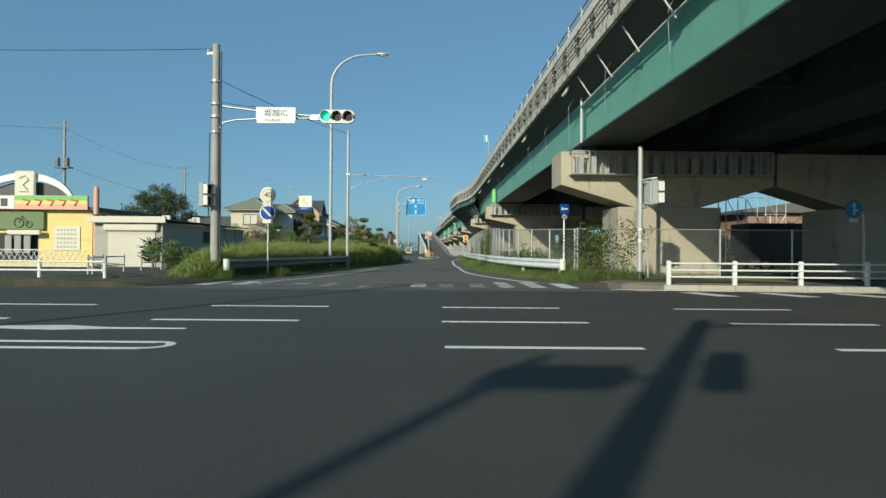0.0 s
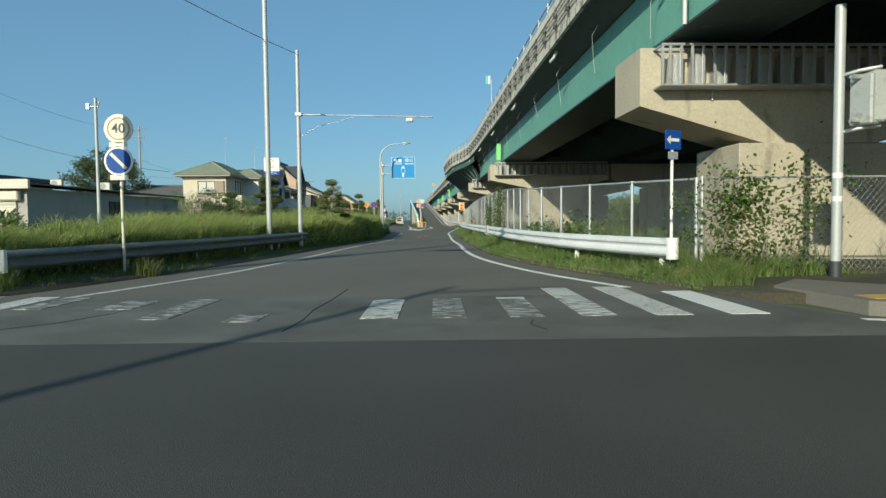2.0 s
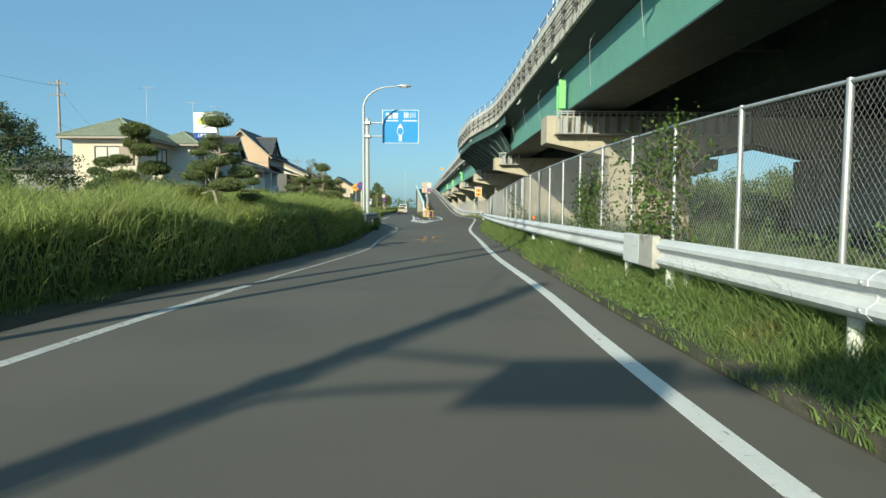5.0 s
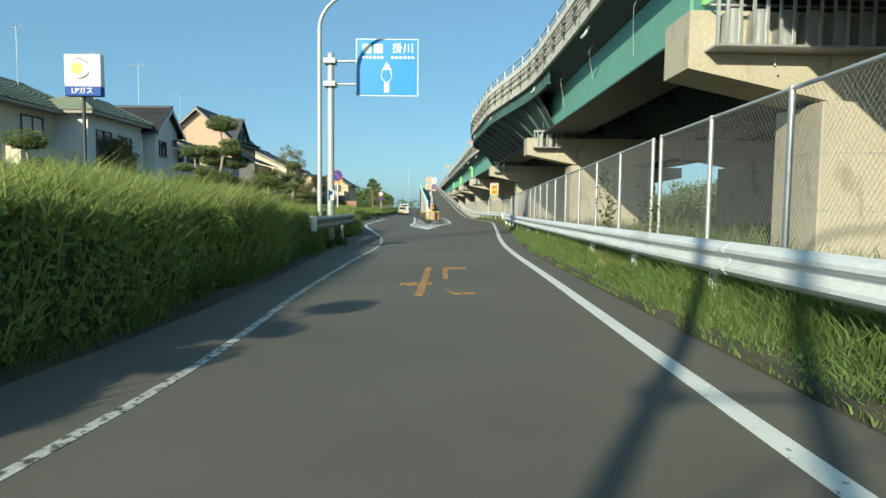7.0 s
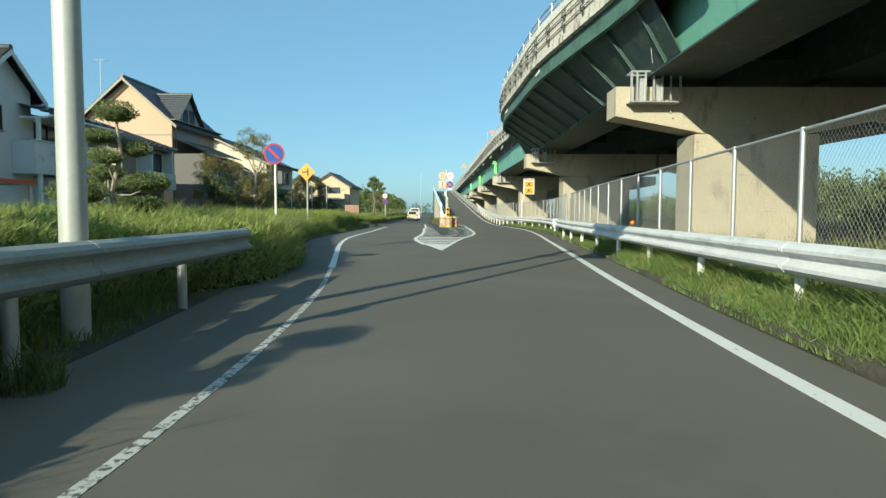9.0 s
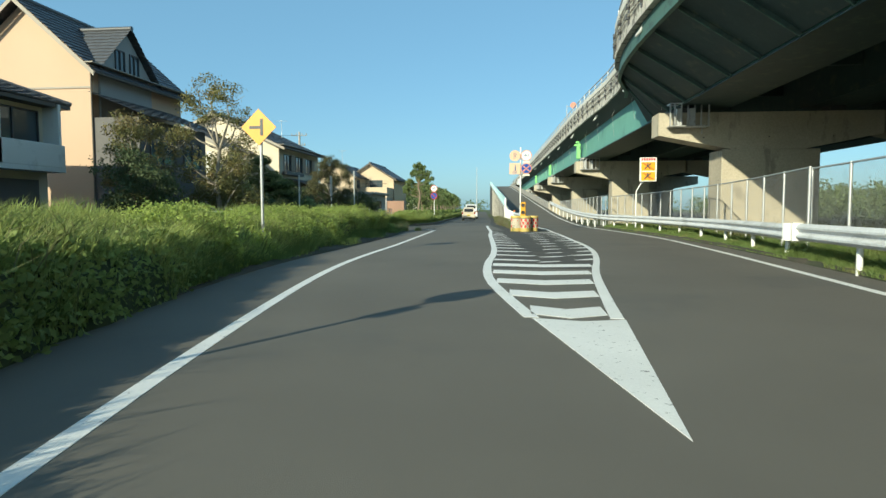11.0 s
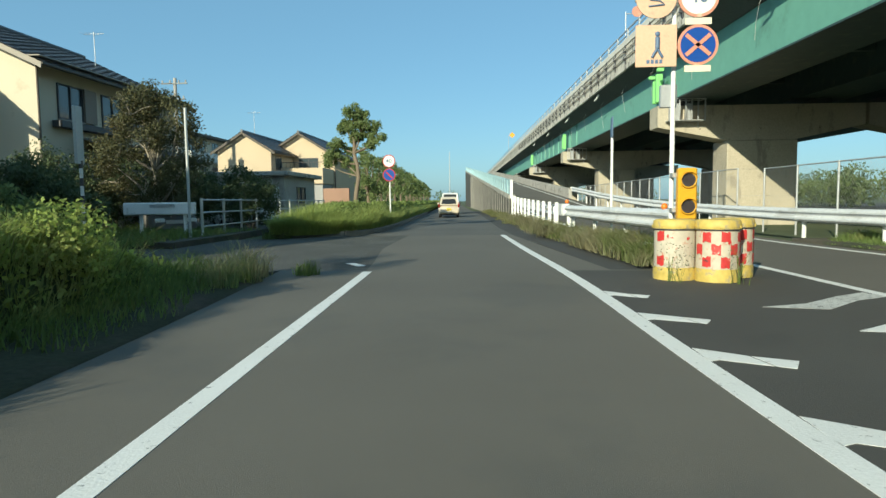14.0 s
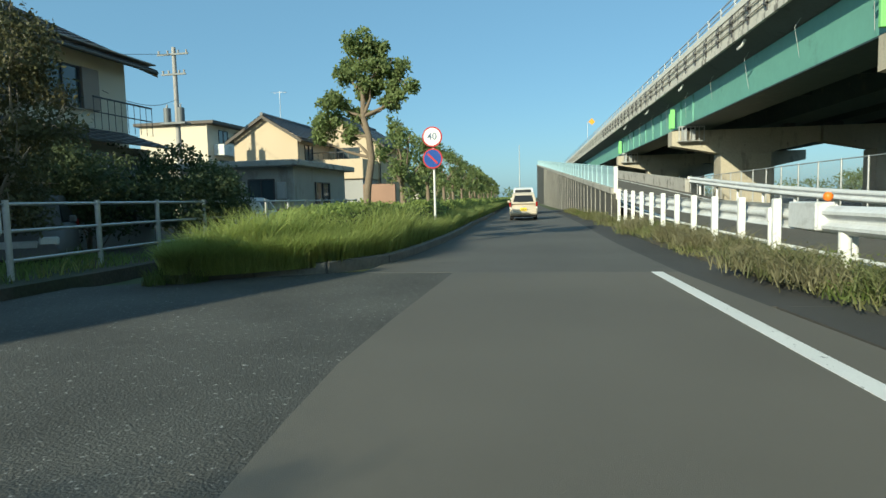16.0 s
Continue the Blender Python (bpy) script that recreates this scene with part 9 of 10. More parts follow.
p = np.stack([cx[q] + rng.normal(0, 0.14, len(q)) * (1.1 - 0.5 * f), cy[q] + rng.normal(0, 0.14, len(q)) * (1.1 - 0.5 * f), 0.08 + f * ch[q]], 1)
single("tall_weeds", leaves(p, np.full(len(q), 0.075), "tall_weeds", "weed", up=0.3, slim=0.45), "weed", "tall leafy weeds in the viaduct's shade", "weeds", kind="stuff")


def creeper(name, along_y, base, top, n, label, spill=0.1, sticks=14, size=0.095):
    """A climbing plant on the mesh fence: stems that wander upward, leaves about them."""
    c = thing(name, label, "creeper", pose(FENCE(along_y[0]), along_y[0], 0))
    c.matrix_basis = Matrix.Identity(4)
    g, pts = Geo(), []
    for _ in range(sticks):
        y0 = rng.uniform(*along_y)
        hh = base + (top - base) * rng.uniform(0.35, 1.0) ** 0.8
        q = [(FENCE(y0) - 0.02, y0, 0.1)]
        for i in range(1, 7):
            yy = y0 + rng.normal(0, 0.12) * i ** 0.6
            q.append((FENCE(yy) + rng.normal(0, 0.03), yy, 0.1 + hh * i / 6))
        g.tube(q, 0.008, 4)
        pts.append(np.array(q)[rng.integers(1, 7, n // sticks)])
    pts = np.concatenate(pts)
    pts += rng.normal(0, 1, pts.shape) * [spill, 0.2, 0.16]
    pts[:, 2] = np.maximum(pts[:, 2], 0.1)
    part("stem", g, "bark", c)
    part("foliage", leaves(pts, np.full(len(pts), size), "foliage", "ivy", up=-0.1, slim=0.8), "ivy", c)


creeper("fence_creeper", (39.0, 41.4), 1.6, 2.4, 2600, "thick green creeper spilling over the wire fence", 0.13, 20, 0.07)
creeper("fence_creeper", (43.3, 45.2), 0.8, 2.0, 2400, "thick green creeper over the wire fence", 0.12, 22, 0.06)
creeper("fence_creeper", (53.6, 56.0), 0.4, 1.5, 600, "leafy creeper at the start of the wire fence", 0.10, 12, 0.05)
creeper("fence_creeper", (58.2, 58.8), 0.9, 1.9, 160, "thin creeper stem climbing the wire fence", 0.04, 3)
creeper("fence_creeper", (25.0, 31.0), 0.3, 1.2, 900, "green creeper climbing the wire fence")
# creeper on the corner fence that faces the crossing
c = thing("corner_creeper", "leafy creeper spilling over the corner fence by the pier", "creeper")
g, pts = Geo(), []
for i in range(16):
    x0 = rng.uniform(5.0, 6.7)
    hh = rng.uniform(1.2, 2.0)
    q = [(x0, 21.9, 0.12)] + [(x0 + rng.normal(0, 0.09) * k, 21.86 + rng.normal(0, 0.03), 0.12 + hh * k / 6) for k in range(1, 7)]
    g.tube(q, 0.009, 4)
    pts.append(np.array(q)[rng.choice(7, 130, p=(0, 0.06, 0.10, 0.14, 0.2, 0.25, 0.25))])
pts = np.concatenate(pts) + rng.normal(0, 1, (16 * 130, 3)) * [0.20, 0.09, 0.15]
pts[:, 2] = np.maximum(pts[:, 2], 0.15)
part("stem", g, "bark", c)
part("foliage", leaves(pts, np.full(len(pts), 0.075), "foliage", "ivy", up=-0.15, slim=0.8), "ivy", c)
x = rng.uniform(4.6, 12.5, 5200)
y = 21.7 + rng.normal(0, 0.22, 5200) + np.abs(rng.normal(0, 0.5, 5200))
p = np.stack([x, np.maximum(y, 21.55), np.full(5200, 0.1)], 1)
h = (0.26 + 0.16 * rough(x, y, 1.6)) * rng.uniform(0.5, 1.3, 5200) * np.clip((10.5 - x) / 4, 0.35, 1.3)
single("corner_weeds", blades(p, np.maximum(h, 0.05), np.full(5200, 0.009), 0.5, (0, -0.1), "corner_weeds"), "grass", "weeds along the foot of the corner fence", "weeds", kind="stuff")

# dry strip beside the ramp
y = 110.9 + rng.uniform(0, 1, 17000) ** 1.3 * 49
u = rng.beta(1.5, 0.9, len(y))
l, r = LANE_R(y) + np.where(y < 128, 0.55, 0.3), np.where(y < 141, IRAIL(np.minimum(y, 141)) + 0.25, ISL_R(y) - 0.9)
x = l + u * (r - l)
h = (0.16 + 0.14 * rough(x, y, 0.8) + 0.16 * u + 0.28 * np.clip((116.5 - y) / 3, 0, 1)) * rng.uniform(0.4, 1.2, len(y)) * np.clip((y - 110.2) / 1.2, 0.3, 1)
keep = rough(x, y, 1.7) + 1.4 * u > 0.45
p = np.stack([x, y, np.full(len(y), 0.06)], 1)
single("dry_grass_strip", blades(p[keep], np.maximum(h[keep], 0.06), np.full(keep.sum(), 0.0095), 0.7, (-0.1, -0.1), "dry_grass_strip", "grass_dry"), "grass_dry", "straggling dry grass between lane and ramp", "grass", kind="stuff")
y = 111.2 + rng.uniform(0, 1, 6000) ** 1.6 * 40
u = rng.uniform(0.1, 1, len(y))
r = np.where(y < 141, IRAIL(np.minimum(y, 141)) + 0.2, ISL_R(y) - 0.9)
x = LANE_R(y) + 0.5 + u * (r - LANE_R(y) - 0.5)
keep = rough(x + 2, y, 1.1) > -0.2
p = np.stack([x, y, 0.08 + rng.uniform(0, 0.42, len(y))], 1)[keep]
single("dry_weeds", leaves(p, np.full(len(p), 0.038), "dry_weeds", "grass_dry", up=0.4), "grass_dry", "leafy half-dry weeds beside the ramp kerb", "weeds", kind="stuff")
cy = np.concatenate([rng.uniform(113.5, 121, 14), rng.uniform(119, 124, 12), rng.uniform(124, 142, 14)])
cx = LANE_R(cy) + 0.75 + rng.uniform(0, 0.75, len(cy))
q = np.repeat(np.arange(len(cy)), 260)
p = np.stack([cx[q] + rng.normal(0, 0.17, len(q)), cy[q] + rng.normal(0, 0.2, len(q)), 0.05 + rng.uniform(0, 0.16, len(q))], 1)
single("dry_mounds", blades(p, rng.uniform(0.12, 0.46, len(q)) * rng.uniform(0.6, 1.1, len(cy))[q], np.full(len(q), 0.009), 1.0, (-0.12, -0.08), "dry_mounds", "straw_olive"), "straw_olive", "bushy half-dry weed mounds along the shoulder", "weeds", kind="stuff")
f = rng.uniform(0.1, 1, len(cy) * 90)
q = np.repeat(np.arange(len(cy)), 90)
p = np.stack([cx[q] + rng.normal(0, 0.2, len(q)), cy[q] + rng.normal(0, 0.22, len(q)), 0.06 + 0.42 * f * rng.uniform(0.5, 1, len(cy))[q]], 1)
single("weed_sprays", leaves(p, np.full(len(q), 0.05), "weed_sprays", "straw_olive", slim=0.3), "straw_olive", "small pale olive leaves on the dry weeds", "weeds", kind="stuff")
y = rng.uniform(111.5, 116.5, 3600)
x = LANE_R(y) + 0.55 + rng.beta(1.4, 1.0, len(y)) * (IRAIL(y) - LANE_R(y) - 0.5)
single("verge_tufts", blades(np.stack([x, y, np.full(len(y), 0.05)], 1), (0.35 + 0.22 * rough(x, y, 1.9)) * rng.uniform(0.5, 1.35, len(y)), np.full(len(y), 0.008), 0.6, (-0.12, 0.05), "verge_tufts", "straw_olive"), "straw_olive", "half-dry grass tufts below the white guardrail", "grass", kind="stuff")
for (x, y) in ((-3.02, 109.92), (-2.25, 109.68)):
    tuft(x, y, 0.12, 16, 0.62, "grass", "thin weed stalks growing up before the drums", (0.05, -0.05), width=0.004)
    p = np.stack([x + rng.normal(0, 0.13, 70), y + rng.normal(0, 0.05, 70), rng.uniform(0.15, 0.55, 70)], 1)
    single("weed_leaves", leaves(p, np.full(70, 0.028), "weed_leaves", "leaf_dark"), "leaf_dark", "small dark weed leaves before the drums", "weeds", kind="stuff")

# planted strip beyond the side street: clipped hedge with bright grass before it
def strip_front(y):
    return np.where(y < 125, -9.8 - 2.5 * np.clip((125 - y) / 4.0, 0, 1) ** 1.6, LANE_L(np.maximum(y, 121)) - 0.12)


def strip_w(y):
    """Width of the planted strip, which narrows to its blunt end."""
    return np.clip(strip_front(y) + 12.75, 0.4, 3.2)


def strip_z(u, y):
    return (0.30 + 0.72 * np.sin(np.clip((y - 121.5) / 3.5, 0, 1) * np.pi / 2)) * np.sin(np.clip(u / 0.22, 0.12, 1) * np.pi / 2) * (0.3 + 0.7 * np.clip((1 - u) / 0.2, 0, 1)) + 0.1 * rough(u * 4, y, 1.0)


ys, us = np.concatenate([np.arange(121.6, 160, 0.5), np.arange(160, 330, 3.0)]), np.linspace(0, 1, 11)
pp = []
for yy in ys:
    f = float(strip_front(np.array(yy))) - 0.35
    pp.append(np.stack([f + 0.1 - us * float(strip_w(np.array(yy))), np.full(11, yy), strip_z(us, np.full(11, yy)) - 0.08], 1))
pp = np.concatenate(pp)
i, j = np.meshgrid(np.arange(len(ys) - 1), np.arange(10), indexing="ij")
a = (i * 11 + j).ravel()
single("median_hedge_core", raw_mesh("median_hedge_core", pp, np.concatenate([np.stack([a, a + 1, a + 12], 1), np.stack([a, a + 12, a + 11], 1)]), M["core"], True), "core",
       "dark core of the clipped roadside hedge, inner shade painted in", "hedge", kind="stuff")
y = 122.2 + rng.uniform(0, 1, 62000) ** 1.9 * 150
u = rng.beta(0.9, 1.0, len(y))
p = np.stack([strip_front(y) - 0.25 - u * strip_w(y), y, strip_z(u, y)], 1) + rng.normal(0, 0.05, (len(y), 3))
single("median_hedge", leaves(p, 0.08 + 0.0016 * (y - 122), "median_hedge", "hedge", face=np.stack([0.6 * (1 - 2 * u), 0 * u - 0.3, 0 * u + 0.8], 1)), "hedge", "clipped azalea hedge, sunlit yellow-green on top", "hedge", kind="stuff")
y = 120.6 + rng.uniform(0, 1, 40000) ** 2.2 * 120
u = rng.beta(0.9, 1.9, len(y)) * np.where(y < 126, 1.0, 0.55)
u -= np.where((y < 124) & (rng.uniform(size=len(y)) < 0.3), 0.06, 0.0)
p = np.stack([strip_front(np.maximum(y, 121)) - 0.02 - u * 0.75 * strip_w(np.maximum(y, 121)), y, np.full(len(y), 0.14)], 1)
h = (0.62 + 0.18 * rough(p[:, 0], y, 1.0)) * rng.uniform(0.5, 1.2, len(y)) * np.clip((y - 119.6) / 2.2, 0.5, 1) * np.where(y < 126, 1.4, 1)
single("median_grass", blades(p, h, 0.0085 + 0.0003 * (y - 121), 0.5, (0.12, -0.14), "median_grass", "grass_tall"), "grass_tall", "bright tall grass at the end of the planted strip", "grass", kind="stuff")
# shaded grass about the pipe fence and under the trees
for n, (x0, x1, y0, y1), hh, lab in ((9000, (-16, -10.6, 100, 108.5), 0.45, "shaded grass round the pipe fence"), (9000, (-22, -14.2, 114.5, 124), 0.3, "thin shaded grass behind the pipe fence"),
                                    (12000, (-16, -9.5, 40, 100), 0.35, "rough grass behind the hedge bank")):
    x, y = rng.uniform(x0, x1, n), rng.uniform(y0, y1, n)
    if y0 == 40:
        x = np.minimum(x, XL(y) - HEDGE_B(y) + 0.2)
    h = hh * rng.uniform(0.5, 1.3, n) * (1 + 0.5 * rough(x, y, 0.9))
    single("yard_grass", blades(np.stack([x, y, np.full(n, 0.1)], 1), h, np.full(n, 0.012), 0.5, (0.05, 0), "yard_grass"), "grass", lab, "grass", kind="stuff")


# ---- trees ----
def limb(g, a, b, r0, r1, bend=0.12):
    a, b = Vector(a), Vector(b)
    m = (a + b) / 2 + Vector(rng.normal(0, 1, 3)) * bend * (b - a).length * 0.5
    g.tube([a, a.lerp(m, 0.55), m, m.lerp(b, 0.55), b], [r0, r0 * 0.9, (r0 + r1) / 2, r1 * 1.2, r1], 6)


def tree(name, x, y, h, label, clumps, n, size, material, trunk=None, r=0.12, bark="bark", fork=0.45, shell=0.35, flat=0.8, slim=0.6, category="tree", wire=0, group=""):
    """A tree: trunk points up from the ground, a limb to each crown clump, leaves about the clumps. Clumps: (dx, dy, z, radius)."""
    tr = thing(name, label, category, pose(x, y, 0), group=group)
    g = Geo()
    tp = [Vector(p) for p in (trunk or [(0, 0, -0.1), (0.05, 0.02, h * 0.2), (0, 0.05, h * fork)])]
    g.tube(tp, [r * (1.25 - 0.6 * i / (len(tp) - 1)) for i in range(len(tp))], 8)
    for dx, dy, z, q in clumps:
        k = min(range(len(tp)), key=lambda i: (tp[i] - Vector((dx * 0.3, dy * 0.3, z - q * 1.4))).length)
        limb(g, tp[k], (dx, dy, z - q * 0.2), r * 0.5, r * 0.15)
        for _ in range(2 + wire):
            e = Vector(rng.normal(0, 1, 3)).normalized() * q * 0.85
            limb(g, (dx, dy, z - q * 0.25), (dx + e.x, dy + e.y, z + e.z * flat), r * 0.16, r * 0.05, 0.25)
    part("trunk", g, bark, tr)
    area = sum(c[3] ** 2 for c in clumps)
    pts, ds = [], []
    for dx, dy, z, q in clumps:
        # each clump is itself a handful of smaller sprays, so that gaps show
        m = 9
        sub = rng.normal(size=(m, 3))
        sub = sub / np.linalg.norm(sub, axis=1)[:, None] * rng.uniform(0.35, 0.85, m)[:, None] * q * np.array([1, 1, flat])
        cs = [(dx + s[0], dy + s[1], z + s[2]) for s in sub]
        a, b = blob_points(cs, [q * 0.42] * m, max(8, int(n * q * q / area / m)), shell, flat)
        pts.append(a)
        ds.append(b)
    pts, ds = np.concatenate(pts), np.concatenate(ds)
    pts[:, 2] = np.maximum(pts[:, 2], 0.1)
    part("crown", leaves(pts, np.full(len(pts), size), "crown", material, face=ds + [0, 0, 0.25], slim=slim), material, tr)
    return tr


def scatter(n, rx, ry, z0, z1, q0, q1):
    """Crown clumps about the axis of a tree, within an oval."""
    out = []
    for i in range(n):
        f = (i + 0.5) / n
        a = i * 2.4 + rng.uniform(-0.3, 0.3)
        w = math.sin(math.pi * (0.18 + 0.75 * f)) ** 0.7 * rng.uniform(0.45, 0.95)
        out.append((math.cos(a) * rx * w, math.sin(a) * ry * w, z0 + (z1 - z0) * f, q0 + (q1 - q0) * rng.uniform()))
    return out


def cloud_pine(x, y, label, h, pads, lean=0.1, per=2600, r=0.042, size=0.05):
    """A clipped garden pine: bent pale trunk, a branch to each flat cushion of needles. Pads: (dx, dy, z, radius, flatness)."""
    tr = thing("garden_pine", label, "pine tree", pose(x, y, 0), group="garden pines")
    tp = [Vector(p) for p in ((0, 0, -0.1), (lean * 0.7, 0.06, h * 0.25), (-lean * 0.5, -0.06, h * 0.48), (lean * 0.5, 0, h * 0.72), (0, 0, h - 0.25))]
    g = Geo().tube(tp, [r * 1.3, r * 1.1, r, r * 0.8, r * 0.5], 8)
    for dx, dy, z, q, fl in pads:
        k = min(range(len(tp)), key=lambda i: abs(tp[i].z - (z - 0.25)))
        limb(g, tp[k], (dx, dy, z - q * fl * 0.5), r * 0.5, r * 0.25, 0.2)
        n = max(300, int(per * (q / 0.4) ** 2))
        d = rng.normal(size=(n, 3))
        d /= np.linalg.norm(d, axis=1)[:, None]
        d[:, 2] = np.where(d[:, 2] < 0, d[:, 2] * 0.55, d[:, 2])
        bumpy = 1 + 0.10 * np.sin(d[:, :1] * 9 + x) * np.cos(d[:, 1:2] * 8 + z) + 0.06 * np.sin(d[:, 2:] * 11)
        pts = np.array((dx, dy, z)) + d * bumpy * rng.uniform(0.86, 1.04, (n, 1)) * q * np.array([1, 1, fl])
        pad = part("needle_pad", leaves(pts, np.full(n, size), "needle_pad", "needles", outward=d + [0, 0, 0.4], slim=0.28), "needles", tr)
        pad["kind"] = "stuff"
        # dark ball within the needles, painted as the pad's inner shade
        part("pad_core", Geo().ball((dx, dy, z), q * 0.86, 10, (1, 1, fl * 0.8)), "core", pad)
    part("trunk", g, "bark_pale", tr)
    return tr


def pine(x, y, h, w, label, n=12000, z0=None, lean=0.15, pads=7, pad=0.36):
    """A clipped pine with its pads set in a spiral round the trunk."""
    z0 = h * 0.35 if z0 is None else z0
    cl = [(0, 0, h - 0.2, w * 0.30, 0.62)]
    for i in range(pads):
        f = i / max(1, pads - 1)
        a = i * 2.45 + x
        rr = w * (0.66 - 0.40 * f)
        cl.append((math.cos(a) * rr, math.sin(a) * rr, z0 + (h - 0.62 - z0) * f, w * (pad - 0.25 * pad * f) * rng.uniform(0.75, 1.2), rng.uniform(0.38, 0.6)))
    return cloud_pine(x, y, label, h, cl, lean, per=max(1300, n // 6), size=0.05 if w < 1.3 else 0.085)


cloud_pine(-6.15, 58.8, "clipped pine with a round head and tiered pads by the hedge", 3.25,
           [(0.03, 0, 3.06, 0.33, 0.62), (0.17, 0.1, 2.63, 0.22, 0.5), (-0.27, -0.05, 2.45, 0.26, 0.45), (0.27, -0.1, 2.45, 0.26, 0.52), (-0.25, 0.2, 2.24, 0.28, 0.5), (0.24, 0.25, 2.18, 0.27, 0.5),
            (-0.30, -0.2, 1.97, 0.22, 0.5), (0.06, -0.25, 1.83, 0.30, 0.48), (-0.46, 0.1, 1.73, 0.28, 0.45), (0.36, 0.1, 1.74, 0.24, 0.5), (0.05, 0.3, 1.45, 0.3, 0.45), (-0.2, -0.2, 1.2, 0.3, 0.45)])
pine(-5.8, 44.6, 3.45, 1.1, "dark pruned pine spreading over the hedge", z0=1.5, pads=13, pad=0.31)
cloud_pine(-6.75, 64.5, "clipped pine with one broad flat head behind the guardrail", 2.25, [(0, 0, 2.0, 0.42, 0.42), (-0.3, 0.1, 1.9, 0.3, 0.4), (0.32, 0.1, 1.86, 0.28, 0.45), (-0.1, 0.1, 1.25, 0.4, 0.5), (0.25, 0, 1.1, 0.3, 0.5)])
pine(-7.6, 60.8, 2.8, 1.0, "pruned pine with tiered pads by the hedge", z0=0.9, pads=8)
pine(-7.4, 70.5, 3.1, 1.1, "pruned pine with tiered pads behind the hedge", z0=1.1, pads=8)
pine(-9.6, 66.5, 2.6, 1.1, "low pruned pine behind the hedge", z0=0.9)
pine(-11.4, 52.0, 4.1, 1.5, "pruned garden pine before a house", z0=1.1, pads=9)
pine(-15.8, 58.0, 3.4, 1.4, "pruned garden pine before a house", z0=1.0, pads=9)
pine(-8.4, 55.5, 2.5, 1.1, "low pruned pine behind the hedge", z0=0.9)
cloud_pine(-19.0, 113.0, "black pine with dark layered pads by a cream house", 4.5,
           [(0.1, 0, 4.25, 0.62, 0.57), (-0.75, 0.1, 3.75, 0.62, 0.49), (0.15, -0.2, 3.72, 0.45, 0.54), (0.55, 0.2, 3.25, 0.75, 0.57), (-0.5, -0.2, 3.0, 0.6, 0.54), (1.45, 0, 2.75, 0.8, 0.49), (-1.45, 0.1, 2.75, 0.8, 0.49),
            (0.3, 0.3, 2.55, 0.7, 0.54), (1.75, -0.2, 2.2, 0.65, 0.46), (-0.9, 0.2, 2.1, 0.75, 0.49), (0.5, -0.3, 1.9, 0.8, 0.49), (-1.7, 0, 1.7, 0.6, 0.54)], 0.25, per=900, r=0.1, size=0.085)
pine(-10.2, 74.8, 2.8, 1.0, "small pruned pine behind the hedge", z0=1.0)
for x, y, h, r_, m, lab in (
                            (-15.7, 101.9, 3.9, 1.2, "leaf_brown", "orange-brown shrub by the pipe fence"), (-16.6, 102.9, 3.3, 1.2, "leaf_brown", "orange-brown shrub by the pipe fence"), (-15.5, 104.0, 2.2, 1.2, "leaf_dark", "dark shrub in the yard corner"),
                            (-18.3, 107.8, 3.9, 1.0, "leaf", "tall pale green shrub by the cream house"), (-20.9, 108.6, 3.3, 1.5, "leaf_dark", "dark garden shrub by the cream house"), (-22.4, 110.4, 3.2, 1.4, "leaf_dark", "dark garden shrub by the cream house"),
                            (-17.0, 109.6, 1.9, 1.1, "leaf_dark", "low dark shrub below the pine"), (-18.7, 110.2, 2.0, 1.2, "leaf_dark", "low dark shrub below the pine"), (-15.4, 112.3, 1.9, 1.1, "leaf", "low green shrub by the steel posts"), (-16.4, 115.6, 2.2, 1.3, "leaf_dark", "dark shrub by the steel posts"), (-18.4, 117.8, 2.6, 1.4, "leaf_dark", "dark shrub by the steel posts"),
                            (-18.2, 129.8, 2.8, 1.5, "leaf_dark", "dark bush beside the store"), (-20.4, 130.4, 3.4, 1.7, "leaf_dark", "dark bush beside the store"), (-19.6, 123.4, 3.4, 1.7, "leaf_dark", "dark bush before the block wall"), (-15.6, 126.8, 2.7, 1.3, "leaf_dark", "dark bush before the block wall"),
                            (-18.3, 125.8, 3.0, 1.6, "leaf_dark", "dark bush overhanging the side street"), (-20.3, 126.6, 3.2, 1.8, "leaf_dark", "dark bush overhanging the side street"), (-20.8, 121.4, 3.2, 1.7, "leaf_dark", "dark bush before the block wall"), (-14.6, 70.0, 2.8, 1.2, "leaf_dark", "dark garden shrub by a house"),
                            (-13.4, 47.5, 2.4, 1.1, "leaf_dark", "dark garden shrub by a house"), (-15.5, 95.2, 3.4, 1.5, "leaf_dark", "dark garden shrub by the yard"),
                            (-24.5, 116.6, 1.5, 1.0, "leaf_dark", "clipped shrub by the cream house"), (-27.5, 116.6, 1.5, 1.0, "leaf_dark", "clipped shrub by the cream house")):
    tree("shrub", x, y, h, lab, scatter(8, r_, r_, h * 0.25, h * 0.82, h * 0.25, h * 0.32), 8000, 0.10, m, r=0.05, fork=0.3, category="shrub", wire=2 if m == "leaf_brown" else 0, group="shrubs")
tree("garden_tree", -14.8, 99.3, 6.6, "half-bare browning tree with many thin pale stems", scatter(15, 1.9, 1.6, 1.4, 6.2, 0.6, 0.9), 9500, 0.085, "leaf_brown",
     trunk=[(0, 0, -0.1), (0.1, 0, 1.0), (-0.1, 0.1, 2.2), (0.1, 0, 3.6)], r=0.10, bark="bark_pale", wire=7)
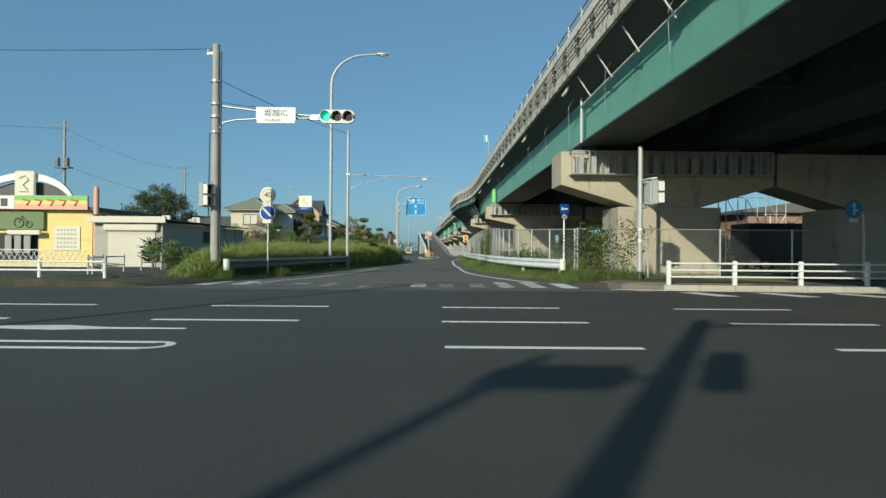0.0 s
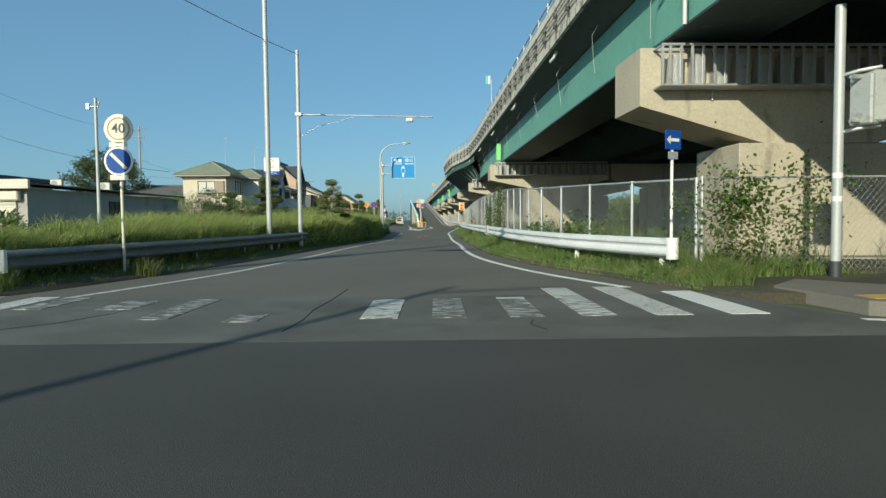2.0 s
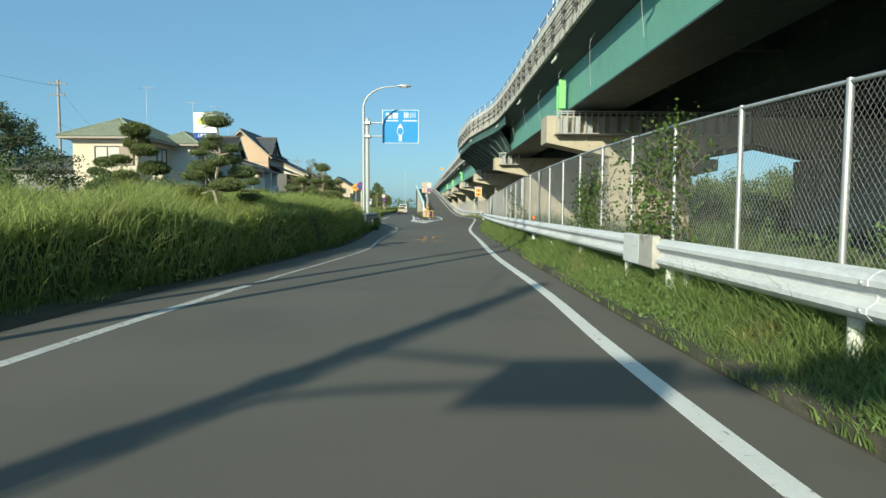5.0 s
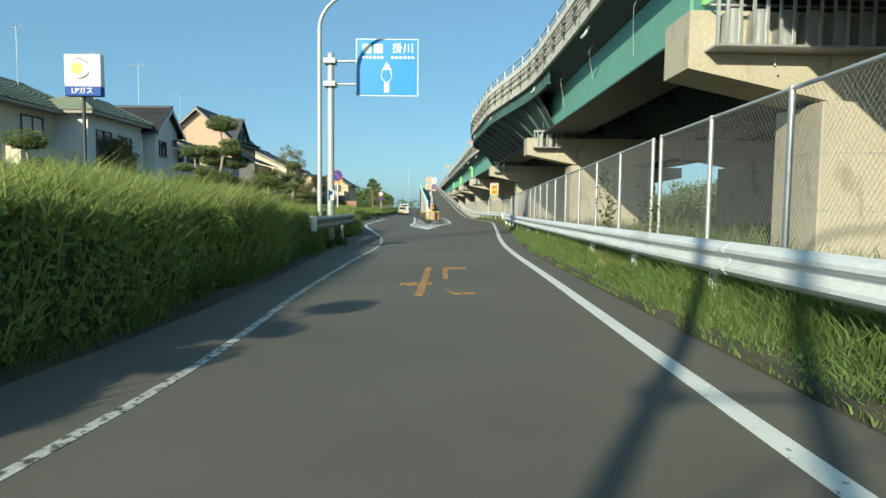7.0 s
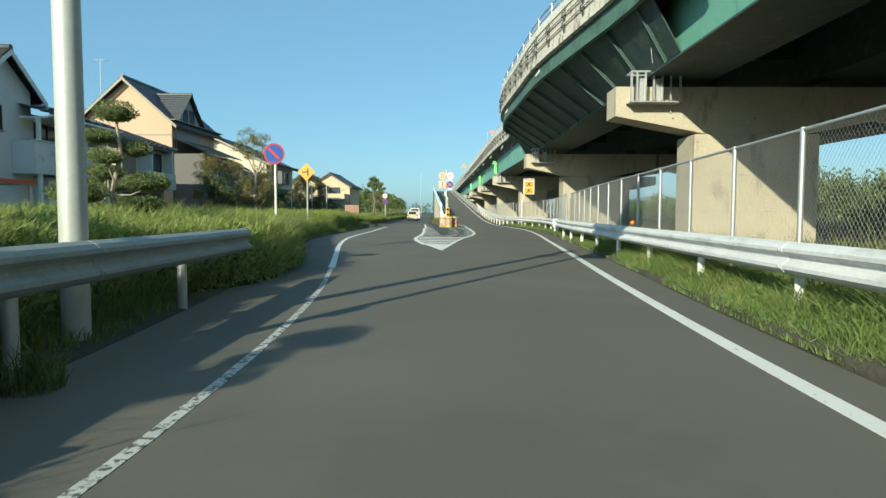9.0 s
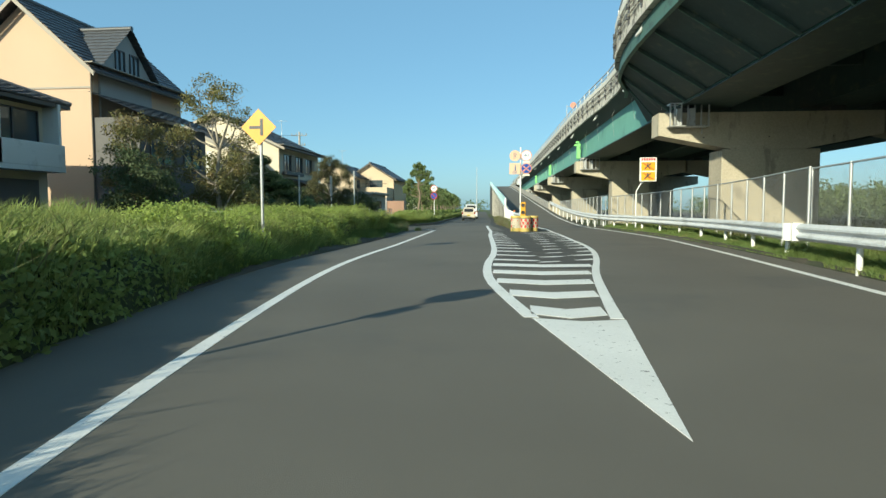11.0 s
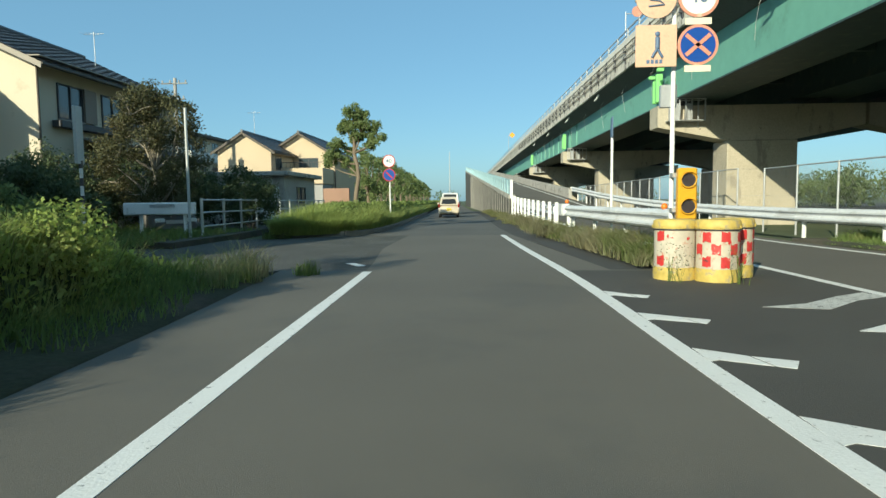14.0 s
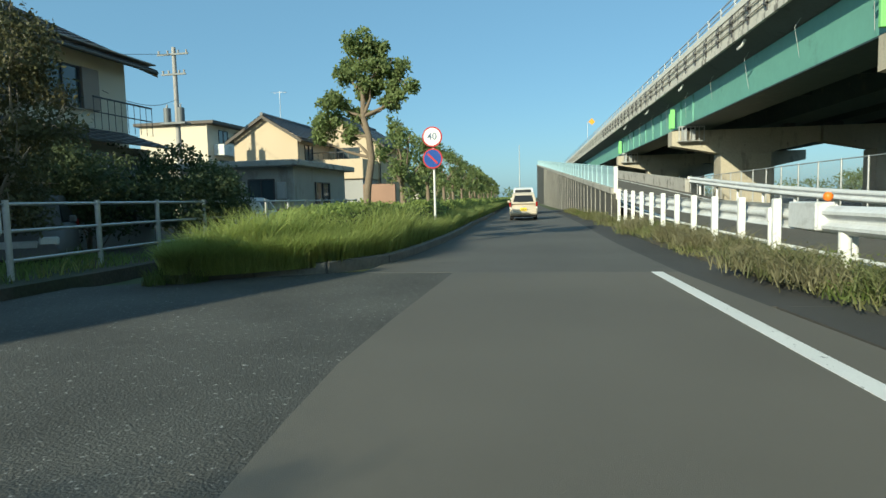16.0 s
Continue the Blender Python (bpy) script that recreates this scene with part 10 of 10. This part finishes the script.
tree("garden_tree", -17.2, 122.0, 5.2, "broad olive-brown tree over the pipe fence", scatter(18, 1.6, 1.4, 1.2, 4.9, 0.65, 0.95), 24000, 0.085, "leaf_olive", r=0.11, bark="bark_pale", wire=4)
tree("garden_tree", -16.2, 96.3, 4.7, "grey-green half-bare garden tree before a tall house", scatter(13, 1.25, 1.1, 1.2, 4.4, 0.5, 0.75), 10500, 0.08, "leaf_brown", r=0.08, bark="bark_pale", wire=5)
tree("garden_tree", -18.2, 76.7, 4.9, "olive-brown garden tree before a grey house", scatter(12, 1.1, 1.1, 1.4, 4.5, 0.55, 0.8), 9000, 0.10, "leaf_brown", r=0.09)
tree("garden_tree", -37.2, 80.0, 9.4, "broad dark round-headed tree between houses", scatter(20, 4.3, 4.0, 3.0, 8.6, 1.5, 2.1), 16000, 0.22, "leaf_dark", r=0.28)
tree("street_tree", -10.95, 125.9, 5.5, "street tree with forked trunk and rounded leaf clumps",
     [(-0.02, 0, 4.78, 0.46), (0.32, 0.1, 4.62, 0.38), (-0.36, 0.1, 4.25, 0.42), (0.66, 0.1, 4.3, 0.44), (0.22, -0.1, 4.1, 0.50), (0.10, 0.2, 3.75, 0.40), (0.98, 0, 3.72, 0.36), (0.62, 0.2, 3.5, 0.34), (-0.62, -0.1, 3.5, 0.38), (-0.85, 0.1, 3.05, 0.42), (-0.5, 0.2, 2.85, 0.34), (-1.05, 0.1, 2.7, 0.28), (-0.2, 0.3, 3.2, 0.32)], 13000, 0.085, "leaf",
     trunk=[(0.05, 0, -0.1), (-0.02, 0, 0.8), (0.05, 0, 1.5), (0.17, 0, 2.2), (0.12, 0, 2.7), (0.0, 0, 3.15), (0.02, 0, 3.7), (-0.05, 0, 4.2)], r=0.085, flat=0.78, group="street trees")
for i, (x, y, h) in enumerate(((-11.5, 131.5, 3.9), (-11.9, 137.5, 4.1), (-12.3, 143.5, 4.3), (-12.9, 150, 4.6), (-13.4, 157, 4.4), (-13.9, 165, 4.8), (-14.6, 174, 4.8), (-15.4, 184, 5.0), (-16.2, 196, 5.2), (-17.4, 212, 5.4), (-18.8, 232, 5.6), (-20.5, 256, 6.0), (-22.5, 284, 6.0))):
    tree("street_tree", x, y, h, "leafy street tree in the planted strip", scatter(8, 0.95, 0.95, h * 0.42, h * 0.92, 0.34, 0.58), 2800 if y < 170 else 1300, 0.11 if y < 170 else 0.24, "leaf", r=0.11, group="street trees")

# distant trees: clumped crowns standing on the ground
def far_row(name, spots, label, size=0.55, n=240):
    cs, rs = [], []
    for x, y, h, w in spots:
        for k in range(7):
            a = k * 2.4 + x
            cs.append((x + math.cos(a) * w * 0.55, y + math.sin(a) * w * 0.55, h * (0.25 + 0.55 * (k + 0.5) / 7)))
            rs.append(w * (0.6 - 0.03 * k))
    p, d = blob_points(cs, rs, n, 0.6, 0.9)
    p[:, 2] = np.maximum(p[:, 2], 0.05)
    single(name, leaves(p, np.full(len(p), size), name, "far_trees", face=d), "far_trees", label, "trees", kind="stuff")


far_row("far_trees", [(-24 - i * 1.1 + rng.uniform(-3, 3), 185 + i * 15 + rng.uniform(-4, 4), rng.uniform(5.5, 8.5), rng.uniform(3.5, 5.5)) for i in range(16)], "distant dark tree line beyond the houses", 0.5, 160)
far_row("far_trees", [(rng.uniform(34, 42), 66 + i * 6.5 + rng.uniform(-2, 2), rng.uniform(5.0, 7.4) if i < 11 else rng.uniform(3.0, 4.6), rng.uniform(2.4, 3.4)) for i in range(24)], "leafy thicket beyond the viaduct", 0.32, 190)
far_row("far_trees", [(rng.uniform(31, 38), 88 + i * 4.6 + rng.uniform(-2, 2), rng.uniform(4.8, 7.0) if i < 10 else rng.uniform(3.2, 5.4), rng.uniform(2.2, 3.2)) for i in range(23)], "leafy thicket beyond the viaduct", 0.32, 170)
far_row("far_trees", [(rng.uniform(30, 36), 60 + i * 5 + rng.uniform(-2, 2), rng.uniform(3.4, 5.0), rng.uniform(2.2, 3.2)) for i in range(15)], "olive thicket beyond the viaduct", 0.32, 180)
far_row("far_trees", [(rng.uniform(36, 75), 50 + i * 9 + rng.uniform(-4, 4), rng.uniform(3.2, 6.0), rng.uniform(2.5, 4.0)) for i in range(13)], "sunlit trees beyond the viaduct", 0.38, 170)
far_row("far_trees", [(-420 + i * 26 + rng.uniform(-8, 8), 560 + rng.uniform(-40, 60), rng.uniform(7, 12), rng.uniform(9, 14)) for i in range(40)], "low tree line on the horizon", 1.6, 45)
far_row("far_trees", [(-60 - i * 9 + rng.uniform(-3, 3), 150 + rng.uniform(-14, 20), rng.uniform(5, 8), rng.uniform(3.5, 5)) for i in range(10)], "garden trees between far houses", 0.5, 110)

tuft(-8.1, 21.4, 0.75, 900, 0.75, "grass", "bushy grass round the signal pole's foot", (0.05, -0.1))
tuft(-9.0, 21.6, 0.6, 500, 0.6, "grass", "bushy grass round the signal pole's foot", (0.05, -0.1))

# plants by the shop
for x, y, hh in ((-20.9, 37.6, 1.3), (-15.8, 33.2, 1.9)):
    n = 160
    a = rng.uniform(0, 2 * np.pi, n)
    f = rng.uniform(0.25, 1, n)
    p = np.stack([x + 0.05 * np.cos(a), y + 0.05 * np.sin(a), hh * 0.75 * f], 1)
    yu = thing("yucca", "spiky yucca with stiff sword leaves by the shed", "yucca", group="yuccas")
    part("stem", Geo().tube([(x, y, -0.05), (x + 0.03, y, hh * 0.45), (x, y, hh * 0.78)], [0.07, 0.06, 0.05], 7), "bark", yu)
    part("foliage", leaves(p, np.full(n, 0.62), "foliage", "leaf_dark", outward=np.stack([np.cos(a), np.sin(a), 0.5 * f], 1) * 2.2, slim=0.09), "leaf_dark", yu)
for x, y, h in ((-13.9, 30.5, 1.5), (-14.3, 33.0, 1.3), (-15.4, 36.0, 1.2)):
    tree("shrub", x, y, h, "leafy dark shrub behind the yard railing", scatter(6, 0.9, 0.9, h * 0.3, h * 0.8, h * 0.28, h * 0.36), 2600, 0.10, "leaf", r=0.04, fork=0.3, category="shrub", group="shrubs")
x, y = rng.uniform(-30, -9.6, 5200), rng.normal(18.9, 0.35, 5200)
single("pavement_weeds", blades(np.stack([x, y, np.zeros(5200)], 1), (0.13 + 0.1 * rough(x, y, 1.3)) * rng.uniform(0.4, 1.5, 5200) + 0.02, np.full(5200, 0.008), 0.6, (0, 0), "pavement_weeds"), "grass", "low weeds along the shop railing", "weeds", kind="stuff")

# shrubs behind the bank, before the houses
for x, y, h, m in ((-19.6, 53.0, 3.2, "leaf"), (-18.0, 54.0, 3.6, "leaf"), (-16.4, 55.0, 3.8, "leaf_dark"), (-14.6, 56.0, 3.3, "leaf"), (-13.0, 57.0, 2.7, "leaf_dark"), (-9.8, 50.0, 2.2, "leaf_dark"), (-8.9, 53.0, 2.3, "leaf")):
    tree("shrub", x, y, h, "dense leafy garden shrub behind the bank", scatter(7, 1.2, 1.2, h * 0.3, h * 0.82, h * 0.24, h * 0.3), 4200, 0.10, m, r=0.05, fork=0.3, category="shrub", group="shrubs")
# grass hanging over the front of the strip's kerb
k = rng.uniform(0, 4, 7000)
fx, fy = np.interp(k, range(5), (-12.3, -11.6, -10.93, -10.4, -9.88)), np.interp(k, range(5), (120.75, 121.25, 121.85, 122.5, 123.9))
w = np.abs(rng.normal(0, 0.35, len(k)))
p = np.stack([fx - 0.25 * w, fy + w, np.full(len(k), 0.08)], 1)
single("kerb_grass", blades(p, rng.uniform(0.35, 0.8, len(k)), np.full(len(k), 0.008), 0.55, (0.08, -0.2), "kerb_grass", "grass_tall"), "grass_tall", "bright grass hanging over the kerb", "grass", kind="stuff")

# ---- vehicles ahead on the lane ----
def car(m, body, label, L, W, Hh, hood, plate, van=False):
    """A small car, built facing +y with its tail at y = 0: body shell, glass, lamps, bumper, wheels."""
    t = thing("car", label, "car", m, group="cars ahead")
    w = W / 2
    belt = 0.92 if not van else 1.05
    sec = [(0.0, 0.28, belt * 0.62, 0.98), (0.06, 0.24, belt * 0.8, 1.0), (0.30, 0.22, belt, 1.0), (L * 0.5, 0.22, belt, 1.0), (L - hood, 0.22, belt - 0.02, 1.0), (L - 0.25, 0.24, belt - 0.22, 0.97), (L, 0.3, belt - 0.38, 0.9)]
    rings = []
    for y, z0, z1, s in sec:
        rings.append([(-w * s + 0.06, y, z0), (w * s - 0.06, y, z0), (w * s, y, z0 + 0.12), (w * s, y, z1 - 0.1), (w * s - 0.08, y, z1), (-w * s + 0.08, y, z1), (-w * s, y, z1 - 0.1), (-w * s, y, z0 + 0.12)])
    part("body", Geo().sweep([r[::-1] for r in rings], smooth=True), body, t)
    y0, y1 = (0.10, L - hood) if not van else (0.05, L - hood + 0.2)
    top = Hh
    cab = [(y0, belt - 0.02, w - 0.06), (y0 + (0.28 if not van else 0.1), top - 0.1, w - 0.16), (y0 + 0.5, top, w - 0.2), (y1 - 0.9, top, w - 0.2), (y1 - 0.55, top - 0.08, w - 0.18), (y1 + 0.1, belt - 0.05, w - 0.07)]
    lower = [[(-cw, cy, belt - 0.04), (cw, cy, belt - 0.04), (cw if cz < belt else cw, cy, cz), (-cw, cy, cz)] for cy, cz, cw in cab]
    ch = part("cabin", Geo().sweep([r[::-1] for r in lower]), body, t)
    a, b = cab[0], cab[1]
    rw = part("rear_window", Geo().add([(-w + 0.2, a[0] + 0.03, belt + 0.06), (w - 0.2, a[0] + 0.03, belt + 0.06), (w - 0.28, b[0] - 0.04, b[1] - 0.06), (-w + 0.28, b[0] - 0.04, b[1] - 0.06)], [(0, 1, 2, 3)]), "glass_car", ch)
    for s in (-1, 1):
        part("side_window", Geo().add([(s * (w - 0.075), y0 + 0.45, belt + 0.04), (s * (w - 0.075), y1 - 0.15, belt + 0.04), (s * (w - 0.165), y1 - 0.6, top - 0.14), (s * (w - 0.165), y0 + 0.6, top - 0.14)], [(0, 1, 2, 3) if s > 0 else (3, 2, 1, 0)]), "glass_car", ch)
        part("tail_lamp", Geo().box((s * (w - 0.04) - 0.055, -0.02, belt - 0.2), (s * (w - 0.04) + 0.055, 0.12, belt + (0.06 if not van else -0.02)), bevel=0.03), "lamp_red", t)
        part("reversing_lamp", Geo().box((s * (w - 0.05) - 0.06, -0.022, belt - 0.3), (s * (w - 0.05) + 0.06, 0.08, belt - 0.23), bevel=0.015), "sign_white", t)
        part("mirror", Geo().box((s * (w + 0.08) - 0.07, y1 - 0.35, belt), (s * (w + 0.08) + 0.07, y1 - 0.22, belt + 0.15), bevel=0.03), body, t)
    for s in (-1, 1):
        part("headlamp", Geo().box((s * (w - 0.24) - 0.16, L - 0.22, belt - 0.40), (s * (w - 0.24) + 0.16, L - 0.02, belt - 0.24), bevel=0.03), "sign_white", t)
    part("grille", Geo().box((-0.34, L - 0.1, belt - 0.44), (0.34, L + 0.01, belt - 0.30), bevel=0.02), "galv", t)
    part("bumper", Geo().box((-w + 0.02, -0.09, 0.30), (w - 0.02, 0.1, 0.52), bevel=0.05), body, t)
    pl = part("number_plate", Geo().box((-0.165, -0.105, 0.50), (0.165, -0.09, 0.665), bevel=0.004), plate, t)
    bars(pl, 0, -0.105, 0.56, 0.24, 0.07, 4, "ink", 0.35)
    part("badge", Geo().disc((0, -0.004, belt - 0.2), 0.04, "y", 12, 0.02), "galv", t)
    part("wiper", Geo().box((-0.25, a[0] - 0.01, belt + 0.05), (0.2, a[0] + 0.02, belt + 0.075)), "black", t)
    part("underside", Geo().box((-w + 0.1, 0.1, 0.16), (w - 0.1, L - 0.2, 0.26)), "black", t)
    part("exhaust", Geo().tube([(w - 0.45, -0.06, 0.24), (w - 0.45, 0.4, 0.24)], 0.03, 8), "dark_metal", t)
    for s in (-1, 1):
        for y in (0.55, L - 0.65):
            x = s * (w - 0.1)
            wh = part("wheel", Geo().tube([(x - 0.085, y, 0.27), (x + 0.085, y, 0.27)], 0.27, 20), "tyre", t)
            part("rim", Geo().tube([(x + s * 0.086, y, 0.27), (x + s * 0.09, y, 0.27)], 0.17, 14), "galv", wh)
    return t


car(pose(-8.25, 145.0, 0, 0, 0, 3.0), "car_gold", "champagne-gold small hatchback driving in the lane", 3.4, 1.48, 1.48, 0.85, "plate_yellow")
car(pose(-8.85, 157.0, 0, 0, 0, 3.0), "car_white", "white one-box van driving further ahead", 4.4, 1.69, 1.95, 0.45, "sign_white", True)
# parked beside the store
car(pose(-18.5, 124.6, 0, 0, 0, -143), "wall_dark", "black car parked behind the railing", 3.6, 1.5, 1.5, 0.85, "sign_white")
car(pose(-17.0, 133.6, 0, 0, 0, 95), "car_white", "pale car parked before the store", 3.5, 1.5, 1.45, 0.85, "sign_white")
